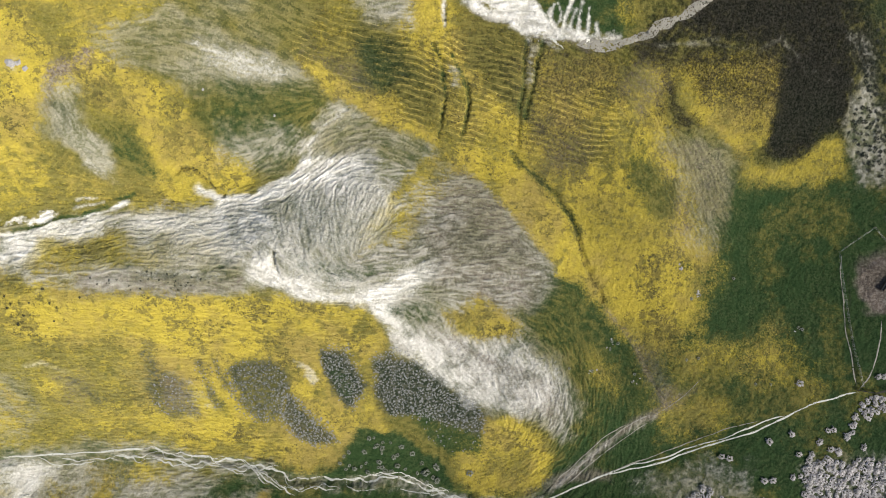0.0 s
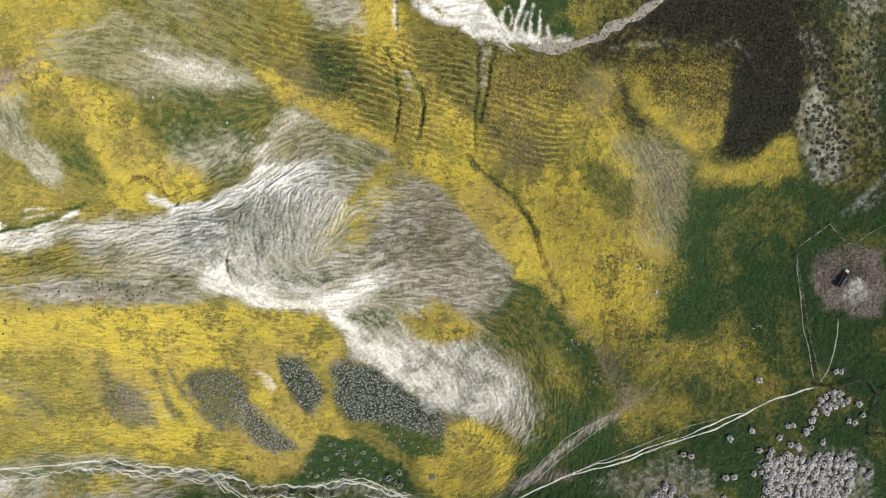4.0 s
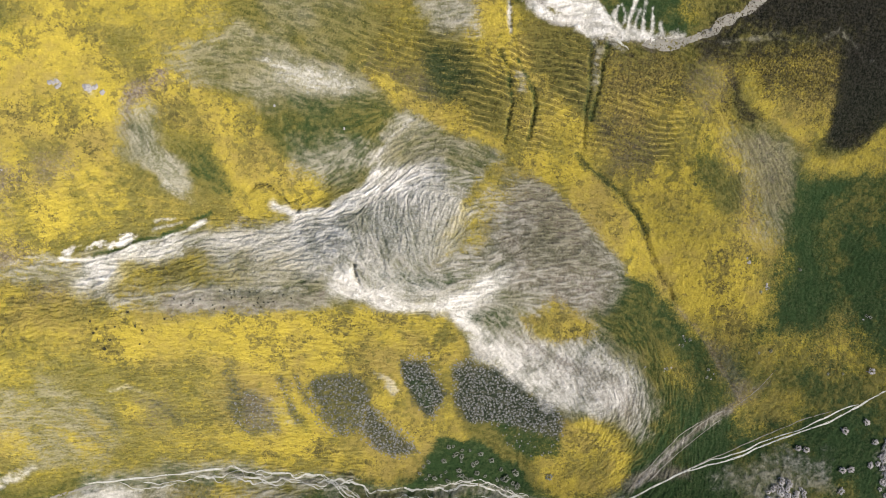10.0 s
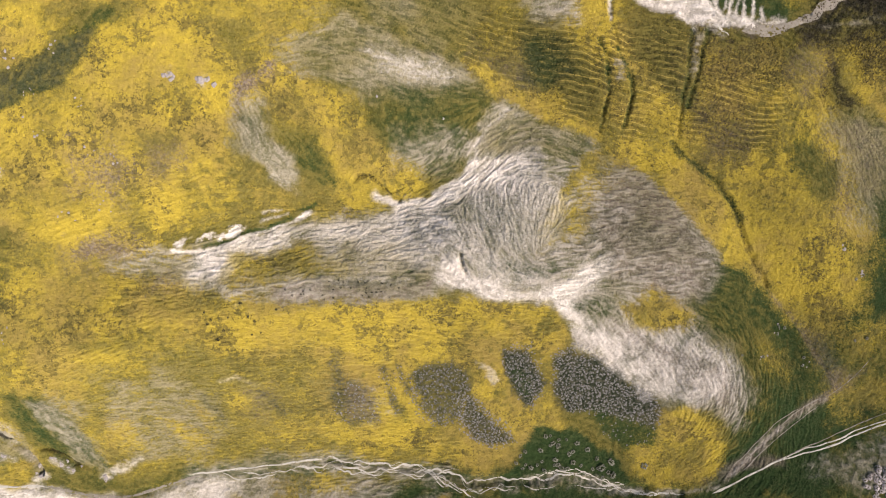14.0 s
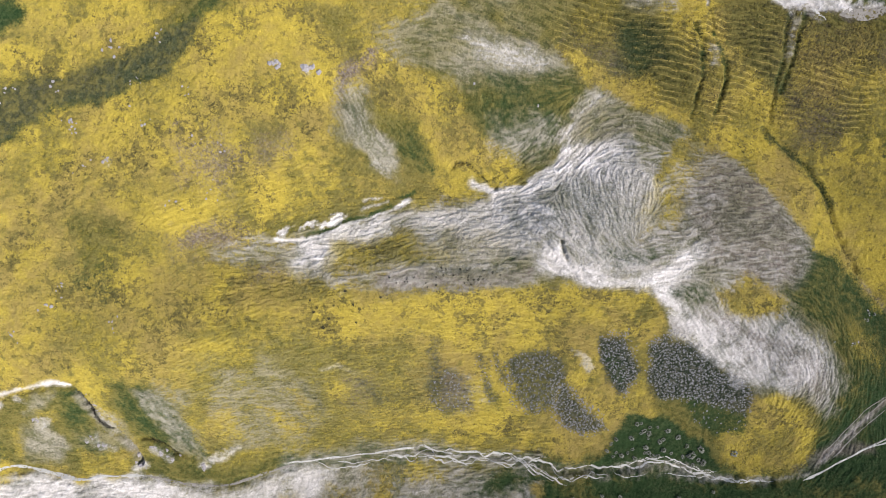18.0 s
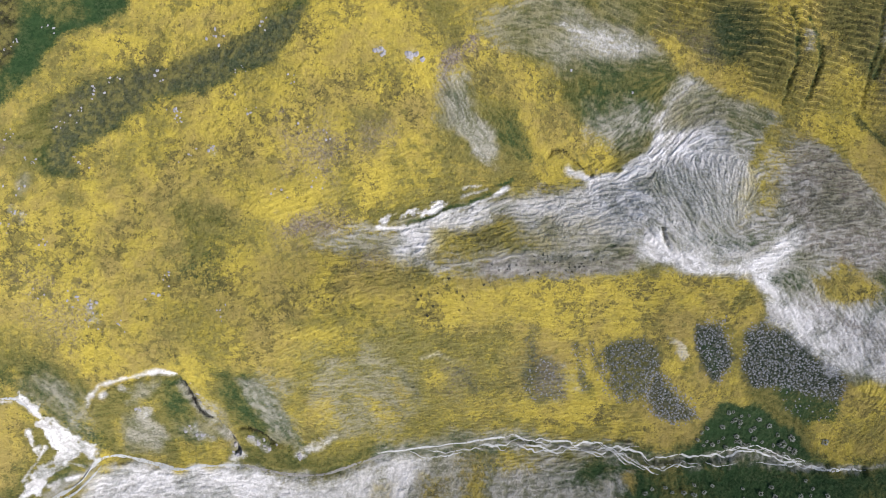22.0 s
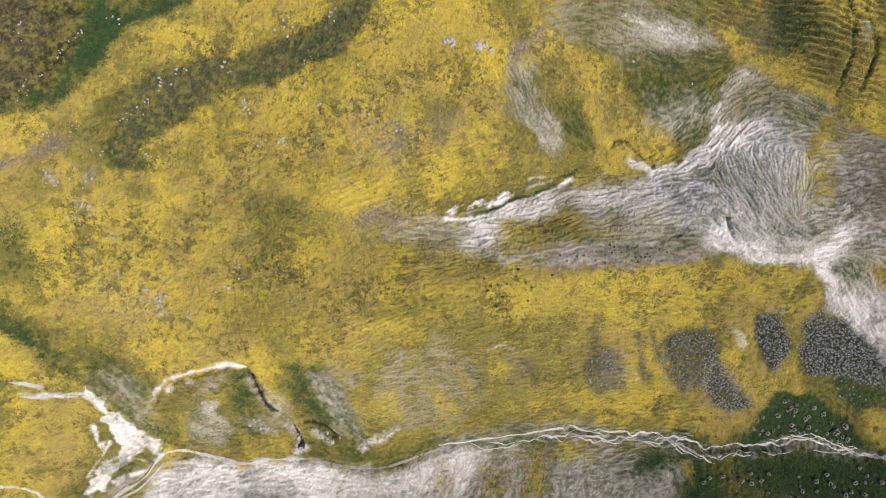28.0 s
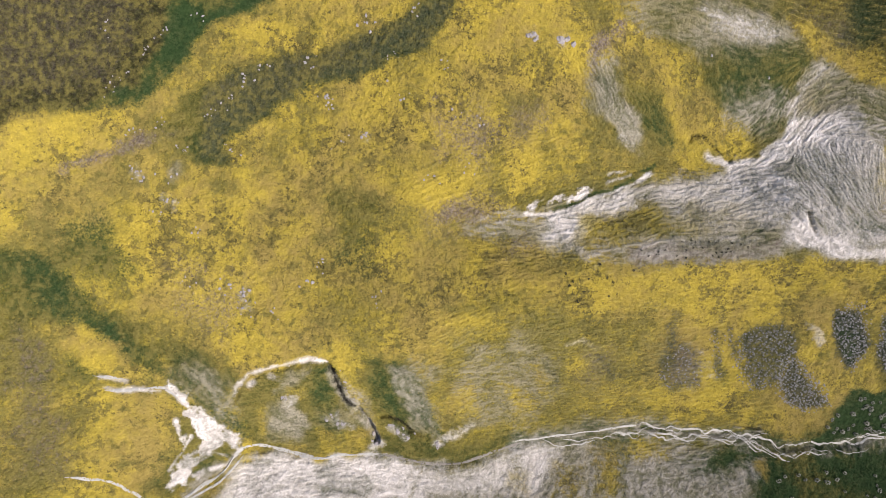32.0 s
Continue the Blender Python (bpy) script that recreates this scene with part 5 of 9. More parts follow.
patch("flowers", 0.95, 1.2, [(-15.3, -47.9), (-4.9, -45.9), (5, -50.8), (16.3, -52.2), (18.5, -56.3), (12.5, -58), (5, -59.2), (0.4, -56.6), (-7.1, -55.3), (-27.8, -54.9), (-26, -51.5)])
patch("earth", 0.3, 1.8, [(-52.1, -32.6), (-45.6, -30.4), (-43.1, -34.4), (-48.1, -42.6), (-53.6, -40.7)])
# scrub
patch("flowers", 1, 1, [(-12.2, -25.2), (11.6, -19.9), (28.2, -19.5), (30.9, -23.3), (25.2, -25.7), (19.7, -22), (12, -23), (13.6, -32.3), (21.8, -41.9), (27.8, -40.9), (28.4, -46), (23.2, -45.2), (16.3, -52.2), (0.8, -47.6), (-12.2, -46.1), (-15.2, -32.9)])
patch("olive", 0.3, 1, [(-11.5, -30.5), (-6.6, -28.9), (2.3, -31.8), (3.7, -35.7), (1.2, -44), (-4.9, -45.6), (-9.4, -41.7)])
patch("scrub", 0.85, 1.2, [(-10.9, -31), (-3, -28), (2.3, -31.3), (3.7, -35.7), (2, -43.2), (-4.2, -45.9), (-8.6, -41.7), (-10.7, -36)])
patch("olive", 0.25, 0.9, [(-6.3, -34.3), (0.6, -35.7), (1.4, -41.5), (-3.9, -43.8), (-7.7, -40)])
patch("scrub", 0.9, 1, [(3.4, -35.7), (7.4, -40.4), (14.3, -46.6), (16.4, -50.4), (9.5, -51.8), (4.4, -49.1), (1.3, -43.2)])
patch("scrub", 0.9, 0.9, [(12.1, -23.9), (18.6, -22.8), (21.6, -27.7), (23.2, -35.3), (20.7, -40.5), (17.1, -36.3), (13.7, -30.4)])
patch("grass", 0.4, 0.9, [(14.5, -27.6), (19.3, -30.6), (21.3, -37.7), (17.7, -35.4)])
patch("scrub", 0.95, 1.1, [(25.2, -26.1), (30.9, -23.3), (36.8, -27.4), (42.7, -33.7), (51.7, -37.4), (55.6, -42.5), (54.9, -46.5), (45.6, -43.6), (38.1, -42), (30.7, -42), (26.6, -36.1)])
patch("grass", 0.9, 1.3, [(38.1, -42), (45.6, -43.6), (54.9, -46.8), (55.1, -52), (46.6, -52.9), (39.7, -48.5)])
patch("olive", 0.8, 1.6, [(28.5, -42.5), (38.1, -42.5), (40.4, -49.4), (46.7, -53.2), (42.8, -54), (36.6, -50.3), (30.6, -46.8)])
patch("scrub", 0.6, 1.4, [(-30.1, -34.6), (-25, -31.7), (-20.1, -38.5), (-19, -43.6), (-26.1, -45.5), (-29.9, -41.5)])
patch("earth", 0.3, 1.2, [(-27.4, -34.5), (-22.2, -35.3), (-19.5, -42.8), (-26, -43.7)])
streak("scrub", 0.75, 1.1, 0.7, [(-18.1, -29.5), (-16.6, -33.7), (-14.3, -41)])
streak("scrub", 0.75, 1.1, 0.7, [(-14.3, -28.6), (-12, -34.4), (-9.6, -38.4)])
patch("grass", 1, 0.8, [(10, -60.3), (10.2, -57.6), (16.3, -58.1), (20.8, -50.7), (22.6, -45.8), (26.5, -46.5), (29.1, -48.5), (32.9, -47.7), (37, -51.9), (42.8, -54.5), (45.6, -59.2), (50.1, -61.8), (40, -60.9), (30.7, -58.8), (18.6, -60.2)])
# green hollow on the plateau
patch("flowers", 1, 1.4, [(-145.2, 30.3), (-136.6, 42), (-123.8, 46.3), (-118.5, 52.6), (-76.7, 51), (-74.3, 42.7), (-84.5, 31.7), (-96.1, 29.7), (-102.7, 26.1), (-115.5, 9.9), (-130.9, 10.2), (-143.7, 14.3), (-148.9, 22)])
patch("olive", 0.85, 1.5, [(-79.3, 48.5), (-86.9, 46.7), (-98.7, 43.6), (-100.3, 41.6), (-106.7, 38.9), (-111.9, 37.8), (-118.5, 38.1), (-125, 36.9), (-131.3, 34.4), (-136.3, 31.1), (-141.4, 29.4), (-142.7, 25.6), (-148.9, 23.8), (-142.6, 20), (-138.7, 14.8), (-131.1, 15.1), (-129.1, 17.8), (-129.3, 22.2), (-122.2, 24.7), (-116.8, 26.6), (-112.4, 30.9), (-107.7, 31.4), (-100, 32.4), (-93.5, 36.4), (-88.3, 36.9), (-82.8, 42.7)])
patch("grass", 0.5, 1.5, [(-79.3, 48.5), (-86.9, 46.7), (-98.7, 43.6), (-100.3, 41.6), (-106.7, 38.9), (-111.9, 37.8), (-118.5, 38.1), (-125, 36.9), (-131.3, 34.4), (-136.3, 31.1), (-141.4, 29.4), (-138.8, 23.2), (-137.5, 16.1), (-131.1, 15.6), (-129.3, 22.2), (-122.2, 24.7), (-116.8, 26.6), (-112.4, 30.9), (-107.7, 31.4), (-100, 32.4), (-93.5, 36.4), (-88.3, 36.9), (-82.8, 42.7)])
patch("dark", 0.3, 1.5, [(-79.3, 48.5), (-86.9, 46.7), (-98.7, 43.6), (-100.3, 41.6), (-106.7, 38.9), (-111.9, 37.8), (-118.5, 38.1), (-125, 36.9), (-131.3, 34.4), (-136.3, 31.1), (-137.5, 23.1), (-137.5, 18), (-131.1, 16), (-129.3, 22.2), (-122.2, 24.7), (-116.8, 26.6), (-112.4, 30.9), (-107.7, 31.4), (-100, 32.4), (-93.5, 36.4), (-88.3, 36.9), (-82.8, 42.7)])
patch("grass", 0.85, 1.6, [(-143.1, 17.5), (-137.4, 20.6), (-129.3, 23.7), (-122.3, 26.1), (-117.1, 27.9), (-112.5, 32.3), (-105.4, 36.5), (-98.7, 41.3), (-84.4, 45.6), (-84.4, 41.8), (-90.9, 37.3), (-100, 33), (-111.9, 31), (-117.7, 26.9), (-129.2, 21.7), (-132.4, 15.6), (-138.7, 15.2)])
patch("olive", 0.7, 1.2, [(-149, 25.3), (-144.5, 25.8), (-141.3, 23.2), (-143.8, 20.7), (-147.7, 22)])
patch("olive", 0.6, 1.2, [(-123.1, 18.8), (-119.3, 21.5), (-118, 17.6), (-120.1, 14.5), (-122.3, 15.8)])
patch("olive", 0.6, 2, [(-109.7, 7.9), (-102.7, 7.1), (-97.8, 2), (-99, -4.3), (-105.4, -4.8), (-108.5, 0.9)])
patch("olive", 0.7, 1, [(-134.6, 12.8), (-132, 11.5), (-132.1, 7.7), (-134.1, 7.7)])
patch("olive", 0.6, 1.6, [(-70.3, 26), (-65.3, 26.9), (-63.8, 24.2), (-67.3, 22.3), (-69.8, 23.1)])
patch("earth", 0.6, 2, [(-86.2, 3.4), (-79.3, 4.6), (-75.6, 1.1), (-79.7, -1), (-85.2, 0.4)])
patch("earth", 0.35, 2.5, [(-84.7, 20.5), (-74.8, 19.2), (-76.3, 13), (-83.7, 14.3)])
patch("earth", 0.3, 2.5, [(-68.5, 23.5), (-59.8, 24.2), (-59.9, 18.1), (-67.5, 17.3)])
streak("earth", 0.4, 2.2, 1, [(-156.4, 17.7), (-148.9, 19.7), (-141.2, 20.6)])
# grey slope by the cracks
patch("olive", 0.8, 1.6, [(-105.1, -37), (-100.4, -31.1), (-94, -31.2), (-90.4, -41.7), (-88.1, -54.1), (-95.5, -52.9), (-100.6, -47.4), (-103.1, -42)])
patch("straw", 0.45, 1.6, [(-97, -34), (-93.5, -31.9), (-89.8, -41.7), (-88, -53.4), (-94.4, -51.2), (-96.3, -42.1)])
patch("grass", 0.5, 1.4, [(-102.6, -35.5), (-98.3, -34), (-96.7, -43.7), (-94.3, -52.5), (-99.1, -48.1), (-102.4, -41.9)])
# wash in the south-west
patch("chalk", 1, 0.3, [(-149, -36.8), (-145.8, -39.7), (-142.6, -43.1), (-138.8, -46.3), (-134.1, -51.9), (-135.1, -54.3), (-137.4, -54.9), (-136.6, -51.9), (-141.2, -54.5), (-144.2, -54.1), (-142.9, -49.7), (-143.4, -46.2), (-145.7, -43)])
patch("chalk", 1, 0.3, [(-144.9, -53.5), (-142.4, -54.3), (-146.3, -59.5), (-149.9, -60.8), (-147.7, -57)])
streak("chalk", 1, 0.7, 0.3, [(-135.2, -54.3), (-137.9, -57.5), (-141.3, -58.2)])
streak("chalk", 1, 0.5, 0.3, [(-147.6, -45.3), (-147, -49.7), (-145.6, -49.1)])
patch("grass", 0.6, 2, [(-183.4, -6.5), (-176.1, -7.3), (-170.1, -12.5), (-172.9, -20.1), (-179.1, -19.9), (-184, -17.2)])
patch("olive", 0.6, 2, [(-175.9, -4.7), (-168.2, -2.4), (-158.1, -3.9), (-159.8, -10.2), (-167.6, -12.6)])
streak("grass", 0.55, 3, 1.2, [(-176, -6), (-169, -15.1), (-163.1, -21.6), (-155.8, -25.7), (-150, -32.4)])
streak("olive", 0.8, 3, 1.5, [(-156.9, -23.1), (-148.5, -28.5), (-143.7, -32.6), (-134.5, -31.5)])
patch("flowers", 0.9, 1.2, [(-169.5, -27.2), (-165.7, -24.1), (-160.9, -26.9), (-153.7, -33.6), (-159.9, -34.3), (-164.7, -31.8)])
# the run of the cattle steps and grass rows on the slopes
FLOWS = []


def flow(strength, line):
    """Rows of grass and narrow steps run along this line; strength: how plain they are."""
    FLOWS.append((strength, line))


flow(1.0, [(-53.1, 1.9), (-41.4, 5.1), (-29.6, 7.7), (-16.9, 8.9), (-6.3, 10.8)])
flow(1.0, [(-12.7, 12.1), (-4.4, 14.5), (1.9, 17.8), (8.4, 21.2), (16.9, 22.4), (25.8, 20.5)])
flow(1.0, [(-51.7, -3.9), (-33.4, -1.3), (-14.7, 0.7), (-2.4, 1.9)])
flow(1.0, [(1.1, 0.7), (3.4, -3.3), (7.2, -6.5), (13.7, -9), (20.2, -11), (28.1, -9.4), (36, -5.2)])
flow(1.0, [(5.4, 2.2), (8.4, -1.8), (13.7, -4.9), (20.2, -6.1), (27.9, -3.9)])
flow(0.8, [(19.2, 4.8), (27.3, 3.3), (36.9, 3.4)])
flow(0.8, [(37.9, 10), (49.6, 11.6), (60.1, 9.9)])
flow(0.8, [(38.3, 2.7), (51.3, 3.6), (64.2, 1.1)])
flow(0.8, [(44.4, -5.8), (56.1, -5.2), (69.3, -8.3)])
flow(0.8, [(28.2, -13), (33.7, -19.5), (39.4, -27.1)])
flow(0.8, [(37.7, -15.1), (43.6, -23.3), (49.7, -31.7)])
flow(0.8, [(47.9, -21.1), (54, -27.7), (60.3, -35.3)])
flow(1.0, [(65.9, -26.9), (72.3, -31.4), (75, -37.7), (73.2, -44.3), (68.9, -49.5)])
flow(1.0, [(73.6, -25.5), (78.7, -33.1), (80, -41.1), (77.6, -49.5), (72.4, -54.6)])
flow(0.8, [(83.4, -28.7), (85.3, -37.9), (83.9, -47.9)])
flow(1.0, [(6, 24.1), (6.5, 28.5), (9.2, 33.1), (14.8, 36.4), (21.9, 36.2)])
flow(1.0, [(8.1, 24.2), (12.1, 29), (16.2, 32.2)])
flow(0.8, [(22.1, 32.5), (28, 31.3), (33.9, 28.7)])
flow(0.9, [(-38.3, 47.6), (-31.7, 52.5), (-22.6, 54), (-14.2, 51.2), (-5.3, 47.5), (1.3, 44.7)])
flow(0.9, [(-34.9, 42.9), (-26, 46.8), (-17.8, 45.3), (-7.8, 43.1), (0, 42.5)])
flow(0.8, [(-47.7, 31), (-45.5, 26.1), (-42.7, 21.3), (-38.7, 17.8)])
flow(0.4, [(-40.2, 38.3), (-31.5, 36.8), (-22.2, 33.8)])
flow(1.0, [(8.4, 55.8), (16.8, 54.2), (28.2, 52.6), (39.5, 51)])
flow(1.0, [(10.9, 45.5), (22.1, 44.3), (36.8, 40), (48.6, 37.1)])
flow(1.0, [(27.9, 38.5), (39.7, 35.5), (51.8, 32.5), (61, 30)])
flow(1.0, [(48, 53.3), (57.9, 53.1), (68, 50.9), (78.4, 46.6)])
flow(1.0, [(45.4, 45.5), (58.5, 44), (73.2, 41.1)])
flow(1.0, [(66.2, 39), (73.6, 36.8), (81.3, 33.2)])
flow(0.7, [(81.2, 48.1), (89.4, 40.4), (98.2, 32.6), (106, 22.8), (112.3, 12.5)])
flow(0.4, [(81.9, 29), (91.6, 22.1), (98.8, 11.8)])
flow(0.8, [(102.3, 48.2), (113.3, 50), (124.9, 50.4)])
flow(0.8, [(106.2, 43), (117.6, 44.8), (127.8, 45)])
flow(0.9, [(-48.2, -20.7), (-34, -22.2), (-20.6, -21.4)])
flow(0.9, [(-45.5, -26.5), (-35.5, -28.2), (-25.9, -29.8)])
flow(0.9, [(-14.7, -16.3), (-2.1, -19), (14.4, -19.8), (25.4, -21.1)])
flow(0.9, [(1.8, -20.3), (11.4, -22.3), (19.9, -19.7), (26.8, -16.6)])
flow(0.9, [(-33.8, -48), (-20, -49.8), (-2.5, -51.1)])
flow(0.3, [(-38.1, -12.5), (-20.4, -12.8), (-1.4, -13.1)])
flow(0.5, [(55.5, -59.9), (66.2, -56.4), (72.2, -51.2)])
flow(0.0, [(100, -3.6), (116.7, -12.5)])
flow(0.0, [(133.9, 5.4), (150.3, -10.1)])
flow(0.0, [(133.8, -49.7), (149.9, -41.5)])
flow(0.8, [(-86.4, -30.1), (-75.9, -25.1), (-65.8, -23.5), (-55.6, -24), (-42.2, -23.9)])
flow(0.7, [(-82.9, -39.7), (-69.6, -39), (-56, -41.6), (-41.7, -41)])
flow(0.8, [(-78, 5.6), (-70.3, 9.3), (-60.1, 11.9), (-49.7, 13.3)])
flow(0.8, [(-74.5, 1.8), (-65.5, 4.3), (-55, 7.5)])
flow(0.4, [(-144.2, -33.5), (-138.5, -37.8), (-133.6, -43.9)])
flow(0.4, [(-101.3, -35.5), (-97.6, -42), (-92.5, -50.6)])
flow(0.6, [(-125.4, -60.6), (-112.1, -59.9), (-98.6, -62.1)])
flow(0.0, [(-98.9, -14.2), (-86.9, -9.5)])
flow(0.0, [(-118.4, -19.1), (-131.4, -13.9)])
flow(0.0, [(-73.4, 25.4), (-60.9, 31.6)])
flow(0.0, [(132.4, 55.3), (142.5, 40.2)])
flow(0.0, [(100.7, 63.2), (124.5, 62.8)])
flow(0.0, [(158.8, 66.7), (163.8, 30.5)])
flow(0.0, [(84.9, -13.5), (95, -25.8)])
flow(0.0, [(-23.3, 31), (-22.4, 21.7)])
flow(0.0, [(-15.1, 36), (-2.6, 37.4)])
flow(0.0, [(21.5, -52.1), (32.1, -55.3)])
flow(0.0, [(-3.5, -34.2), (7, -45.5)])
flow(0.0, [(30.7, -32), (48.6, -41.5)])
streak("straw", 0.25, 2.6, 1, [(75.9, -62.1), (84.4, -54.6), (92.7, -47.2), (101.9, -41)])
streak("chalk", 0.35, 0.9, 0.6, [(76.7, -61.8), (84.4, -54.6), (91.2, -48.4)])
patch("chalk", 0.8, 1, [(-136.3, -58.7), (-132.1, -54.8), (-125.5, -56.6), (-112.1, -59.2), (-98.6, -59.6), (-91, -62.5), (-90.2, -69.8), (-139.7, -66.2)])
streak("straw", 0.5, 0.8, 0.5, [(-131.5, -63.9), (-121.2, -63.3), (-109, -65.8), (-95.8, -65.6)])
streak("olive", 0.5, 0.5, 0.4, [(-94.3, -68.9), (-93.1, -65.1), (-91, -61.9)])
# a last tint of shade on the wedge, laid on as dark cover
patch("dark", 0.3, 4, [(104.1, 46.3), (128.5, 49.3), (129.1, 38.6), (118.8, 39.3)])
patch("dark", 0.35, 3, [(148.1, 70.1), (170.8, 72.5), (175.1, 26.1), (165.9, 25.8), (161.6, 45.8), (151.2, 57)])
patch("olive", 0.5, 3, [(158.4, 72.8), (170.8, 74.1), (175.1, 26.1), (166.7, 25.9)])
patch("olive", 0.4, 2, [(-39.2, 45.6), (-35, 52.2), (-26, 55.2), (-17.8, 53.3), (-19, 46.5), (-26, 42.2), (-34.9, 42.3)])
patch("olive", 0.45, 2, [(-39.2, 45.6), (-35, 52.2), (-26, 55.2), (-16.6, 53.2), (-5.3, 49.8), (1.6, 45.8), (0.3, 42.5), (-14.1, 41.4), (-25.9, 41.2), (-34.9, 41.9)])
patch("chalk", 0.3, 1.4, [(-17.8, 47.3), (-12.3, 48.7), (-5.3, 47.9), (-0.5, 45.1), (-2.6, 43.2), (-10.4, 43.2)])
patch("olive", 0.4, 2.5, [(102.9, 33.6), (111, 35), (120.8, 28.4), (121.5, 17.6), (117.9, 8.8), (111.2, 14.8), (105.8, 24.3)])
patch("flowers", 0.3, 2, [(103.5, 28.6), (111.1, 23.2), (116.1, 9.5), (110.5, 12.4)])
patch("olive", 0.9, 1.2, [(-88.2, 45.8), (-80.5, 49.2), (-74.2, 53.5), (-78, 56.2), (-86.3, 51.5), (-92.1, 46.7)])
patch("grass", 0.6, 1.2, [(-88.2, 43.9), (-80.5, 47.9), (-74.2, 52.8), (-76.1, 54.8), (-84.3, 48.8), (-90.8, 44)])
patch("olive", 0.7, 1.5, [(-148.9, 22), (-142.7, 27.1), (-136.3, 30.9), (-127.5, 33.3), (-123.6, 26.8), (-129.9, 21.7), (-130.4, 15.3), (-137.5, 14.2), (-143.7, 16.2)])
patch("grass", 0.4, 1.5, [(-143.8, 18.1), (-136.3, 23.1), (-127.5, 29.5), (-123.6, 26.8), (-129.9, 21.7), (-131.1, 15.3), (-137.4, 14.8)])
patch("olive", 0.5, 1.2, [(-108, 44.4), (-100, 44.2), (-100, 38.8), (-105.4, 37.2)])
# crest and curl of the pale hill
patch("straw", 0.7, 1.2, [(5.1, 23.3), (5.8, 29.2), (8.5, 33.7), (14.8, 37.1), (22.7, 35.5), (20.7, 30.9), (16.7, 24.7), (11, 22.9)])
patch("olive", 0.3, 1.2, [(6.6, 24.9), (7.2, 29.3), (12, 32.6), (16.2, 32.2), (12.2, 25.3)])
streak("grass", 0.75, 1.4, 0.8, [(11.4, 28.6), (16.2, 31.5), (22.7, 33.7)])
streak("chalk", 0.8, 0.6, 0.4, [(6.3, 24.4), (6.8, 28.8), (9.5, 33.1), (14.5, 36.4)])
patch("chalk", 0.75, 1.0, [(-12.9, 11.6), (-12.5, 13.2), (-5.9, 15.2), (1.6, 19.3), (6.8, 22.6), (16.8, 23.5), (21.5, 20.5), (17.4, 18.6), (8.9, 17.5), (1.1, 14.8), (-5.4, 12.7)])
patch("chalk", 0.4, 1.6, [(4.6, 18), (17.1, 20.9), (22, 15.8), (20.1, 8.4), (14.4, 10.2), (9.3, 15.2)])
patch("grass", 0.4, 1.4, [(-3.6, 11.3), (5.4, 13.8), (12.8, 11.2), (16.5, 5.4), (8.6, 5.7), (0.3, 7.4)])
streak("flowers", 0.75, 3.0, 1.2, [(22.4, 5.6), (27.2, 12.3), (32.9, 20.2), (38.8, 26.3)])
patch("dark", 0.18, 3, [(7, 58.4), (31, 56.5), (59.5, 51.4), (79.4, 52.1), (89, 44.5), (78.2, 34.4), (61, 30.8), (42.8, 32), (24.9, 38.4), (12.2, 43), (5.5, 49.1)])
# dull ground on the plateau
patch("grass", 0.4, 1.2, [(-79.3, 48.9), (-86.9, 46.5), (-98.7, 43.1), (-105.4, 38.9), (-111.9, 37.3), (-118.5, 37.5), (-125, 36.4), (-131.3, 33.9), (-135.7, 30.6), (-137.6, 23.8), (-137.5, 16.1), (-131.1, 15.6), (-129.5, 21.7), (-122.5, 24.9), (-117.1, 26.9), (-112.7, 31.1), (-107.7, 31.7), (-100.3, 32.7), (-93.7, 36.7), (-88.5, 37.2), (-83.1, 43)])
patch("dark", 0.15, 1.4, [(-79.3, 48.9), (-86.9, 46.5), (-98.7, 43.1), (-105.4, 38.9), (-111.9, 37.3), (-118.5, 37.5), (-125, 36.4), (-131.3, 33.9), (-135.7, 30.6), (-137.6, 23.8), (-137.5, 16.1), (-131.1, 15.6), (-129.5, 21.7), (-122.5, 24.9), (-117.1, 26.9), (-112.7, 31.1), (-107.7, 31.7), (-100.3, 32.7), (-93.7, 36.7), (-88.5, 37.2), (-83.1, 43)])
patch("olive", 0.35, 1.3, [(-79.3, 48.9), (-86.9, 46.5), (-98.7, 43.1), (-105.4, 38.9), (-111.9, 37.3), (-118.5, 37.5), (-125, 36.4), (-131.3, 33.9), (-135.7, 30.6), (-137.6, 23.8), (-137.5, 16.1), (-131.1, 15.6), (-129.5, 21.7), (-122.5, 24.9), (-117.1, 26.9), (-112.7, 31.1), (-107.7, 31.7), (-100.3, 32.7), (-93.7, 36.7), (-88.5, 37.2), (-83.1, 43)])
patch("earth", 0.12, 1.3, [(-79.3, 48.9), (-86.9, 46.5), (-98.7, 43.1), (-105.4, 38.9), (-111.9, 37.3), (-118.5, 37.5), (-125, 36.4), (-131.3, 33.9), (-135.7, 30.6), (-137.6, 23.8), (-137.5, 16.1), (-131.1, 15.6), (-129.5, 21.7), (-122.5, 24.9), (-117.1, 26.9), (-112.7, 31.1), (-107.7, 31.7), (-100.3, 32.7), (-93.7, 36.7), (-88.5, 37.2), (-83.1, 43)])
patch("olive", 0.9, 1.4, [(-189.4, 53.6), (-146.1, 53.3), (-144.9, 42.9), (-150.5, 31.4), (-163.6, 27.2), (-179.9, 24.9), (-189.9, 22)])
patch("dark", 0.5, 1.6, [(-189.4, 53.6), (-146.1, 53.3), (-144.9, 42.9), (-150.5, 31.4), (-163.6, 27.2), (-179.9, 24.9), (-189.9, 22)])
patch("earth", 0.1, 2, [(-189.4, 53.6), (-153.5, 53.3), (-152.4, 43), (-157.3, 34.1), (-169.7, 30.4), (-189.7, 28.3)])
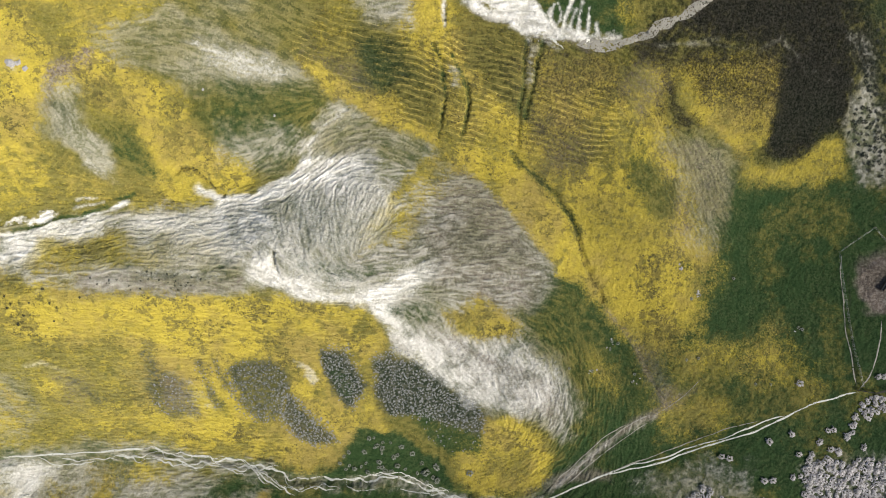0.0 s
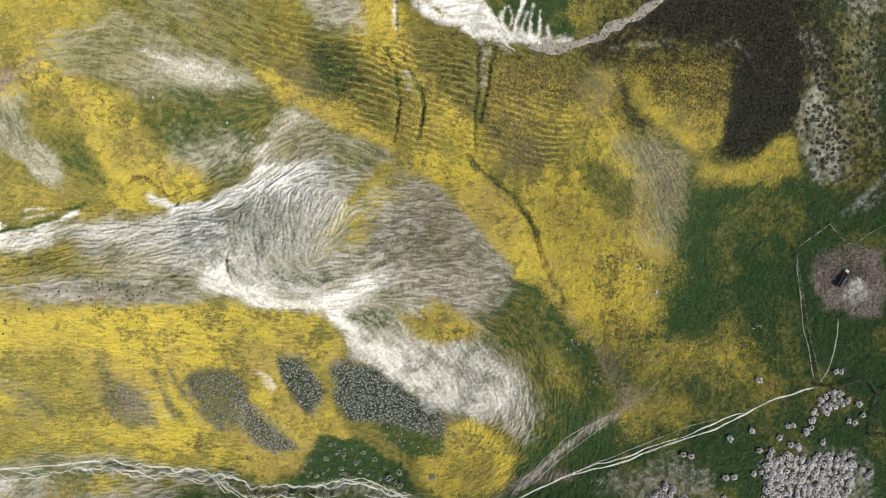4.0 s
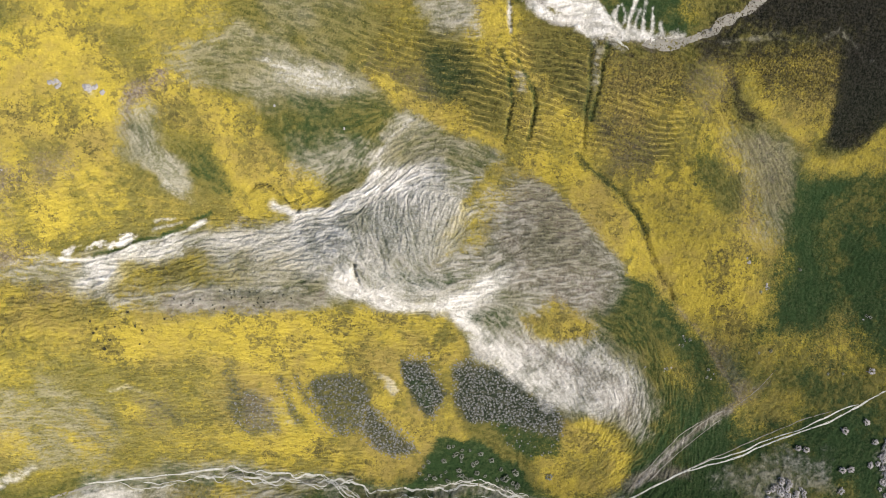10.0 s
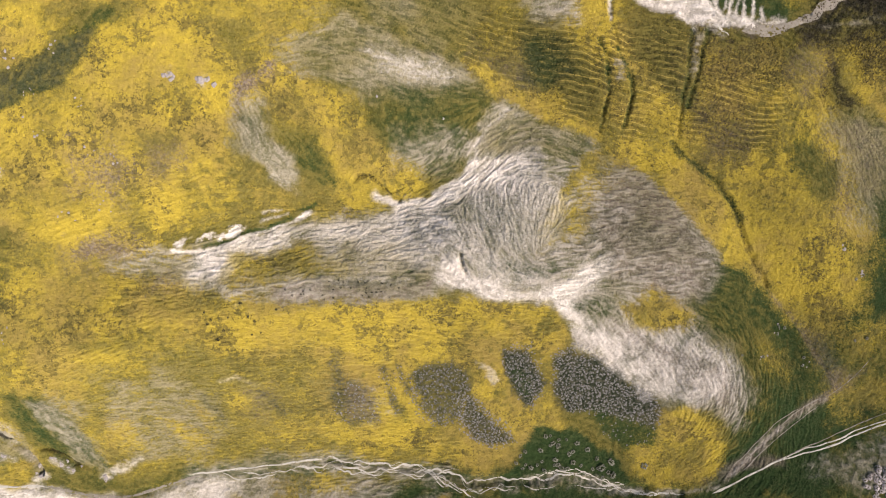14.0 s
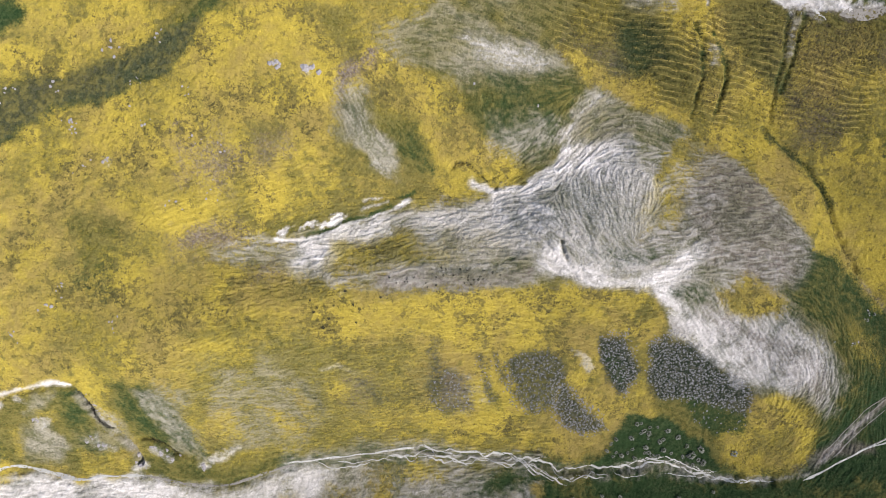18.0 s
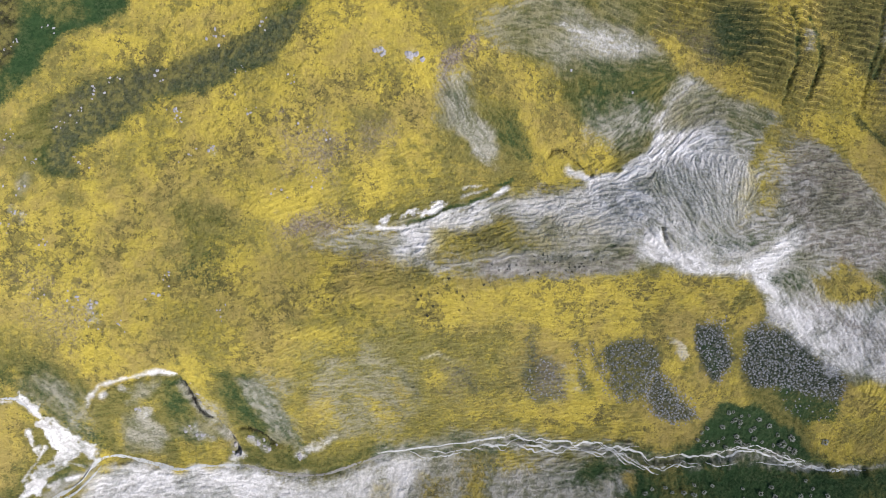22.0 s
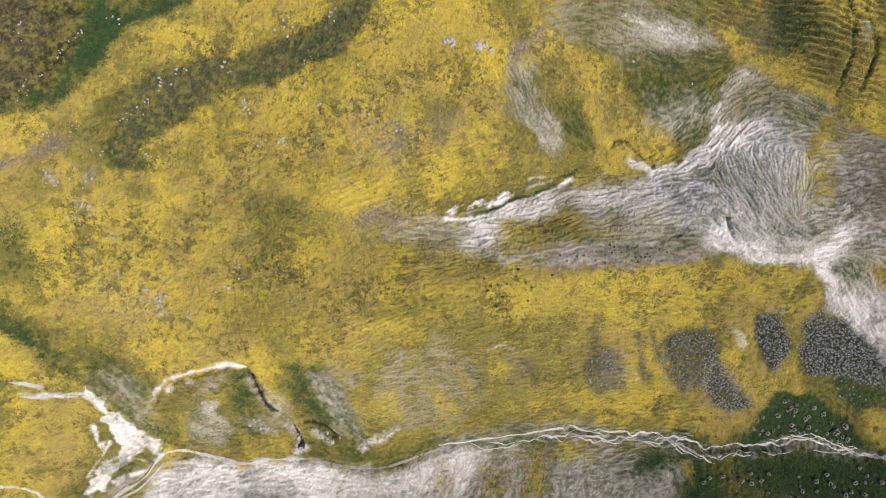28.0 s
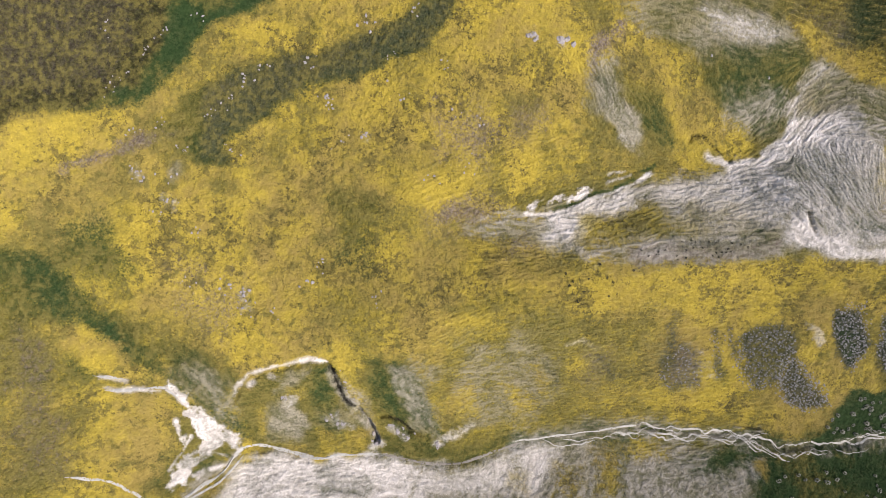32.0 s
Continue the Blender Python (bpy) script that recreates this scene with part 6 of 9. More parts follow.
patch("grass", 0.9, 1.0, [(-146.1, 53.3), (-123.3, 53), (-127.2, 47.9), (-136.1, 44.4), (-141.1, 37.7), (-145.5, 32), (-152.4, 28.6), (-163.6, 26.8), (-151.1, 32.7), (-146.1, 40.3)])
patch("olive", 0.5, 2, [(-190.9, -4.4), (-178.5, -6), (-175, -12.4), (-176.6, -21.2), (-181.7, -24.9), (-191.6, -24.6)])
patch("flowers", 0.8, 1, [(-179.8, 23.7), (-169.9, 24.4), (-157.4, 25.8), (-149.9, 28.2), (-144.9, 31.3), (-141.1, 37.1), (-139.2, 32.5), (-146.2, 26.2), (-157.4, 21.3), (-174.9, 17.9), (-179.8, 20.5)])
streak("chalk", 1, 0.5, 0.3, [(-150.1, -57.3), (-146.9, -53.2), (-144.4, -49.5)])
streak("chalk", 1, 0.4, 0.3, [(-147.5, -47.5), (-146.4, -51.2)])
streak("chalk", 1, 0.4, 0.3, [(-143.3, -55.9), (-140.2, -54.2), (-137.6, -55.3)])
patch("olive", 0.5, 1.4, [(6, 23.8), (6.2, 29.9), (9.9, 34.3), (16.2, 37.2), (27.9, 33.5), (35.4, 29.6), (34.2, 24.2), (25.5, 25), (18, 26.3), (11, 23.2)])
patch("chalk", 0.55, 1.2, [(26.2, -12.6), (30.9, -13.7), (42.1, -20.7), (54, -27), (67.6, -31), (71.4, -37.6), (62.1, -40), (51.4, -37.4), (39.4, -29), (31.6, -22.2)])
patch("chalk", 0.6, 0.9, [(-2.6, -2.1), (0.5, 0.6), (3.2, -4.6), (9.8, -8.5), (20.2, -10.3), (28.1, -8.8), (38.5, -0.9), (40.3, -3.7), (30.8, -10.3), (20.2, -12.7), (4.3, -10.9), (-2.7, -7.5)])
patch("grass", 0.45, 1.2, [(8.5, -3.1), (14.8, -2.6), (25.2, -2.6), (30.5, -3.9), (24.1, -6.1), (15, -6.3)])
patch("flowers", 0.6, 1.6, [(-15.4, -20.7), (0.6, -18.9), (25.4, -19.6), (26.7, -22.9), (11.3, -23.3), (1.1, -27.9), (-11.3, -28.2)])
patch("flowers", 0.6, 1.4, [(-18.2, -47.1), (-5, -46.8), (5, -51.7), (17, -53), (15.5, -57.1), (0.4, -56.2), (-15.9, -53)])
patch("chalk", 0.4, 0.5, [(6.7, -27.8), (9.5, -28.5), (12.4, -32.3), (10.7, -33.9), (7.7, -31.2)])
patch("chalk", 0.8, 0.7, [(-18.7, 14.1), (-17, 15), (-13.7, 12.9), (-8.7, 13.1), (-2.5, 16.1), (5.4, 21.1), (14.5, 23.1), (16.3, 21.6), (9.1, 18.2), (-0.5, 14.1), (-8.6, 11.1), (-14.2, 11.3)])
# head of the drain in the west
patch("olive", 0.75, 1, [(-66.7, 4.1), (-55.2, 6.7), (-44.8, 9.6), (-34.9, 11.6), (-33.5, 9.5), (-43.7, 6), (-52.9, 3), (-59.4, 1), (-66.4, -0.2)])
patch("straw", 0.5, 1.2, [(-78.3, -0.4), (-62.6, -0.1), (-60.9, -4.2), (-66.6, -6.8), (-77, -4.1)])
patch("olive", 0.4, 1, [(-71.9, -2.1), (-60.9, -3.5), (-62.1, -6.8), (-69.2, -6.8)])
patch("earth", 0.6, 1.4, [(-85.4, 3.2), (-80.2, 3.9), (-78, 1.2), (-82.9, -0.1)])
patch("chalk", 0.6, 0.35, [(-58.9, -0.1), (-51.2, 2.5), (-43.8, 4.9), (-39.9, 4.7), (-39.8, 1.6), (-46.7, 0.2), (-52.6, -2.4), (-55.5, -5.8), (-60.6, -7), (-59.6, -3.5)])
patch("flowers", 0.5, 1.2, [(-51.1, -1.8), (-39, -0.1), (-36, -3.8), (-42, -5.9), (-50.9, -7.2), (-55.4, -6.7)])
patch("olive", 0.35, 1.2, [(-50, -2.3), (-39, -0.6), (-31.6, -2.5), (-30.3, -5.8), (-42, -5.9), (-50.9, -6.7)])
patch("chalk", 1, 0.25, [(-64.5, 2.4), (-55.7, 4.4), (-48.6, 6), (-48.9, 4.5), (-55.9, 2.8), (-63.8, 1.5)])
streak("grass", 0.8, 1.2, 0.4, [(-58.1, 1.4), (-51.5, 3.7), (-44.9, 5.9), (-39, 8.4)])
streak("chalk", 1, 0.55, 0.3, [(-65.4, 1), (-59.2, 0.4), (-52.8, 2.5), (-46, 5), (-39.1, 7.2), (-34.6, 9.7)])
streak("chalk", 0.9, 0.4, 0.3, [(-44.8, 9.6), (-40.9, 10.5)])
streak("chalk", 0.8, 0.4, 0.3, [(-45.4, 7.5), (-39.6, 9.7)])
# bright flowers along the foot of the terraces
patch("flowers", 0.95, 1, [(3, 49.2), (8.1, 44), (16.2, 39.5), (23.7, 34.4), (35.4, 30), (46, 26.1), (52.3, 20.2), (60.1, 11.4), (68.1, 2.7), (78.9, -6.6), (82.1, -2.7), (75.1, 11), (67.6, 20.6), (59.7, 26.7), (50.4, 29.8), (36.8, 32.2), (25.2, 37.6), (16.6, 42.5), (8.9, 48.6)])
patch("flowers", 0.85, 1.2, [(30.2, 64.8), (36.4, 65), (42.6, 54.3), (50, 45.6), (59.3, 37.5), (56.9, 35.7), (47, 41.4), (39.5, 50.1), (34.9, 56.6)])
patch("flowers", 0.9, 1.2, [(-28.5, 31.1), (-23.9, 32.9), (-21.2, 28.5), (-18.4, 25.4), (-16.2, 20.6), (-11.5, 19.6), (-9.9, 17.2), (-15, 14.7), (-18, 17), (-21.4, 19), (-25.6, 17.7), (-28.8, 21.9), (-30, 26.3)])
patch("flowers", 0.6, 2.5, [(-100.3, -2.3), (-79.3, -7.1), (-61.4, -8.6), (-51.1, -8.8), (-17, -11.4), (-16.8, -19.2), (-100, -16.6)])
patch("scrub", 0.4, 0.9, [(-40.5, -8.9), (-31.7, -6.5), (-17, -5.6), (-8.7, -6.8), (-8.6, -10.9), (-22.4, -11.4), (-35.7, -13.2)])
patch("chalk", 0.35, 0.8, [(-40.5, -8.4), (-31.7, -6), (-17, -5.1), (-8.7, -6.3), (-8.7, -8.4), (-22.4, -9.3), (-35.6, -11.4)])
patch("chalk", 0.4, 1.8, [(2, 17.3), (13.4, 21.3), (25.1, 19.8), (29.5, 14), (25, 3.7), (16.7, -0.5), (8.6, 2.2), (4.1, 9.1)])
patch("straw", 0.3, 1.8, [(-3.1, 12), (2.1, 16.5), (25.1, 18.3), (27.9, 6.6), (19.5, -1.8), (3.3, 2.2)])
# mixed growth within and beside the curved bank
patch("olive", 0.4, 1.2, [(-131.7, -38.7), (-125.9, -34), (-115, -32.4), (-111.3, -42.4), (-106.6, -53.5), (-125.7, -53.9), (-132.7, -51.6)])
patch("grass", 0.35, 1.2, [(-115, -32.7), (-112.2, -37), (-110.5, -43.7), (-109.3, -51.7), (-115.6, -48.3), (-117.1, -39.9)])
patch("straw", 0.2, 1.2, [(-129.3, -44.2), (-123.5, -40), (-119.6, -43.9), (-118.8, -52.7), (-127.9, -52.1)])
patch("grass", 0.4, 1.4, [(-101.3, -32.5), (-94, -31.2), (-89.1, -41.7), (-89.1, -50.8), (-98, -48.3), (-101.4, -41.1)])
patch("straw", 0.4, 1, [(-98.2, -33.3), (-91.8, -32.8), (-88.2, -44.3), (-89.9, -51.6), (-95.6, -44.6)])
patch("olive", 0.5, 1.6, [(-148.3, -29.4), (-141.1, -29.5), (-132.9, -38), (-134.4, -44.6), (-140.8, -43.4), (-147, -36.1)])
patch("grass", 0.3, 1.4, [(-147.8, -30.7), (-142.6, -30.1), (-135, -39.3), (-137.2, -43.6), (-144.7, -37.5)])
patch("straw", 0.3, 0.9, [(-145.5, -33.4), (-139.2, -33.6), (-134.5, -42.3), (-138.2, -42.8)])
patch("olive", 0.35, 2, [(65.7, -19.5), (73.2, -6), (78.9, -7.4), (86.6, -16.6), (86.7, -25.8), (78.5, -27.1), (69, -25.4)])
patch("flowers", 0.25, 1.5, [(82.5, -22.6), (86.7, -25.8), (90.8, -33.3), (86.7, -33.3), (83.4, -28.7)])
# rough ground under the pale hill
patch("straw", 0.5, 1, [(-41.4, -7.4), (-31.1, -6.4), (-13.7, -6.6), (-3.3, -6.9), (-3.1, -11), (-14, -10.6), (-26.3, -11.2), (-39.2, -11.9)])
patch("earth", 0.35, 1, [(-41.4, -7.4), (-31.1, -6.4), (-13.7, -7.2), (-3.4, -7.5), (-3.7, -10.6), (-13.9, -10.3), (-26.3, -11.2), (-39.2, -11.9)])
patch("olive", 0.35, 0.8, [(-31.1, -6.4), (-16.3, -5.3), (-4.6, -6.2), (-6, -9), (-18.9, -8.7), (-29.8, -8.6)])
streak("scrub", 0.5, 1, 0.5, [(-29.8, -7.3), (-21.3, -7.5), (-13.7, -7), (-7.2, -7.1)])
# rows of duller growth down the southern slope
patch("olive", 0.45, 2, [(-86.5, -30.8), (-76, -25.3), (-63.2, -23.2), (-42.3, -23.4), (-33.7, -27.4), (-39.1, -33.1), (-47.5, -42.3), (-51.8, -52.9), (-84.4, -51.9), (-87.7, -41)])
patch("straw", 0.28, 2, [(-81.5, -30.4), (-68.6, -28.2), (-58.4, -31.9), (-56, -41.6), (-62, -51.4), (-78.8, -51.4), (-84.1, -39.6)])
patch("flowers", 0.7, 1.4, [(-85.2, -42), (-77.7, -40.1), (-77.2, -48.3), (-84.2, -50.2)])
patch("flowers", 0.6, 1.2, [(-70.9, -38.9), (-65.7, -41), (-60.5, -49), (-67.6, -50)])
patch("flowers", 0.6, 1.2, [(-63.2, -34.7), (-58.7, -39.8), (-60.3, -43.8), (-63.5, -39.5)])
patch("flowers", 0.7, 1.2, [(-54.4, -32.2), (-49.6, -35.6), (-51.7, -41.9), (-55.2, -38.4)])
patch("scrub", 0.4, 1, [(-61.7, -31.7), (-59.2, -33.4), (-54.6, -41.7), (-57.4, -42.3)])
patch("scrub", 0.35, 1, [(-65.5, -39.3), (-63.6, -41.1), (-60.5, -49.8), (-63.3, -48.8)])
patch("scrub", 0.4, 0.8, [(-48.9, -32.5), (-46.2, -32.7), (-40.3, -41.1), (-43.2, -40.9)])
patch("scrub", 0.4, 0.8, [(-30.5, -23.1), (-27.6, -24.7), (-26.2, -33.8), (-29.1, -33.7)])
# white streaks in the wash
streak("chalk", 1, 1.3, 0.3, [(69, 58.1), (68.9, 60.8), (70.3, 63.8), (71.1, 66.5)])
streak("chalk", 1, 1.1, 0.3, [(72.9, 58), (72.9, 61.7), (73.6, 65.7)])
streak("chalk", 1, 0.8, 0.3, [(75.5, 58.5), (75.3, 61.4), (75.6, 64.6)])
streak("chalk", 1, 1.0, 0.3, [(66.7, 59.1), (65.4, 61.7), (66, 64.3)])
streak("chalk", 1, 0.8, 0.3, [(70.5, 58.6), (70.8, 61.1), (72.2, 63.6)])
streak("chalk", 1, 0.9, 0.3, [(64.3, 60.2), (62.3, 62.2), (61.2, 64.9)])
streak("chalk", 1, 0.7, 0.3, [(67.8, 60), (68.2, 62.8), (67.1, 64.7)])
streak("chalk", 1, 0.6, 0.3, [(77.6, 58.6), (77.4, 60.6)])
flow(0.55, [(9.3, 15.1), (10.2, 7.8), (12.1, 0.9)])
flow(0.55, [(17.2, 14.5), (16.9, 6.5), (18.1, -0.5)])
flow(0.55, [(5.3, 12.1), (6.2, 6.3), (8.1, 2.2)])
flow(0.55, [(25.1, 12.4), (23.6, 6.5), (22.2, 2.3)])
flow(0.9, [(-51.3, -3), (-44.9, 0.3), (-38.3, 2.9)])
flow(0.8, [(-75.7, -2), (-69.4, -2.7), (-63, -1.5)])
# gullies and ruts
cut(0.9, 1, [(38.6, 64.7), (39.2, 58.6), (41.6, 50.8), (45.5, 44.7), (46.4, 40.4), (45.2, 30.9)])
streak("grass", 0.9, 1, 0.4, [(41.6, 50.8), (45.5, 44.7), (46.4, 40.4), (45.2, 30.9)])
streak("chalk", 0.9, 0.6, 0.3, [(38.6, 64.7), (39.2, 57.7)])
cut(0.9, 0.9, [(36.6, 53.4), (38.8, 50), (40.1, 41.3), (39.2, 32.3)])
streak("grass", 0.7, 0.7, 0.4, [(36.6, 53.4), (38.8, 50), (40.1, 41.3), (39.2, 32.3)])
cut(0.6, 0.9, [(60.2, 55.3), (60.1, 45.7), (60.3, 38.7), (60.5, 30.5)])
streak("grass", 0.6, 0.6, 0.6, [(60.2, 55.3), (60.1, 45.7), (60.3, 38.7)])
cut(0.6, 0.9, [(64, 55.5), (63, 46.5), (61.9, 37.8)])
streak("grass", 0.7, 0.7, 0.6, [(64, 55.5), (63, 46.5), (61.9, 37.8)])
streak("straw", 0.5, 1.5, 0.8, [(62, 53.5), (61.6, 45.7)])
cut(0.8, 1.3, [(58.8, 29.1), (64.2, 24.6), (70.7, 19.5), (76.3, 13.4), (80.4, 3.1), (86.7, -9.6)])
streak("grass", 0.85, 1.3, 0.7, [(58.8, 29.1), (64.2, 24.6), (70.7, 19.5), (76.3, 13.4), (78.6, 8.3)])
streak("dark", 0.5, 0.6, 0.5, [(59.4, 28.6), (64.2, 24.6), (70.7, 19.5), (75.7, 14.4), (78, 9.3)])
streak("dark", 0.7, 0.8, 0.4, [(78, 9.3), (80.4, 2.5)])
patch("straw", 0.7, 0.8, [(40.7, 49.1), (42.7, 48.6), (45, 44.7), (43.6, 44.3)])
streak("olive", 0.6, 0.8, 0.5, [(47.1, 60.4), (48, 54.3)])
streak("olive", 0.6, 1, 0.6, [(70.9, 51.8), (77.4, 45.5), (84.1, 40.1), (87.7, 36.5), (93.8, 31.9)])
streak("olive", 0.8, 1, 0.5, [(3, 61.4), (2.6, 50.8)])
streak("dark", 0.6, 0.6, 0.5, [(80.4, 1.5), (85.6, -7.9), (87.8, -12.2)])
streak("earth", 0.5, 1, 0.7, [(87.8, -12.2), (93.5, -17.5), (98.5, -25.9), (104.4, -35.3), (106.6, -38.7)])
streak("olive", 0.8, 0.8, 0.5, [(120.6, -28.1), (125.4, -22.9), (131.7, -18.9)])
cut(0.25, 1, [(80.4, 1.5), (85.6, -7.9), (93.5, -17.5), (103.2, -34.2)])
cut(1.0, 1.1,[(-24.4, 17.6), (-23.2, 19.1), (-20.8, 19.3), (-17.9, 16.7), (-13.6, 13.1)])
# unlit wall of the notch, painted as a dark line
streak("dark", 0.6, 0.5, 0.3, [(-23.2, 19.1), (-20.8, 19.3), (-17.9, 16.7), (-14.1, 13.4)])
cut(0.35, 0.9, [(-71, 0.4), (-64.9, 0.7), (-59.6, 0.2), (-54.2, 3.2), (-49.6, 5), (-44, 5.4), (-35.4, 9)])
cut(2.6, 1.5, [(-111.7, -33), (-110.6, -35.4), (-109, -39.7), (-107.3, -44.1), (-105.2, -47.5), (-102.2, -53.6)])
# black shadow along the curved bank's edge, put into the dark cover
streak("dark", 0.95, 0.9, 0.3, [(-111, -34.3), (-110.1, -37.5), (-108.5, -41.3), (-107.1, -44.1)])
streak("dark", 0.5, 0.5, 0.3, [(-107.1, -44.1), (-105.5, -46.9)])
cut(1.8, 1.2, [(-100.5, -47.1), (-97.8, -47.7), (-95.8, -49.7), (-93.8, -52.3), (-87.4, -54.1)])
# shadow within the second crack, painted dark
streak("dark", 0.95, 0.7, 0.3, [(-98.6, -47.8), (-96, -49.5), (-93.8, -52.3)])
cut(0.5, 1.6, [(-134.7, -41.4), (-132.7, -38), (-128.5, -34.7), (-121.8, -32.9), (-114.8, -31.5), (-111.7, -32.8)])
cut(0.5, 1.8, [(-135, -54.9), (-130.7, -53.7), (-123.1, -55.6), (-116, -57.4), (-108.7, -57.4), (-101.4, -57.4), (-94.1, -59.8), (-84.8, -61.2), (-75.3, -59.8), (-65.5, -57.4)])
cut(0.9, 2, [(-34.2, -54.4), (-18, -57.1), (-1.4, -59.2), (3.6, -61.8), (23.9, -61.7), (31.6, -60.1), (43, -64.5), (61.8, -66.3)])
# black slit in the stream cut, its shadow put into the cover
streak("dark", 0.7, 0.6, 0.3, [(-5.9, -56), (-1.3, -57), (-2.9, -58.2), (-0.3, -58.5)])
cut(0.9, 0.9, [(1.7, -0.6), (1.9, -3.3), (3.6, -6.4), (7, -8.6)])
streak("olive", 0.7, 0.6, 0.3, [(1.9, -0.6), (2.1, -3.3), (4, -6.4)])
# the dug hollow by the trough, and the terraced slope
mound(167.9, -1, 6, -1.2)
mound(170.8, -1.4, 3.2, 1.3)
mound(166.8, 3.9, 3, 0.8)
mound(162.5, 3.1, 3, 0.6)
terraces(0.9, 0.2, [(-1.9, 57.8), (13.2, 59.7), (27.4, 57.8), (35.1, 55.1), (45.4, 57.8), (64.9, 54.4), (76.9, 50), (87.1, 40.2), (82.9, 25.3), (69, 27.5), (58.8, 29.1), (44.2, 30.4), (28.8, 34.2), (15.6, 40.6), (3.8, 48.2)])
terraces(0.4, 0.15, [(96.2, 58.7), (118.7, 60.1), (135.9, 55.7), (127.3, 42), (103.4, 46.3)])
terraces(0.25, 0.1, [(-47.5, -14.3), (-32, -12.3), (-12.7, -12.9), (10.1, -15.1), (24.6, -14.8), (26.1, -23.9), (9.2, -24.3), (-18.4, -26.8), (-50, -26.4)])
terraces(0.4, None, [(53.3, -19.9), (65.5, -21.8), (73.9, -24.9), (83.9, -34.3), (86.5, -40.8), (81.9, -49.8), (72.4, -52), (64.4, -43.8), (53.9, -36.3)])
terraces(0.2, None, [(5.4, -1.4), (16.4, 4.2), (32, 16.4), (43.6, 23), (55.8, 20.3), (70, -0.6), (62.3, -12.6), (41.3, -6.7), (22.3, -12.1), (9.2, -9.4)])
terraces(0.2, None, [(-36.5, 52.4), (-15.9, 55.4), (1.9, 46.5), (-2.1, 37.9), (-19.6, 37.5), (-33.3, 42.6)])



def outline_distance(x, y, outline):
    """Distance to the outline, negative within."""
    loop = outline + outline[:1]
    inside = np.zeros(np.shape(x), bool)
    for (ax, ay), (bx, by) in zip(loop[:-1], loop[1:]):
        if ay != by:
            inside ^= ((ay > y) != (by > y)) & (x < (bx - ax) * (y - ay) / (by - ay) + ax)
    d = line_distance(x, y, loop)
    return np.where(inside, -d, d)


def axis(lo, hi, step, reach, count):
    inner = np.arange(lo, hi + step / 2, step)
    out = np.cumsum(step * (reach ** (np.arange(1, count + 1))))
    return np.concatenate([lo - out[::-1], inner, inner[-1] + out])


STEP = 0.29
gx, gy = axis(-192, 188, STEP, 1.18, 46), axis(-84, 84, STEP, 1.18, 46)
NX, NY = len(gx), len(gy)
X, Y = (a.ravel() for a in np.meshgrid(gx, gy))

# ragged edges: the outlines wander at three sizes
wx = X + 4.5 * (fractal(X, Y, 16, 5, 3) - 0.5) + 2.4 * (fractal(X, Y, 3.4, 7, 4) - 0.5)
wy = Y + 4.5 * (fractal(X, Y, 16, 15, 3) - 0.5) + 2.4 * (fractal(X, Y, 3.4, 17, 4) - 0.5)
tx = X + 1.2 * (fractal(X, Y, 5.0, 25, 3) - 0.5)
ty = Y + 1.2 * (fractal(X, Y, 5.0, 35, 3) - 0.5)
weights = np.zeros((len(X), len(COVERS)), np.float32)
weights[:, 0] = 1.0
# beyond the valley the hills go on in broad fields of flowers, grass and straw
beyond = np.maximum(smooth(84, 110, np.abs(Y)), smooth(190, 220, np.abs(X)))
for cover, size, seed, low, high in (("grass", 130, 91, 0.42, 0.6), ("straw", 90, 93, 0.52, 0.68), ("flowers", 110, 95, 0.40, 0.58)):
    m = beyond * smooth(low, high, fractal(X, Y, size, seed, 5)) * 0.9
    weights *= (1 - m)[:, None]
    weights[:, COVERS.index(cover)] += m
mottle = fractal(X, Y, 4.5, 41, 4) - 0.5
fray = fractal(X, Y, 1.7, 47, 3) - 0.5
ragged = fractal(X, Y, 3.2, 43, 3)
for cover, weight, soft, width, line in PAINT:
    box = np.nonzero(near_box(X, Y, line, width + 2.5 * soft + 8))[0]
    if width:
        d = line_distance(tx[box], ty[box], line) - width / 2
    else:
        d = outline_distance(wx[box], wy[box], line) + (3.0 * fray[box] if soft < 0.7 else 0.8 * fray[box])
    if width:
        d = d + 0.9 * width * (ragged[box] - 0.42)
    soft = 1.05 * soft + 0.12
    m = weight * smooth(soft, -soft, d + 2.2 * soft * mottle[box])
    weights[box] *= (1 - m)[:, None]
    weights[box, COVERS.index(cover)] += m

# the flower fields are blotched with duller growth
blotch = smooth(0.42, 0.74, fractal(X, Y, 6.0, 81, 4)) * smooth(0.36, 0.60, fractal(X, Y, 34, 85, 3)) * 0.6
dots = smooth(0.66, 0.80, fractal(X, Y, 1.9, 87, 2)) * smooth(0.42, 0.65, fractal(X, Y, 18, 89, 2))
shift = weights[:, 1] * np.clip(blotch + 0.7 * dots, 0, 0.85)
weights[:, 1] -= shift
weights[:, 0] += shift

# the grass is mixed with olive growth and a few flowers
blotch = smooth(0.46, 0.70, fractal(X, Y, 9.0, 281, 5)) * smooth(0.34, 0.6, fractal(X, Y, 30, 285, 2))
for into, much in ((0, 0.35), (1, 0.08)):
    shift = weights[:, 2] * blotch * much
    weights[:, 2] -= shift
    weights[:, into] += shift

# the pale slopes are broken by darker growth
blotch = smooth(0.50, 0.70, fractal(X, Y, 5.0, 181, 4)) * smooth(0.36, 0.60, fractal(X, Y, 22, 185, 2)) * 0.6
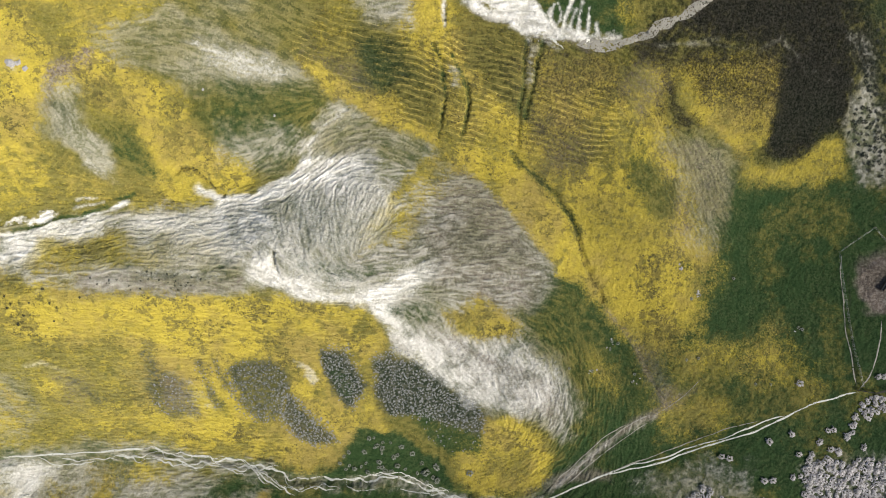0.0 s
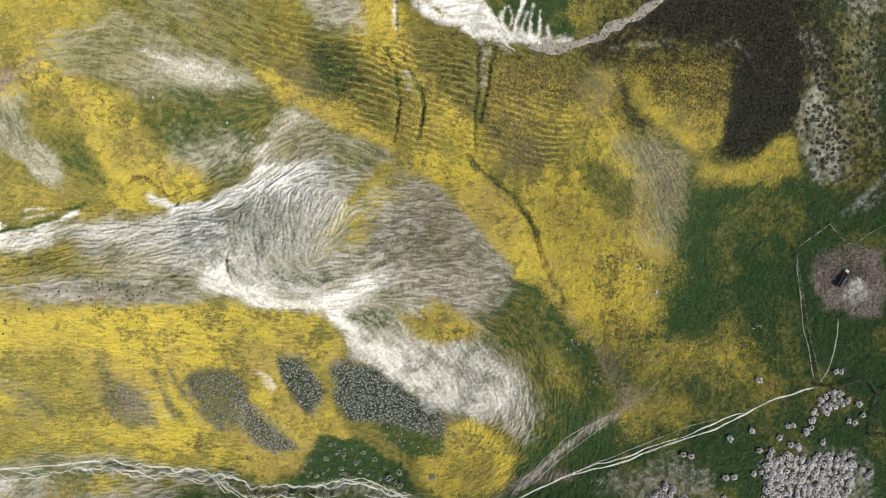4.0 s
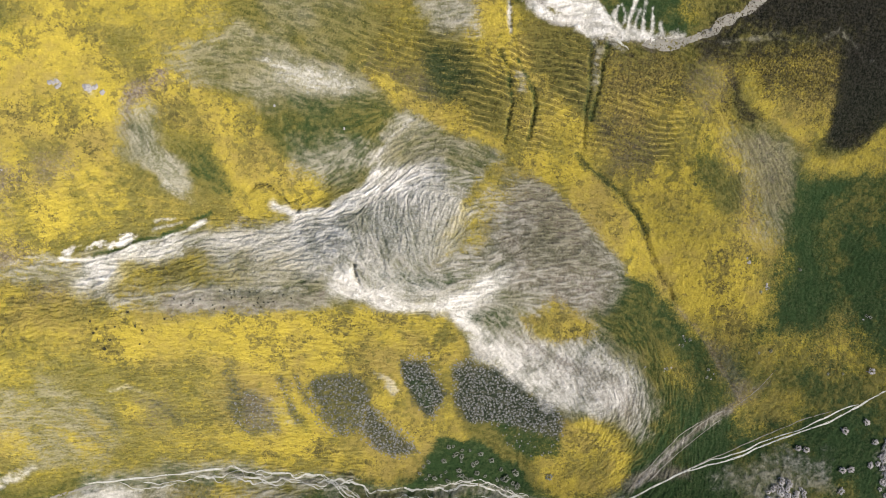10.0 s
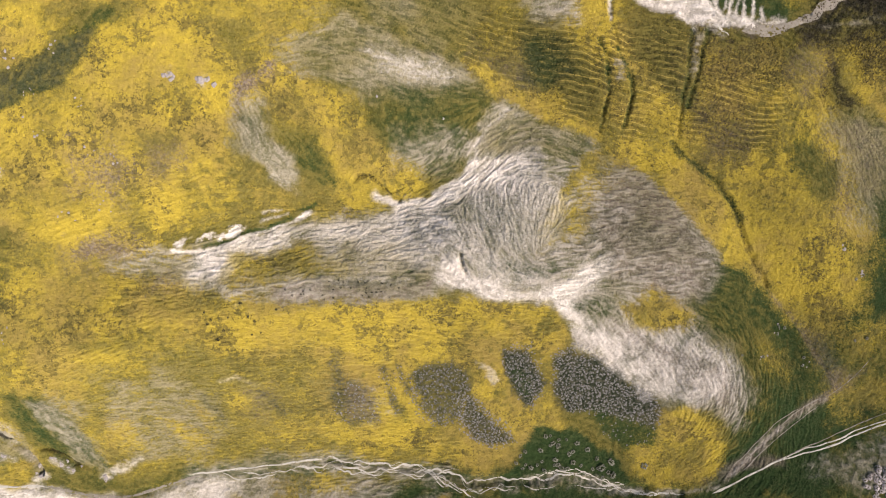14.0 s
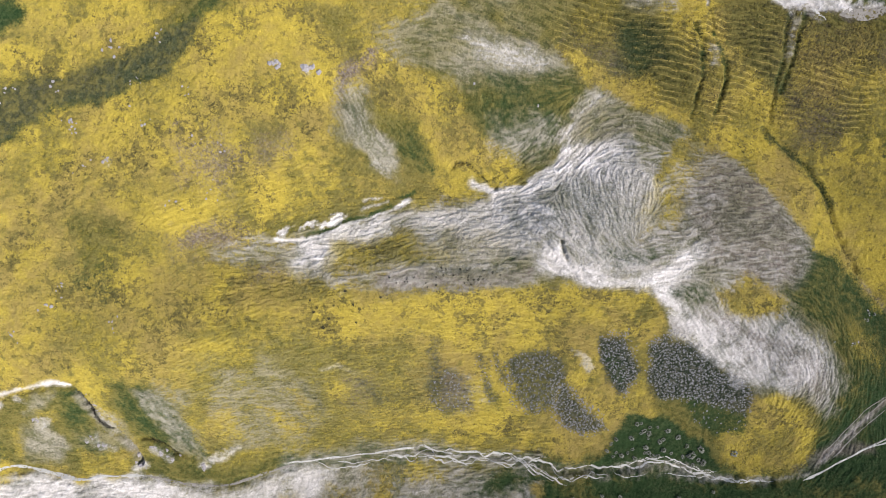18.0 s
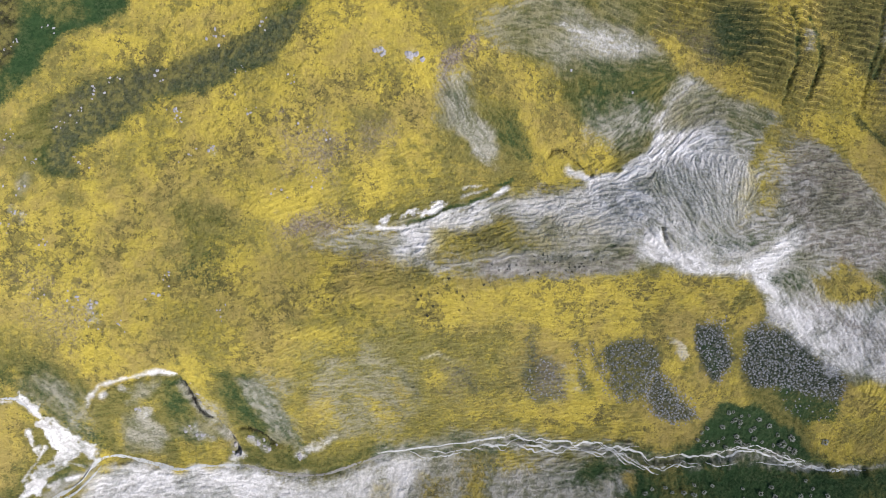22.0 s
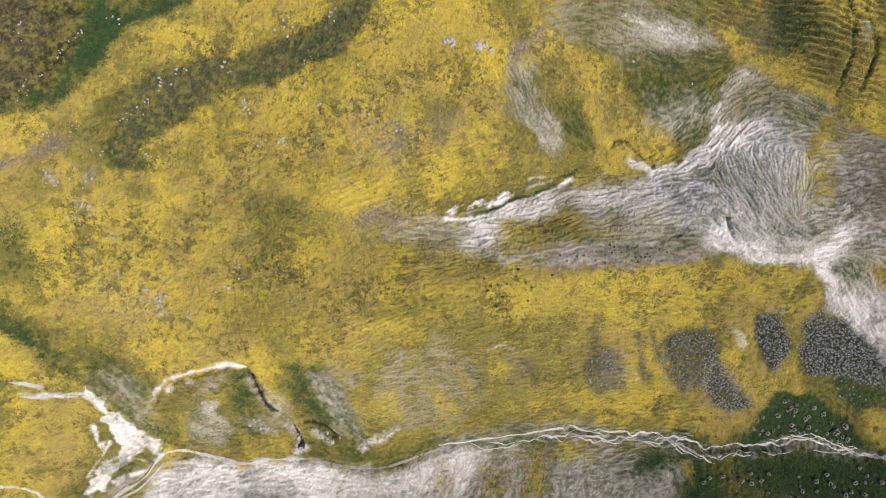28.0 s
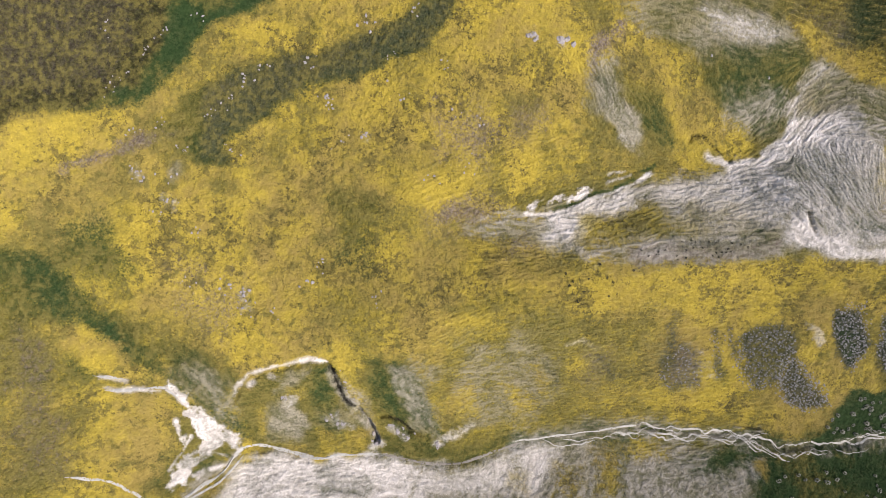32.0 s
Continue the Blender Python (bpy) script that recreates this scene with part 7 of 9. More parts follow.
for cover, into, much in ((3, 4, 0.9), (4, 2, 0.45), (4, 7, 0.35)):
    shift = weights[:, cover] * blotch * much
    weights[:, cover] -= shift
    weights[:, into] += shift

# rows: noise drawn out along the run of the slopes
inner_x, inner_y = np.nonzero((gx > -190) & (gx < 186))[0], np.nonzero((gy > -82) & (gy < 82))[0]
RX, RY = np.meshgrid(gx[inner_x], gy[inner_y])
cos2, sin2, near, firm = (np.full(RX[::4, ::4].shape, v) for v in (0.02, 0.0, 0.02, 0.0))
for strength, line in FLOWS:
    for (ax, ay), (bx, by) in zip(line[:-1], line[1:]):
        d = line_distance(RX[::4, ::4], RY[::4, ::4], [(ax, ay), (bx, by)])
        w = np.exp(-(d / 7.0) ** 2) + 0.02 * np.exp(-(d / 20.0) ** 2)
        turn = 2 * math.atan2(by - ay, bx - ax)
        cos2, sin2, near, firm = cos2 + w * math.cos(turn), sin2 + w * math.sin(turn), near + w, firm + w * strength


def spread_out(coarse):
    """The coarse grid's values on the fine grid."""
    v = np.linspace(0, coarse.shape[0] - 1, RX.shape[0])
    u = np.linspace(0, coarse.shape[1] - 1, RX.shape[1])
    i, j = np.minimum(u.astype(int), coarse.shape[1] - 2), np.minimum(v.astype(int), coarse.shape[0] - 2)
    f, g = (u - i)[None, :], (v - j)[:, None]
    low, high = coarse[j][:, i] * (1 - f) + coarse[j][:, i + 1] * f, coarse[j + 1][:, i] * (1 - f) + coarse[j + 1][:, i + 1] * f
    return low * (1 - g) + high * g


run_angle = 0.5 * np.arctan2(spread_out(sin2), spread_out(cos2)) + 0.9 * (fractal(RX, RY, 4.5, 311, 3) - 0.5)
run_x, run_y = np.cos(run_angle), np.sin(run_angle)
firmness = spread_out(firm / near)


def drawn_out(size, seed, reach):
    seeds = grain(RX + 0.3 * RY, RY - 0.3 * RX, size, seed)
    total = seeds.copy()
    rows, cols = seeds.shape
    home_v, home_u = np.mgrid[0:rows, 0:cols].astype(float)
    for sign in (1.0, -1.0):
        u, v, du, dv = home_u.copy(), home_v.copy(), run_x * sign, run_y * sign
        for k in range(reach):
            u, v = np.clip(u + du, 0, cols - 1), np.clip(v + dv, 0, rows - 1)
            j, i = np.rint(v).astype(int), np.rint(u).astype(int)
            total += seeds[j, i]
            flip = np.where(run_x[j, i] * du + run_y[j, i] * dv < 0, -1.0, 1.0)
            du, dv = run_x[j, i] * flip, run_y[j, i] * flip
    total = np.clip(0.5 + 0.19 * (total - total.mean()) / total.std(), 0, 1)
    plain = np.clip(0.5 + 1.3 * (fractal(RX, RY, 2.4 * size, seed + 9, 3) - 0.5), 0, 1)
    keep = smooth(0.05, 0.95, firmness)
    out = np.full((NY, NX), 0.5)
    out[np.ix_(inner_y, inner_x)] = total * keep + plain * (1 - keep)
    return out.ravel()


ROWS, BANDS = drawn_out(0.42, 301, 3), drawn_out(1.0, 321, 7)
FIRM = np.zeros((NY, NX))
FIRM[np.ix_(inner_y, inner_x)] = firmness
FIRM = FIRM.ravel()

# relief: hills, gullies, cattle terraces along the contours, hummocks
Z = broad_height(X, Y)
slope_y, slope_x = np.gradient(Z.reshape(NY, NX), gy, gx)
steep = np.hypot(slope_x, slope_y).ravel()
fine = (np.abs(X + 2) < 193) & (np.abs(Y) < 86)
for depth, width, line in CUTS:
    box = np.nonzero(near_box(X, Y, line, width * 2 + 3))[0]
    d = line_distance(tx[box], ty[box], line)
    Z[box] -= depth * smooth(width, width * 0.2, d) * smooth(0.15, 0.6, fractal(X[box], Y[box], 6, 77, 2)) * 1.1
terraced = smooth(0.16, 0.42, steep) * (weights[:, 0] * 0.16 + weights[:, 1] * 0.10 + weights[:, 4] * 0.06)
LEVEL = (broad_height(X, Y) + 0.55 * fractal(X, Y, 14, 61, 3) + 0.22 * fractal(X, Y, 3.5, 65, 2)) / 0.55
for strength, tilt, outline in TERRACES:
    box = np.nonzero(near_box(X, Y, outline, 8))[0]
    inside = smooth(3, -3, outline_distance(wx[box], wy[box], outline))
    terraced[box] = np.maximum(terraced[box], strength * inside)
    if tilt is None:
        continue
    across = (Y[box] + tilt * X[box]) / 1.5 + 2.4 * fractal(X[box], Y[box], 15, 67, 3) + 0.6 * fractal(X[box], Y[box], 4, 69, 2)
    LEVEL[box] = np.where(inside > 0.5, across, LEVEL[box])
terraced = terraced * (0.3 + 1.0 * smooth(0.34, 0.66, fractal(X, Y, 8, 73, 4)))
phase = LEVEL % 1.0
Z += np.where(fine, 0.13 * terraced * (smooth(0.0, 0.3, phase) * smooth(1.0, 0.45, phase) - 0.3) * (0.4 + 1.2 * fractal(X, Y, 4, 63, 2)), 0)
Z += (0.14 + 0.28 * FIRM) * (ROWS - 0.5) + 0.18 * FIRM * (BANDS - 0.5)
Z += np.where(fine, 0.20 * (fractal(X, Y, 1.7, 51, 2) - 0.5) + 0.5 * (fractal(X, Y, 7, 53, 2) - 0.5), 0)
for x0, y0, radius, height in MOUNDS:
    d = np.hypot(X - x0, Y - y0)
    Z += height * np.exp(-(d / radius) ** 2)
HEIGHT = Z.reshape(NY, NX)


def ground_z(x, y):
    """The ground's height at places, from its own grid."""
    x, y = np.asarray(x, float), np.asarray(y, float)
    i = np.clip(np.searchsorted(gx, x) - 1, 0, NX - 2)
    j = np.clip(np.searchsorted(gy, y) - 1, 0, NY - 2)
    f, g = (x - gx[i]) / (gx[i + 1] - gx[i]), (y - gy[j]) / (gy[j + 1] - gy[j])
    low = HEIGHT[j, i] * (1 - f) + HEIGHT[j, i + 1] * f
    high = HEIGHT[j + 1, i] * (1 - f) + HEIGHT[j + 1, i + 1] * f
    return low * (1 - g) + high * g


# ---- materials ----
def nodes_of(name):
    mat = bpy.data.materials.new(name)
    mat.use_nodes = True
    nt = mat.node_tree
    return mat, nt, nt.nodes["Principled BSDF"]


def add(nt, kind, **values):
    node = nt.nodes.new(kind)
    for key, value in values.items():
        node.inputs[key.replace("_", " ")].default_value = value
    return node


def calc(nt, op, a, b=None, clamp=False):
    node = nt.nodes.new("ShaderNodeMath")
    node.operation, node.use_clamp = op, clamp
    for k, v in enumerate((a, b)):
        if v is None:
            continue
        if isinstance(v, (int, float)):
            node.inputs[k].default_value = v
        else:
            nt.links.new(v, node.inputs[k])
    return node.outputs[0]


def blend(nt, fac, a, b):
    node = nt.nodes.new("ShaderNodeMix")
    node.data_type = "RGBA"
    for slot, v in ((0, fac), (6, a), (7, b)):
        if isinstance(v, (int, float)):
            node.inputs[slot].default_value = v
        elif isinstance(v, tuple):
            node.inputs[slot].default_value = (*v, 1)
        else:
            nt.links.new(v, node.inputs[slot])
    return node.outputs[2]


def noise_of(nt, where, scale, detail=3, rough=0.6, out=0):
    node = add(nt, "ShaderNodeTexNoise", Scale=scale, Detail=detail, Roughness=rough)
    nt.links.new(where, node.inputs["Vector"])
    return node.outputs[out]


def stepped(nt, v, lo, hi):
    node = nt.nodes.new("ShaderNodeMapRange")
    node.interpolation_type = "SMOOTHSTEP"
    node.inputs[1].default_value, node.inputs[2].default_value = lo, hi
    nt.links.new(v, node.inputs[0])
    return node.outputs[0]


def meadow_material(name, tufted):
    mat, nt, bsdf = nodes_of(name)
    at = nt.nodes.new("ShaderNodeNewGeometry").outputs["Position"]
    layers = []
    for name in ("cover_a", "cover_b"):
        node = nt.nodes.new("ShaderNodeAttribute")
        node.attribute_name = name
        split = nt.nodes.new("ShaderNodeSeparateColor")
        nt.links.new(node.outputs["Color"], split.inputs[0])
        layers += [split.outputs[0], split.outputs[1], split.outputs[2], node.outputs["Alpha"]]
    speck = noise_of(nt, at, 1.5, 4, 0.66)
    speck_b = noise_of(nt, at, 2.0, 3, 0.65)
    clump = noise_of(nt, at, 0.36, 5, 0.72)
    drift = noise_of(nt, at, 0.085, 5, 0.65)
    # contour lines: grass and bare soil follow the slope's shelves
    level = nt.nodes.new("ShaderNodeAttribute")
    level.attribute_name = "level"
    steps = nt.nodes.new("ShaderNodeAttribute")
    steps.attribute_name = "terraced"
    waver = calc(nt, "ADD", calc(nt, "MULTIPLY", level.outputs["Fac"], 1.0), calc(nt, "MULTIPLY", clump, 0.5))
    coarse = calc(nt, "FRACT", waver)
    rows = nt.nodes.new("ShaderNodeAttribute")
    rows.attribute_name = "rows"
    bands = nt.nodes.new("ShaderNodeAttribute")
    bands.attribute_name = "bands"
    brush = calc(nt, "ADD", rows.outputs["Fac"], calc(nt, "MULTIPLY", calc(nt, "SUBTRACT", speck_b, 0.5), 0.5))
    shelf = stepped(nt, brush, 0.28, 0.74)
    comb = stepped(nt, bands.outputs["Fac"], 0.15, 0.85)
    # terrace steps: path and growth tones, with lit treads and shaded risers put in
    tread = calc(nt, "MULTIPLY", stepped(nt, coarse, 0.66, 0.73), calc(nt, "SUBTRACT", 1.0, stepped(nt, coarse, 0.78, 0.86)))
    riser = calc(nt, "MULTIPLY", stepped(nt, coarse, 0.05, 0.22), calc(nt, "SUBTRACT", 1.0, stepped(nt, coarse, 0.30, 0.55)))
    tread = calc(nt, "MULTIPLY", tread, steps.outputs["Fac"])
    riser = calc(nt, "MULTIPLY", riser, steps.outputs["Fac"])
    fleck = stepped(nt, speck, 0.42, 0.60)
    fleck_b = stepped(nt, speck_b, 0.43, 0.59)
    patchy = stepped(nt, clump, 0.40, 0.62)
    lined = calc(nt, "MULTIPLY", calc(nt, "ADD", calc(nt, "MULTIPLY", shelf, 1.5), calc(nt, "MULTIPLY", fleck_b, 0.5)), 0.5)

    strewn = calc(nt, "ADD", calc(nt, "MULTIPLY", fleck, 0.5), calc(nt, "MULTIPLY", shelf, 0.5))
    tanned = calc(nt, "MULTIPLY", stepped(nt, noise_of(nt, at, 0.05, 6, 0.72), 0.42, 0.64), 0.85)
    # withered spots among the flowers, thicker in some stretches than in others
    spotted = noise_of(nt, at, 1.0, 6, 0.8)
    spots = stepped(nt, calc(nt, "ADD", spotted, calc(nt, "MULTIPLY", calc(nt, "SUBTRACT", drift, 0.5), 0.6)), 0.55, 0.66)

    clumps = calc(nt, "MULTIPLY", stepped(nt, calc(nt, "ADD", noise_of(nt, at, 0.42, 6, 0.76), calc(nt, "MULTIPLY", calc(nt, "SUBTRACT", drift, 0.5), 0.5)), 0.53, 0.59), 0.85)

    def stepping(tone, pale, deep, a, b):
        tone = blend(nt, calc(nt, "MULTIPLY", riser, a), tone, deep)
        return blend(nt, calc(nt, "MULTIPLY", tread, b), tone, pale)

    tones = {
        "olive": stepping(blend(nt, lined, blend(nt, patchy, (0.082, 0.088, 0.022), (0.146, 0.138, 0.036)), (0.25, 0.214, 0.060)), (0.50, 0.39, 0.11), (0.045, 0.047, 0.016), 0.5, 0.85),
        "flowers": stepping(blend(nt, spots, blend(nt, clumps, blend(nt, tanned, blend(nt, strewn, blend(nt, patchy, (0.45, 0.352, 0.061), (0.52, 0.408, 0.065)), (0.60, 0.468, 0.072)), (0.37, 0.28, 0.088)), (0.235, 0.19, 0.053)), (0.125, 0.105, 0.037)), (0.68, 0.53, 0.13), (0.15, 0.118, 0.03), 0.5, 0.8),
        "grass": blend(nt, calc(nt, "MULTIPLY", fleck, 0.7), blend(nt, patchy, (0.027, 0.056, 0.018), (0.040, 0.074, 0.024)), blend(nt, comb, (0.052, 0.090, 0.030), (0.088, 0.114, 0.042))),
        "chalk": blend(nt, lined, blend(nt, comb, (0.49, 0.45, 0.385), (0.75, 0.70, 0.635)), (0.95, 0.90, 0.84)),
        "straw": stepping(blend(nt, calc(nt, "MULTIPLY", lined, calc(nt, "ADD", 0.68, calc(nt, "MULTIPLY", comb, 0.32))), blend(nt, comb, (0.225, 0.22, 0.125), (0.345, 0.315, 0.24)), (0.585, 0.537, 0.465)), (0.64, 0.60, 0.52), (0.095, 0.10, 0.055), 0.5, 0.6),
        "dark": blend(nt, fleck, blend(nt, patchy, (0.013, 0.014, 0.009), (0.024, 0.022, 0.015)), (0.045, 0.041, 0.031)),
        "earth": blend(nt, fleck, (0.17, 0.13, 0.105), (0.30, 0.245, 0.20)),
        "scrub": blend(nt, fleck, (0.030, 0.042, 0.023), (0.12, 0.12, 0.085)),
    }
    mild = calc(nt, "ADD", calc(nt, "MULTIPLY", brush, 0.5), calc(nt, "MULTIPLY", speck, 0.5))
    tuftwise = noise_of(nt, at, 1.1, 5, 0.72)
    # each cover gains or loses ground by its own noise, so that edges break up into tufts
    wobble = [mild, tuftwise, speck_b, tuftwise, mild, speck_b, speck_b, speck]
    total, colour = None, None
    for name, layer, n in zip(COVERS, layers, wobble):
        w = calc(nt, "MULTIPLY", layer, calc(nt, "POWER", 2.0, calc(nt, "MULTIPLY", calc(nt, "SUBTRACT", n, 0.5), 12.0)))
        scaled = nt.nodes.new("ShaderNodeVectorMath")
        scaled.operation = "SCALE"
        nt.links.new(tones[name], scaled.inputs[0])
        nt.links.new(w, scaled.inputs["Scale"])
        total = w if total is None else calc(nt, "ADD", total, w)
        if colour is None:
            colour = scaled.outputs[0]
        else:
            both = nt.nodes.new("ShaderNodeVectorMath")
            nt.links.new(colour, both.inputs[0])
            nt.links.new(scaled.outputs[0], both.inputs[1])
            colour = both.outputs[0]
    done = nt.nodes.new("ShaderNodeVectorMath")
    done.operation = "SCALE"
    nt.links.new(colour, done.inputs[0])
    nt.links.new(calc(nt, "DIVIDE", 1.0, calc(nt, "MAXIMUM", total, 0.001)), done.inputs["Scale"])
    if tufted:
        # no two tufts have quite the same tone
        island = nt.nodes.new("ShaderNodeNewGeometry").outputs["Random Per Island"]
        tone = nt.nodes.new("ShaderNodeVectorMath")
        tone.operation = "SCALE"
        nt.links.new(done.outputs[0], tone.inputs[0])
        nt.links.new(calc(nt, "ADD", 0.87, calc(nt, "MULTIPLY", island, 0.30)), tone.inputs["Scale"])
        done = tone
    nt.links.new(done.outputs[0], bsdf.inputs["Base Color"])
    bsdf.inputs["Roughness"].default_value = 0.95
    bsdf.inputs["Diffuse Roughness"].default_value = 1.0
    bsdf.inputs["Specular IOR Level"].default_value = 0.1
    bump = add(nt, "ShaderNodeBump", Strength=0.7, Distance=0.4)
    nt.links.new(calc(nt, "ADD", calc(nt, "MULTIPLY", brush, 1.6), calc(nt, "ADD", speck, calc(nt, "MULTIPLY", speck_b, 0.5))), bump.inputs["Height"])
    nt.links.new(bump.outputs[0], bsdf.inputs["Normal"])
    return mat


MEADOW, TUFT = meadow_material("meadow", False), meadow_material("meadow_tufts", True)


# ---- the ground: one sheet to the horizon ----
def grid_mesh(name, x, y, z, nx, ny):
    me = bpy.data.meshes.new(name)
    me.vertices.add(nx * ny)
    me.vertices.foreach_set("co", np.stack([x, y, z], -1).astype(np.float32).ravel())
    i, j = (a.ravel() for a in np.meshgrid(np.arange(nx - 1), np.arange(ny - 1)))
    q = j * nx + i
    quads = np.stack([q, q + 1, q + nx + 1, q + nx], -1).astype(np.int32)
    me.loops.add(quads.size)
    me.loops.foreach_set("vertex_index", quads.ravel())
    me.polygons.add(len(quads))
    me.polygons.foreach_set("loop_start", np.arange(0, quads.size, 4, dtype=np.int32))
    me.polygons.foreach_set("use_smooth", np.ones(len(quads), bool))
    me.update(calc_edges=True)
    return me


ground_mesh = grid_mesh("ground", X, Y, Z, NX, NY)
for layer_name, first in (("cover_a", 0), ("cover_b", 4)):
    layer = ground_mesh.attributes.new(layer_name, "FLOAT_COLOR", "POINT")
    layer.data.foreach_set("color", np.ascontiguousarray(weights[:, first:first + 4]).ravel())
for layer_name, values in (("level", LEVEL), ("terraced", terraced), ("rows", ROWS), ("bands", BANDS)):
    layer = ground_mesh.attributes.new(layer_name, "FLOAT", "POINT")
    layer.data.foreach_set("value", values.astype(np.float32))
ground_mesh.materials.append(MEADOW)
ground = tagged(new("ground", ground_mesh), "rolling hills with yellow wildflowers, grass and pale bare soil", "ground", kind="structure")


# ---- small growth: one mesh of many tufts for each kind of plant ----
def spikes(x, y, z, radius, height, turn, lean):
    """Corner places and triangles of leaning four-sided tufts."""
    n = len(x)
    corners = np.zeros((n, 5, 3), np.float32)
    for k in range(4):
        a = turn + k * math.pi / 2
        r = radius * (0.75 + 0.5 * hash01((x * 64).astype(np.int64), (y * 64).astype(np.int64), 90 + k))
        corners[:, k, 0], corners[:, k, 1], corners[:, k, 2] = x + r * np.cos(a), y + r * np.sin(a), z - 0.06
    corners[:, 4, 0], corners[:, 4, 1] = x + lean * np.cos(turn * 3), y + lean * np.sin(turn * 3)
    corners[:, 4, 2] = z + height
    base = (np.arange(n) * 5)[:, None, None]
    tris = base + np.array([[0, 1, 4], [1, 2, 4], [2, 3, 4], [3, 0, 4]])[None]
    return corners.reshape(-1, 3), tris.reshape(-1, 3)


def triangle_mesh(name, corners, tris, material):
    me = bpy.data.meshes.new(name)
    me.vertices.add(len(corners))
    me.vertices.foreach_set("co", np.ascontiguousarray(corners, np.float32).ravel())
    me.loops.add(tris.size)
    me.loops.foreach_set("vertex_index", tris.astype(np.int32).ravel())
    me.polygons.add(len(tris))
    me.polygons.foreach_set("loop_start", np.arange(0, tris.size, 3, dtype=np.int32))
    me.update(calc_edges=True)
    me.materials.append(material)
    return me


SPACE = 0.48
rng = np.random.default_rng(11)
px, py = (a.ravel() for a in np.meshgrid(np.arange(-186, 184, SPACE), np.arange(-80, 80, SPACE)))
px, py = px + rng.uniform(-0.2, 0.2, len(px)), py + rng.uniform(-0.2, 0.2, len(px))


def vertex_at(x, y):
    i = np.clip(np.rint(np.interp(x, gx, np.arange(NX))).astype(int), 0, NX - 1)
    j = np.clip(np.rint(np.interp(y, gy, np.arange(NY))).astype(int), 0, NY - 1)
    return j * NX + i


at_vertex = vertex_at(px, py)
share = weights[at_vertex]
band = (LEVEL[at_vertex] % 1.0 > 0.5).astype(float)
pick = rng.uniform(0, 1, len(px)) * share.sum(1)
kind = (np.cumsum(share, 1) < pick[:, None]).sum(1).clip(0, 7)
thin = fractal(px, py, 2.2, 71, 3)
keep = rng.uniform(0, 1, len(px)) < np.array([0.9, 1.0, 1.0, 0.06, 0.30, 0.9, 0.1, 0.15])[kind] * (0.5 + thin)
keep &= rng.uniform(0, 1, len(px)) < 1 - 0.3 * terraced[at_vertex] * (1 - band)
px, py, kind, at_vertex = px[keep], py[keep], kind[keep], at_vertex[keep]
pz = ground_z(px, py)
GROWTH = {
    "wildflower_clumps": (kind == 1, 0.27, 0.12, "low clumps of yellow wildflowers in bloom on the hills"),
    "grass_tufts": (kind == 2, 0.25, 0.11, "short fresh green grass on the valley floor"),
    "meadow_tufts": (kind == 0, 0.26, 0.20, "dull olive meadow growth between the flowers"),
    "dry_grass_tufts": ((kind == 3) | (kind == 4) | (kind == 6) | (kind == 7), 0.19, 0.17, "sparse dry straw-coloured grass on pale slopes"),
    # tufts of the dark cover, also where that cover is painted shade
    "dark_herb_tufts": (kind == 5, 0.26, 0.28, "dark tufts on the northern slope, in part coloured as shade"),
}
for name, (mask, radius, height, label) in GROWTH.items():
    m = np.nonzero(mask)[0]
    size = rng.uniform(0.6, 1.45, len(m))
    corners, tris = spikes(px[m], py[m], pz[m], radius * size, height * size * rng.uniform(0.6, 1.4, len(m)), rng.uniform(0, 6.28, len(m)), 0.10 * size)
    me = triangle_mesh(name, corners, tris, TUFT)
    own = np.repeat(at_vertex[m], 5)
    for layer_name, first in (("cover_a", 0), ("cover_b", 4)):
        layer = me.attributes.new(layer_name, "FLOAT_COLOR", "POINT")
        layer.data.foreach_set("color", np.ascontiguousarray(weights[own, first:first + 4]).ravel())
    for layer_name, values in (("level", LEVEL), ("terraced", terraced), ("rows", ROWS), ("bands", BANDS)):
        layer = me.attributes.new(layer_name, "FLOAT", "POINT")
        layer.data.foreach_set("value", values[own].astype(np.float32))
    tagged(new(name, me), label, "grass" if "grass" in name else "plants", kind="stuff")


# ---- single plants, rocks and man-made things ----
def part(name, data, parent, label=""):
    ob = new(name, data)
    ob.parent = parent
    if label:
        ob["label"] = label
    return ob


def bush_material(name, low, high):
    mat, nt, bsdf = nodes_of(name)
    island = nt.nodes.new("ShaderNodeNewGeometry").outputs["Random Per Island"]
    own = nt.nodes.new("ShaderNodeObjectInfo").outputs["Random"]
    mixed = calc(nt, "ADD", calc(nt, "MULTIPLY", island, 0.75), calc(nt, "MULTIPLY", own, 0.25))
    nt.links.new(blend(nt, mixed, low, high), bsdf.inputs["Base Color"])
    bsdf.inputs["Roughness"].default_value = 0.9
    bsdf.inputs["Specular IOR Level"].default_value = 0.1
    return mat


PALE_LEAF = bush_material("pale_leaf", (0.22, 0.205, 0.19), (0.66, 0.61, 0.61))
GREY_LEAF = bush_material("grey_leaf", (0.10, 0.11, 0.08), (0.34, 0.34, 0.28))
DARK_LEAF = bush_material("dark_leaf", (0.014, 0.017, 0.012), (0.075, 0.078, 0.062))
SLATE_LEAF = bush_material("slate_leaf", (0.05, 0.058, 0.048), (0.50, 0.485, 0.49))
TWIG = bush_material("twig", (0.02, 0.017, 0.012), (0.055, 0.045, 0.035))


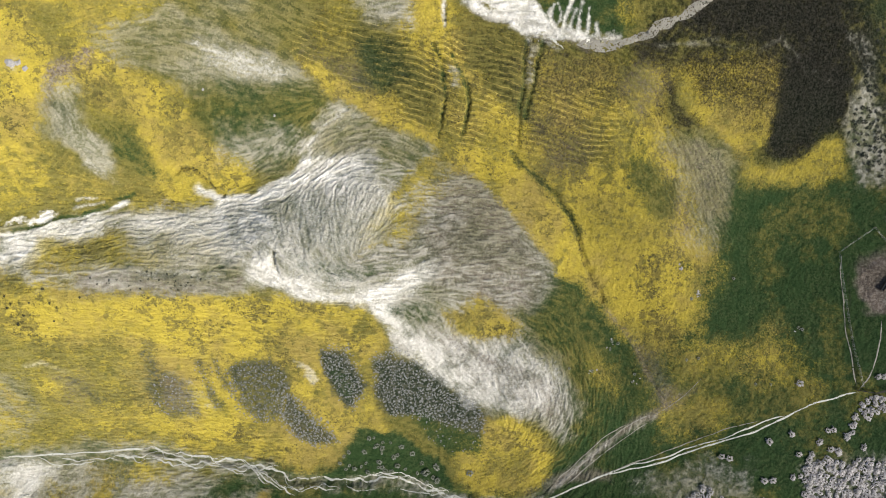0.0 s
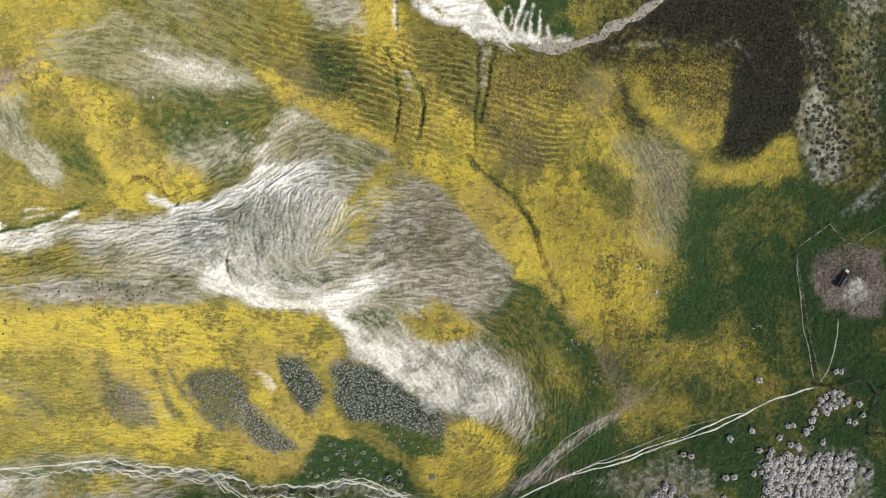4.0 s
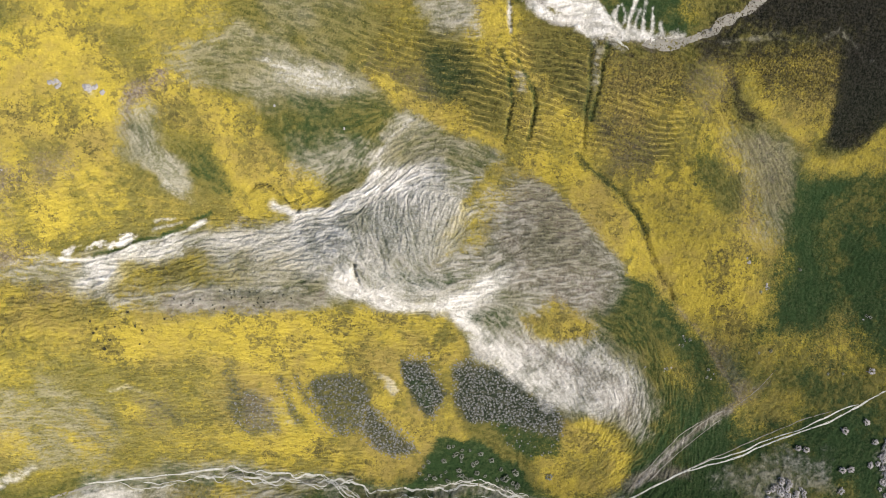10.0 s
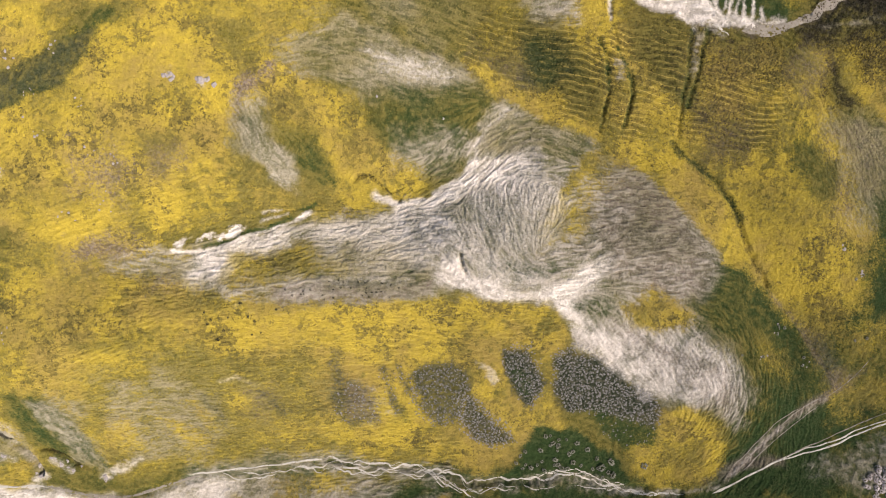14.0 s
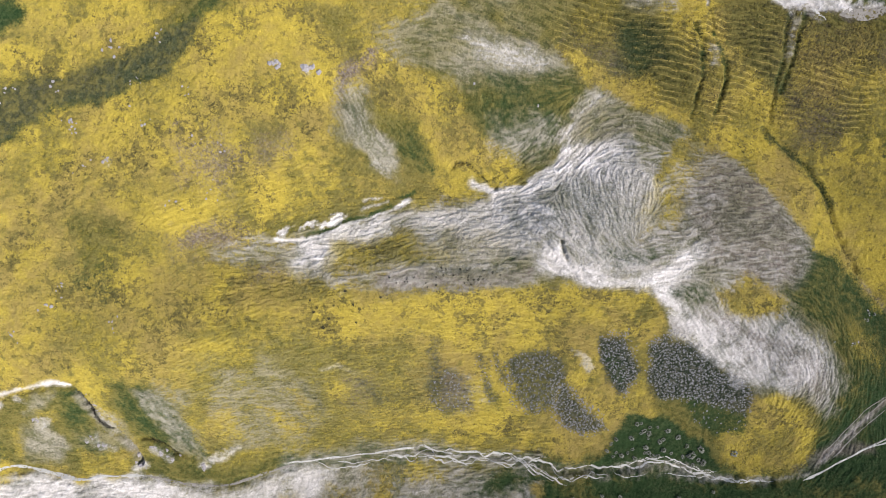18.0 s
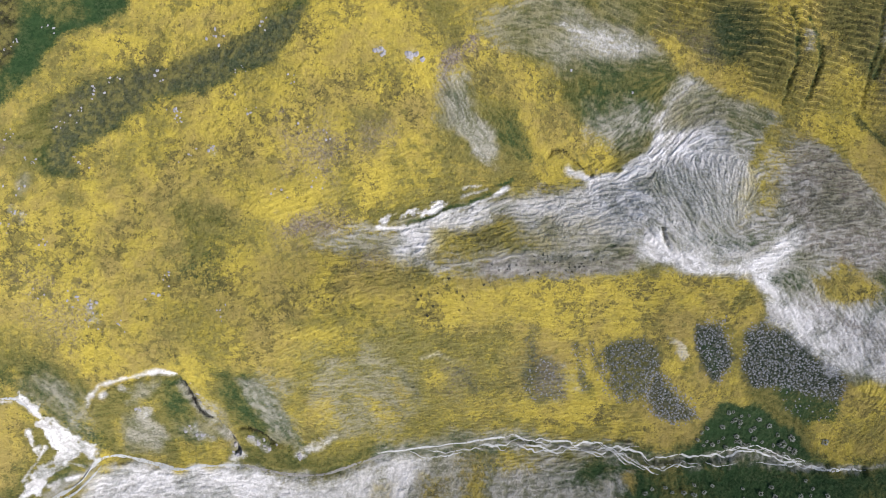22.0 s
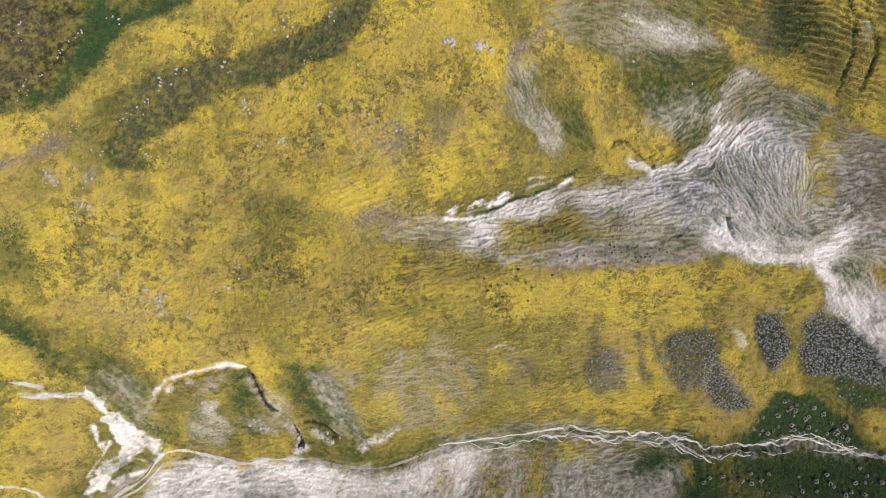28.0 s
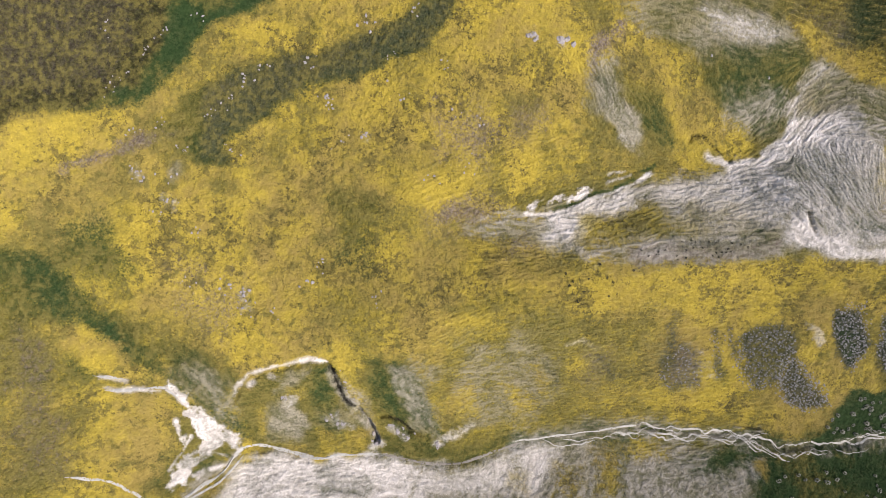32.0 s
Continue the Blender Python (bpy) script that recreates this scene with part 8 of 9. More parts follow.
def crown_mesh(name, seed, sprigs, hollow, material, height):
    """Leafy sprigs on a dome of radius 1 that is open in the middle."""
    r = np.random.default_rng(seed)
    a, d = r.uniform(0, 6.283, sprigs), np.sqrt(r.uniform(hollow ** 2, 1, sprigs))
    edge = 0.82 + 0.18 * np.sin(a * 2 + seed) + 0.14 * np.sin(a * 5 + 2 * seed)
    d = d * edge
    x, y = d * np.cos(a), d * np.sin(a)
    z = height * (np.sqrt(np.clip(1.1 - d * d, 0.05, 1)) - 0.55 * np.exp(-(d / 0.28) ** 2)) * 0.75
    size = r.uniform(0.10, 0.19, sprigs)
    corners, tris = spikes(x, y, z, size, size * 1.1, r.uniform(0, 6.28, sprigs), 0.05)
    c = corners.reshape(-1, 5, 3)
    c[:, 4, 0] += 0.22 * np.cos(a)
    c[:, 4, 1] += 0.22 * np.sin(a)
    c[:, :4, 2] -= 0.12 * height
    return triangle_mesh(name, c.reshape(-1, 3), tris, material)


def stems_mesh(name, seed, count):
    """Thin twigs that fan out from the root."""
    r = np.random.default_rng(seed)
    corners, tris = [], []
    for k in range(count):
        a, reach = r.uniform(0, 6.28), r.uniform(0.35, 0.8)
        tip = np.array([reach * math.cos(a), reach * math.sin(a), r.uniform(0.3, 0.55)])
        side = np.array([-math.sin(a), math.cos(a), 0]) * 0.035
        foot = np.array([0.08 * math.cos(a), 0.08 * math.sin(a), -0.08])
        n = len(corners)
        corners += [foot - side, foot + side, foot + (0, 0, 0.07), tip]
        tris += [(n, n + 1, n + 3), (n + 1, n + 2, n + 3), (n + 2, n, n + 3)]
    return triangle_mesh(name, np.array(corners), np.array(tris), TWIG)


def bush_kind(name, label, group, leaf, sprigs, hollow, height, variants):
    made = []
    for k in range(variants):
        root = new(name)
        root.empty_display_size = 0.2
        tagged(root, label, "shrub", group)
        part("crown", crown_mesh("crown", 100 + 7 * k + sprigs, sprigs, hollow, leaf, height), root)
        part("stems", stems_mesh("stems", 200 + k + sprigs, 12), root, "bare dark twigs")
        made.append(root)
    return made


BUSHES = {
    "pale": bush_kind("saltbush", "round pale grey saltbush with an open dark centre", "pale saltbushes in the valley", PALE_LEAF, 95, 0.42, 0.7, 5),
    "grey": bush_kind("sagebrush", "small grey-green bush on the green valley floor", "grey bushes by the stream", GREY_LEAF, 60, 0.45, 0.75, 4),
    "slate": bush_kind("scrub_bush", "low slate-grey bush in a dense patch among yellow flowers", "grey scrub among the flowers", SLATE_LEAF, 44, 0.15, 0.8, 4),
    "dark": bush_kind("dark_shrub", "low dark bush on pale stony soil", "dark scrub on the slopes", DARK_LEAF, 44, 0.15, 0.8, 4),
}
USED = set()
BUDGET = {"pale": 300, "grey": 300, "slate": 300, "dark": 300}
STUFF_BUSHES = {"pale": [], "grey": [], "slate": [], "dark": []}
sower = random.Random(5)


def within(x, y, outline):
    return bool(outline_distance(np.array([x]), np.array([y]), outline)[0] < 0)


def bush(kind, x, y, radius):
    sources = BUSHES[kind]
    k = sower.randrange(len(sources))
    turn, tall = sower.uniform(0, 360), sower.uniform(0.8, 1.15)
    z = float(ground_z(x, y))
    if BUDGET[kind] <= 0:
        STUFF_BUSHES[kind].append((x, y, z, radius))
        return
    BUDGET[kind] -= 1
    place = pose(x, y, z, 0, 0, turn)
    if (kind, k) not in USED:
        USED.add((kind, k))
        ob = sources[k]
        ob.matrix_basis = place
    else:
        ob = copy_thing(sources[k], place)
    ob.scale = (radius, radius, radius * tall)


def bushes(kind, spacing, low, high, chance, outline):
    """Bushes scattered within an outline."""
    xs, ys = [p[0] for p in outline], [p[1] for p in outline]
    x = min(xs)
    row = 0
    while x < max(xs):
        y = min(ys) + (row % 2) * spacing / 2
        while y < max(ys):
            bx, by = x + sower.uniform(-0.45, 0.45) * spacing, y + sower.uniform(-0.45, 0.45) * spacing
            if sower.random() < chance and within(bx + sower.gauss(0, 0.5), by + sower.gauss(0, 0.5), outline):
                bush(kind, bx, by, sower.uniform(low, high))
            y += spacing
        x += spacing * 0.87
        row += 1


def bush_at(kind, radius, spots):
    for bx, by in spots:
        bush(kind, bx, by, radius * sower.uniform(0.85, 1.15))


# rocks
def rock_material():
    mat, nt, bsdf = nodes_of("pale_rock")
    at = nt.nodes.new("ShaderNodeNewGeometry").outputs["Position"]
    own = nt.nodes.new("ShaderNodeObjectInfo").outputs["Random"]
    tone = blend(nt, noise_of(nt, at, 3.0, 4, 0.7), (0.25, 0.22, 0.21), (0.62, 0.58, 0.56))
    nt.links.new(blend(nt, calc(nt, "MULTIPLY", own, 0.35), tone, (0.30, 0.27, 0.28)), bsdf.inputs["Base Color"])
    bsdf.inputs["Roughness"].default_value = 0.92
    bump = add(nt, "ShaderNodeBump", Strength=0.6, Distance=0.1)
    nt.links.new(noise_of(nt, at, 6.0, 4, 0.7), bump.inputs["Height"])
    nt.links.new(bump.outputs[0], bsdf.inputs["Normal"])
    return mat


ROCK = rock_material()


def rock_mesh(seed):
    bm = bmesh.new()
    bmesh.ops.create_icosphere(bm, subdivisions=2, radius=1)
    for v in bm.verts:
        v.co *= 0.75 + 0.5 * noise.noise(v.co * 1.3 + Vector((seed * 7.1, seed * 3.3, 0)))
        v.co.z = max(v.co.z * 0.62, -0.25)
        v.co.x *= 1.2
    me = bpy.data.meshes.new("boulder")
    bm.to_mesh(me)
    bm.free()
    me.materials.append(ROCK)
    return me


ROCKS = [rock_mesh(k) for k in range(6)]


def boulder(x, y, radius):
    ob = new("boulder", sower.choice(ROCKS))
    ob.matrix_basis = pose(x, y, float(ground_z(x, y)) + radius * 0.05, 0, 0, sower.uniform(0, 360))
    ob.scale = (radius, radius * sower.uniform(0.7, 1.1), radius * sower.uniform(0.7, 1.2))
    tagged(ob, "weathered pale grey boulder among yellow flowers" if radius > 0.45 else "small pale stone lying in the grass", "rock", "rocks on the hills")


def boulders(count, spread, low, high, spots):
    for x, y in spots:
        for k in range(count):
            boulder(x + sower.gauss(0, spread), y + sower.gauss(0, spread), sower.uniform(low, high))


# fences, trough
def plain_material(name, low, high, rough, metal=0.0, scale=8.0):
    mat, nt, bsdf = nodes_of(name)
    at = nt.nodes.new("ShaderNodeNewGeometry").outputs["Position"]
    nt.links.new(blend(nt, noise_of(nt, at, scale, 4, 0.7), low, high), bsdf.inputs["Base Color"])
    bsdf.inputs["Roughness"].default_value, bsdf.inputs["Metallic"].default_value = rough, metal
    return mat


POST_WOOD = plain_material("grey_wood", (0.16, 0.13, 0.10), (0.42, 0.37, 0.31), 0.9)
RAIL_WOOD = plain_material("dark_wood", (0.030, 0.026, 0.022), (0.085, 0.072, 0.06), 0.9)
WIRE = plain_material("galvanised_wire", (0.30, 0.30, 0.29), (0.5, 0.5, 0.48), 0.5, 0.8)
STEEL = plain_material("rusty_steel", (0.035, 0.028, 0.024), (0.10, 0.075, 0.06), 0.7, 0.4, 4.0)
CONCRETE = plain_material("concrete", (0.36, 0.34, 0.31), (0.62, 0.59, 0.55), 0.9, 0.0, 5.0)
WATER = plain_material("dark_water", (0.008, 0.010, 0.010), (0.015, 0.018, 0.016), 0.08, 0.0, 1.0)


def tube(points, radius, sides, material, name):
    """A round bar along a line of points."""
    pts = [Vector(p) for p in points]
    corners, tris = [], []
    for i, p in enumerate(pts):
        way = (pts[min(i + 1, len(pts) - 1)] - pts[max(i - 1, 0)]).normalized()
        side = way.cross(Vector((0, 0, 1)))
        side = side.normalized() if side.length > 0.01 else Vector((1, 0, 0))
        up = side.cross(way)
        for k in range(sides):
            a = 2 * math.pi * k / sides
            corners.append(p + (side * math.cos(a) + up * math.sin(a)) * radius)
    for i in range(len(pts) - 1):
        for k in range(sides):
            a, b = i * sides + k, i * sides + (k + 1) % sides
            tris += [(a, b, b + sides), (a, b + sides, a + sides)]
    last = (len(pts) - 1) * sides
    for k in range(1, sides - 1):
        tris += [(0, k + 1, k), (last, last + k, last + k + 1)]
    return triangle_mesh(name, np.array([tuple(c) for c in corners]), np.array(tris), material)


def box_mesh(name, size, material, bevel=0.02):
    bm = bmesh.new()
    bmesh.ops.create_cube(bm, size=1)
    bmesh.ops.scale(bm, vec=size, verts=bm.verts)
    bmesh.ops.bevel(bm, geom=bm.edges[:], offset=bevel, segments=1, affect="EDGES")
    me = bpy.data.meshes.new(name)
    bm.to_mesh(me)
    bm.free()
    me.materials.append(material)
    return me


WIRE_POST = tube([(0, 0, -0.3), (0, 0, 1.2), (0, 0, 1.28)], 0.09, 6, POST_WOOD, "post")
RAIL_POST = tube([(0, 0, -0.3), (0, 0, 1.5), (0, 0, 1.56)], 0.11, 6, RAIL_WOOD, "post")


def spread_along(line, gap):
    spots = []
    for (ax, ay), (bx, by) in zip(line[:-1], line[1:]):
        n = max(1, round(math.hypot(bx - ax, by - ay) / gap))
        spots += [(ax + (bx - ax) * k / n, ay + (by - ay) * k / n) for k in range(n)]
    return spots + [line[-1]]


def fence(line, rails=False):
    spots = spread_along(line, 2.6)
    x0, y0 = spots[0]
    root = new("rail_fence" if rails else "wire_fence")
    z0 = float(ground_z(x0, y0))
    root.location = (x0, y0, z0)
    tagged(root, "dark weathered wooden rail fence round a corral" if rails else "wire fence on pale grey wooden posts in green grass", "fence")
    ground_line = []
    for x, y in spots:
        z = float(ground_z(x, y))
        p = part("post", RAIL_POST if rails else WIRE_POST, root)
        p.location = (x - x0, y - y0, z - z0)
        ground_line.append((x - x0, y - y0, z - z0))
    for h in ((0.5, 0.95, 1.4) if rails else (0.4, 0.8, 1.15)):
        bar = tube([(x, y, z + h) for x, y, z in ground_line], 0.075 if rails else 0.018, 4, RAIL_WOOD if rails else WIRE, "rail" if rails else "wire")
        part("rail" if rails else "wire", bar, root)


def trough(x, y, turn):
    root = new("water_trough")
    root.matrix_basis = pose(x, y, float(ground_z(x, y)) - 0.05, 0, 0, turn)
    tagged(root, "long dark steel cattle trough with a concrete end block", "trough")
    for dx, dy, size in ((0, 0.42, (4.6, 0.08, 0.75)), (0, -0.42, (4.6, 0.08, 0.75)), (-2.3, 0, (0.08, 0.92, 0.75)), (2.3, 0, (0.08, 0.92, 0.75))):
        part("side", box_mesh("side", size, STEEL), root).location = (dx, dy, 0.37)
    part("floor_plate", box_mesh("floor_plate", (4.5, 0.76, 0.06), STEEL), root).location = (0, 0, 0.06)
    part("water", box_mesh("water", (4.5, 0.75, 0.3), WATER, 0.005), root, "still dark water").location = (0, 0, 0.3)
    part("end_block", box_mesh("end_block", (0.8, 1.1, 0.85), CONCRETE, 0.05), root, "pale concrete block").location = (2.75, 0, 0.4)
    part("pipe", tube([(2.4, 0.2, 0.9), (2.2, 0.1, 0.95), (1.9, 0, 0.8)], 0.05, 6, STEEL, "pipe"), root)


# trodden tracks and dry stream braids, laid on the ground
DUST = plain_material("pale_dust", (0.24, 0.23, 0.185), (0.80, 0.77, 0.71), 0.95, 0.0, 0.8)
DIRT = plain_material("trodden_dirt", (0.11, 0.10, 0.07), (0.44, 0.40, 0.35), 0.95, 0.0, 0.7)


def rounded(line, step):
    """The line drawn as a smooth curve."""
    pts = [line[0]] + list(line) + [line[-1]]
    out = []
    for p0, p1, p2, p3 in zip(pts[:-3], pts[1:-2], pts[2:-1], pts[3:]):
        n = max(2, int(math.dist(p1, p2) / step))
        for k in range(n):
            t = k / n
            out.append(tuple(0.5 * (2 * b + (c - a) * t + (2 * a - 5 * b + 4 * c - d) * t * t + (3 * b - a - 3 * c + d) * t ** 3) for a, b, c, d in zip(p0, p1, p2, p3)))
    return np.array(out + [tuple(line[-1])])


def track(name, label, material, width, line, sway=1.1, bend=7.0, broken=0.0):
    p = rounded(line, 0.45)
    seed = len(bpy.data.objects)
    way = np.gradient(p, axis=0)
    way /= np.linalg.norm(way, axis=1)[:, None] + 1e-9
    side = np.stack([-way[:, 1], way[:, 0]], -1)
    run = np.arange(len(p)) * 0.45
    p = p + side * (sway * (fractal(run, run * 0, bend, seed, 2) - 0.5))[:, None]
    ends = np.clip(np.minimum(run, run[-1] - run) / 3.0, 0.15, 1)
    rows = []
    for k, f in enumerate((-1.0, -0.45, 0.45, 1.0)):
        half = width / 2 * ends * np.maximum(0.05, 0.15 - broken + (1.7 + 2.4 * broken) * fractal(run, run * 0 + 9 * k, 3.0, seed + 5 * k, 2)) * f
        q = p + side * half[:, None]
        lift = 0.03 if abs(f) == 1 else 0.07
        rows.append(np.column_stack([q, ground_z(q[:, 0], q[:, 1]) + lift]))
    corners = np.stack(rows, 1).reshape(-1, 3)
    n = len(p)
    i = np.arange(n - 1)[:, None]
    tris = np.concatenate([np.concatenate([i * 4 + k, i * 4 + k + 1, i * 4 + k + 5, i * 4 + k, i * 4 + k + 5, i * 4 + k + 4], 1).reshape(-1, 3) for k in range(3)])
    me = triangle_mesh(name, corners, tris[:, ::-1], material)
    tagged(new(name, me), label, "path", kind="structure")


def trail(width, line):
    track("trail", "narrow pale dusty trail worn into the grass", DUST, width, line)


def dirt_trail(width, line):
    track("dirt_track", "brownish dirt track worn across the slope", DIRT, width, line)


def braid(width, line):
    track("stream_bed", "dry pale stream bed winding along the valley", DUST, width * 0.62, line, 1.9, 2.2, 0.6)


# saltbush in the valley
bushes('pale', 1.15, 0.5, 0.85, 0.92, [(156.8, -44.4), (159, -39.6), (160.6, -35.3), (164.9, -32.5), (168.6, -32.3), (168.1, -36.1), (163.8, -39.4), (160.1, -40.1), (159, -43.8)])
bushes('pale', 1.35, 0.6, 1.0, 0.92, [(145, -53.7), (151, -50.9), (157.5, -51.3), (162.9, -49.6), (170.6, -50.4), (171.8, -56.2), (168.7, -62.2), (166.7, -67.1), (145.9, -67.5)])
bushes('pale', 1.4, 0.6, 0.95, 0.8, [(113.2, -63.2), (117.7, -59.7), (122.9, -61.5), (124, -67.6), (111.9, -69.6)])
bush_at('pale', 0.95, [(135.2, -46.3), (143.8, -49.5), (141.5, -44), (147.4, -49.4), (152.9, -47.8), (154.9, -48.2), (155.3, -48.7), (157.4, -44.4), (162.3, -46.9), (152.1, -42.7), (153.6, -42.4), (149.6, -45.9), (169.8, -40.8), (171.4, -41.3), (173.6, -39.1), (175.1, -56.2), (173.4, -54.1), (171.2, -53.1), (176.1, -55.1), (134.1, -57.1), (136.6, -57), (122.6, -51.4), (124.6, -51.7), (133.7, -62.9), (142.3, -55.9), (146.6, -51), (165.9, -27.1), (167.5, -27), (143.7, -30), (169.2, -35), (172.4, -35.9)])
bush_at('grey', 0.45, [(89.9, -20.7), (91.7, -21.2), (95.9, -31.4), (96.5, -29.3), (84.1, -28.6), (77.4, -27.8), (89.4, -22.7), (110.7, -24.7), (113.9, -24.1), (111.3, -7.8), (113.8, -6.7), (124.1, -1.6), (143.5, -14.6), (144.6, -15.1), (130.9, -30.7), (135.3, -30.7)])
bushes('dark', 1.5, 0.4, 0.75, 0.75, [(149.1, 64.7), (154.6, 63.3), (158.8, 53.5), (162.9, 45.6), (168.2, 35.4), (167.5, 27.4), (161, 28.8), (154.3, 37), (152.1, 43), (154.4, 49.2), (153.8, 56.2)])
bushes('dark', 2.2, 0.4, 0.75, 0.6, [(154.1, 69.3), (171.7, 73.2), (175.6, 46.2), (172.2, 33.5), (168.5, 37.5), (161.2, 49.6)])
# bushes by the stream
bushes('grey', 2.5, 0.35, 0.8, 0.8, [(15.9, -59.2), (21.8, -48.2), (27, -48.3), (31.2, -49.6), (37.8, -54.4), (44.3, -57.9), (45.2, -62), (37.8, -61.3), (30.5, -59.5)])
bushes('grey', 3.4, 0.4, 0.8, 0.75, [(-3.1, -70), (6.1, -66.1), (25.3, -66.1), (53.2, -67.6), (49.1, -81.2), (1.4, -78.8)])
bush_at('grey', 1.0, [(52.5, -58.9), (43.2, -57.5), (43.6, -61.1), (40.5, -59)])
# dark scrub on the southern slope
bushes('slate', 0.74, 0.18, 0.33, 0.78, [(-11.5, -29.8), (-3, -27.3), (3.1, -30.7), (4.5, -35.6), (2.7, -44), (-4.3, -46.8), (-9.5, -42.6), (-11.4, -36)])
bushes('slate', 0.68, 0.19, 0.33, 0.84, [(3.1, -34.9), (7.7, -39.9), (15.1, -46.1), (17.1, -50.7), (9.5, -52.7), (3.9, -49.7), (0.7, -43.2)])
bushes('slate', 0.72, 0.19, 0.33, 0.79, [(11.7, -23.3), (19, -22.3), (22.1, -27.7), (23.6, -35.3), (20.9, -41.2), (16.7, -36.7), (13.2, -30.4)])
bushes('slate', 0.70, 0.19, 0.33, 0.84, [(24.8, -25.7), (30.9, -22.7), (37.1, -26.9), (43, -33.1), (52.3, -36.9), (56.2, -42.5), (55.4, -47.1), (45.6, -44.3), (38.1, -42.7), (30.4, -42.7), (26.2, -36.1)])
bushes('slate', 1.20, 0.17, 0.28, 0.53, [(38.1, -42), (45.6, -43.6), (54.9, -46.8), (55.1, -52), (46.6, -52.9), (39.7, -48.5)])
bushes('slate', 0.92, 0.19, 0.31, 0.58, [(-30.1, -34.6), (-25, -31.7), (-20.1, -38.5), (-19, -43.6), (-26.1, -45.5), (-29.9, -41.5)])
bushes('slate', 0.88, 0.17, 0.28, 0.63, [(-18.7, -29.1), (-17.3, -28.6), (-13.3, -40.6), (-15.1, -41.9)])
bushes('slate', 0.88, 0.17, 0.28, 0.63, [(-15.1, -28.3), (-13.3, -27.9), (-8.9, -38.4), (-10.9, -39.6)])
bushes('dark', 1.6, 0.18, 0.36, 0.55, [(-29.7, -6.5), (-21.6, -6), (-8.7, -7.2), (-14.9, -9.7), (-23.9, -9)])
bushes('dark', 2.6, 0.25, 0.45, 0.45, [(-58.7, -13.7), (-48.9, -9.6), (-38.8, -9.7), (-39.1, -15.9), (-49.2, -19.3), (-58.1, -19.9)])
bushes('dark', 1.8, 0.18, 0.34, 0.5, [(-42.3, -7.9), (-32.1, -6.3), (-20, -7.7), (-12.9, -7.3), (-20.1, -10.9), (-32.2, -12.5)])
# rocks
boulders(5, 0.8, 0.4, 0.9, [(-63.5, 39.9), (-56.3, 38.6)])
boulders(6, 1.1, 0.18, 0.5, [(-109.8, 27.9), (-108.5, 25), (-100.9, 18.4), (-152.7, 12.1), (-152.1, 10.6), (-128.6, -15.3), (-128.6, -19.7), (-133.1, -14), (-113.7, -13.1), (-127.5, 31.7), (-113.6, 36.1), (-100, 43.2)])
boulders(5, 1.1, 0.15, 0.38, [(-131.8, 27.5), (-132.4, 16.1), (-141.6, 16.9), (-144.7, 10.1), (-146.1, 5.5), (-153.8, 21.5), (-147.1, 22.7), (-136.7, 23.8), (-158, 30.3), (-123.7, 34.4), (-106.6, 17.4), (-89, 46.4), (-75.8, 20.4), (-86.2, 9.4), (-107.9, -38), (-94.9, 36.5), (-82.9, 34.1), (-150.8, 37.9), (-155.6, 33.5), (-146, 43.6), (-138.7, 47.5), (-159.2, 43.6), (-93.2, 27), (-80.7, 24.1), (-148.7, 2), (-138.8, -1.9), (-142.1, -14.4), (-111.4, -10), (-123, -19.8), (-98.9, -17.7), (-77.4, 11.8)])
boulders(4, 0.6, 0.25, 0.6, [(107.7, 0.4), (113.5, -6.9)])
boulders(3, 0.8, 0.2, 0.4, [(143.5, -15.1), (89.9, -20.7), (96.5, -30.9), (84.1, -28.6)])
boulders(1, 0.3, 0.3, 0.5, [(-2.2, 34.2), (-18.5, 38.2)])
boulders(3, 0.7, 0.3, 0.7, [(-98.2, -51), (-96.5, -51.6), (-94.8, -53.3), (-110, -49), (-122.2, -41), (-87.4, -55.4), (-103.5, -52.8), (-102.7, -53.9), (-113.3, -46.7)])
# paddock, corral and trough
fence([(154.7, 7.4), (157.8, 10), (163.7, 14.8), (166, 12.2), (168.4, 9.5), (170.7, 9.3), (173.8, 8), (178.7, 6.7)])
fence([(170.7, 9.3), (174.6, 12.5), (178.3, 14.7)])
fence([(154.7, 7.4), (155.5, 1.3), (157, -8.4), (158.7, -18.9), (161.5, -29.9)])
fence([(159.8, -31), (165.2, -31.6), (173.2, -28.9), (175.8, -30.4), (177.6, -33), (176.2, -38.9), (175.8, -44.7), (179.5, -44.7), (184.7, -45)], True)
fence([(177.6, -33), (179.6, -31.6), (183.3, -30.2)], True)
trough(167.9, -0.9, 62.0)

# tracks
dirt_trail(2.2, [(72.4, 55.6), (82.1, 55.9), (87.9, 57.6), (93.6, 61.2), (99.5, 65), (105.5, 69), (114.9, 75.6)])
trail(0.42, [(70.8, -66.5), (77.1, -64.1), (89.9, -58.4), (103.9, -54.7), (110.6, -52.6), (123, -47.1), (135.4, -41.7), (145.3, -36.8), (160.6, -31.6)])
trail(0.35, [(89.9, -58.4), (97.4, -55.3), (104, -53.7), (119, -48), (129, -43), (139.8, -39)])
dirt_trail(0.32, [(77.4, -61.6), (84.4, -54.6), (91.2, -48), (97.2, -43), (102.1, -40.5)])
dirt_trail(0.25, [(79.8, -61.1), (86.8, -54.9), (93.7, -48.8), (101.2, -42.7)])
dirt_trail(0.25, [(76.6, -60.2), (82.8, -54.3), (89.4, -47.1), (95.5, -43.3)])
dirt_trail(0.22, [(101.9, -40.8), (106.6, -38), (111.9, -33.9), (115.5, -29.4)])
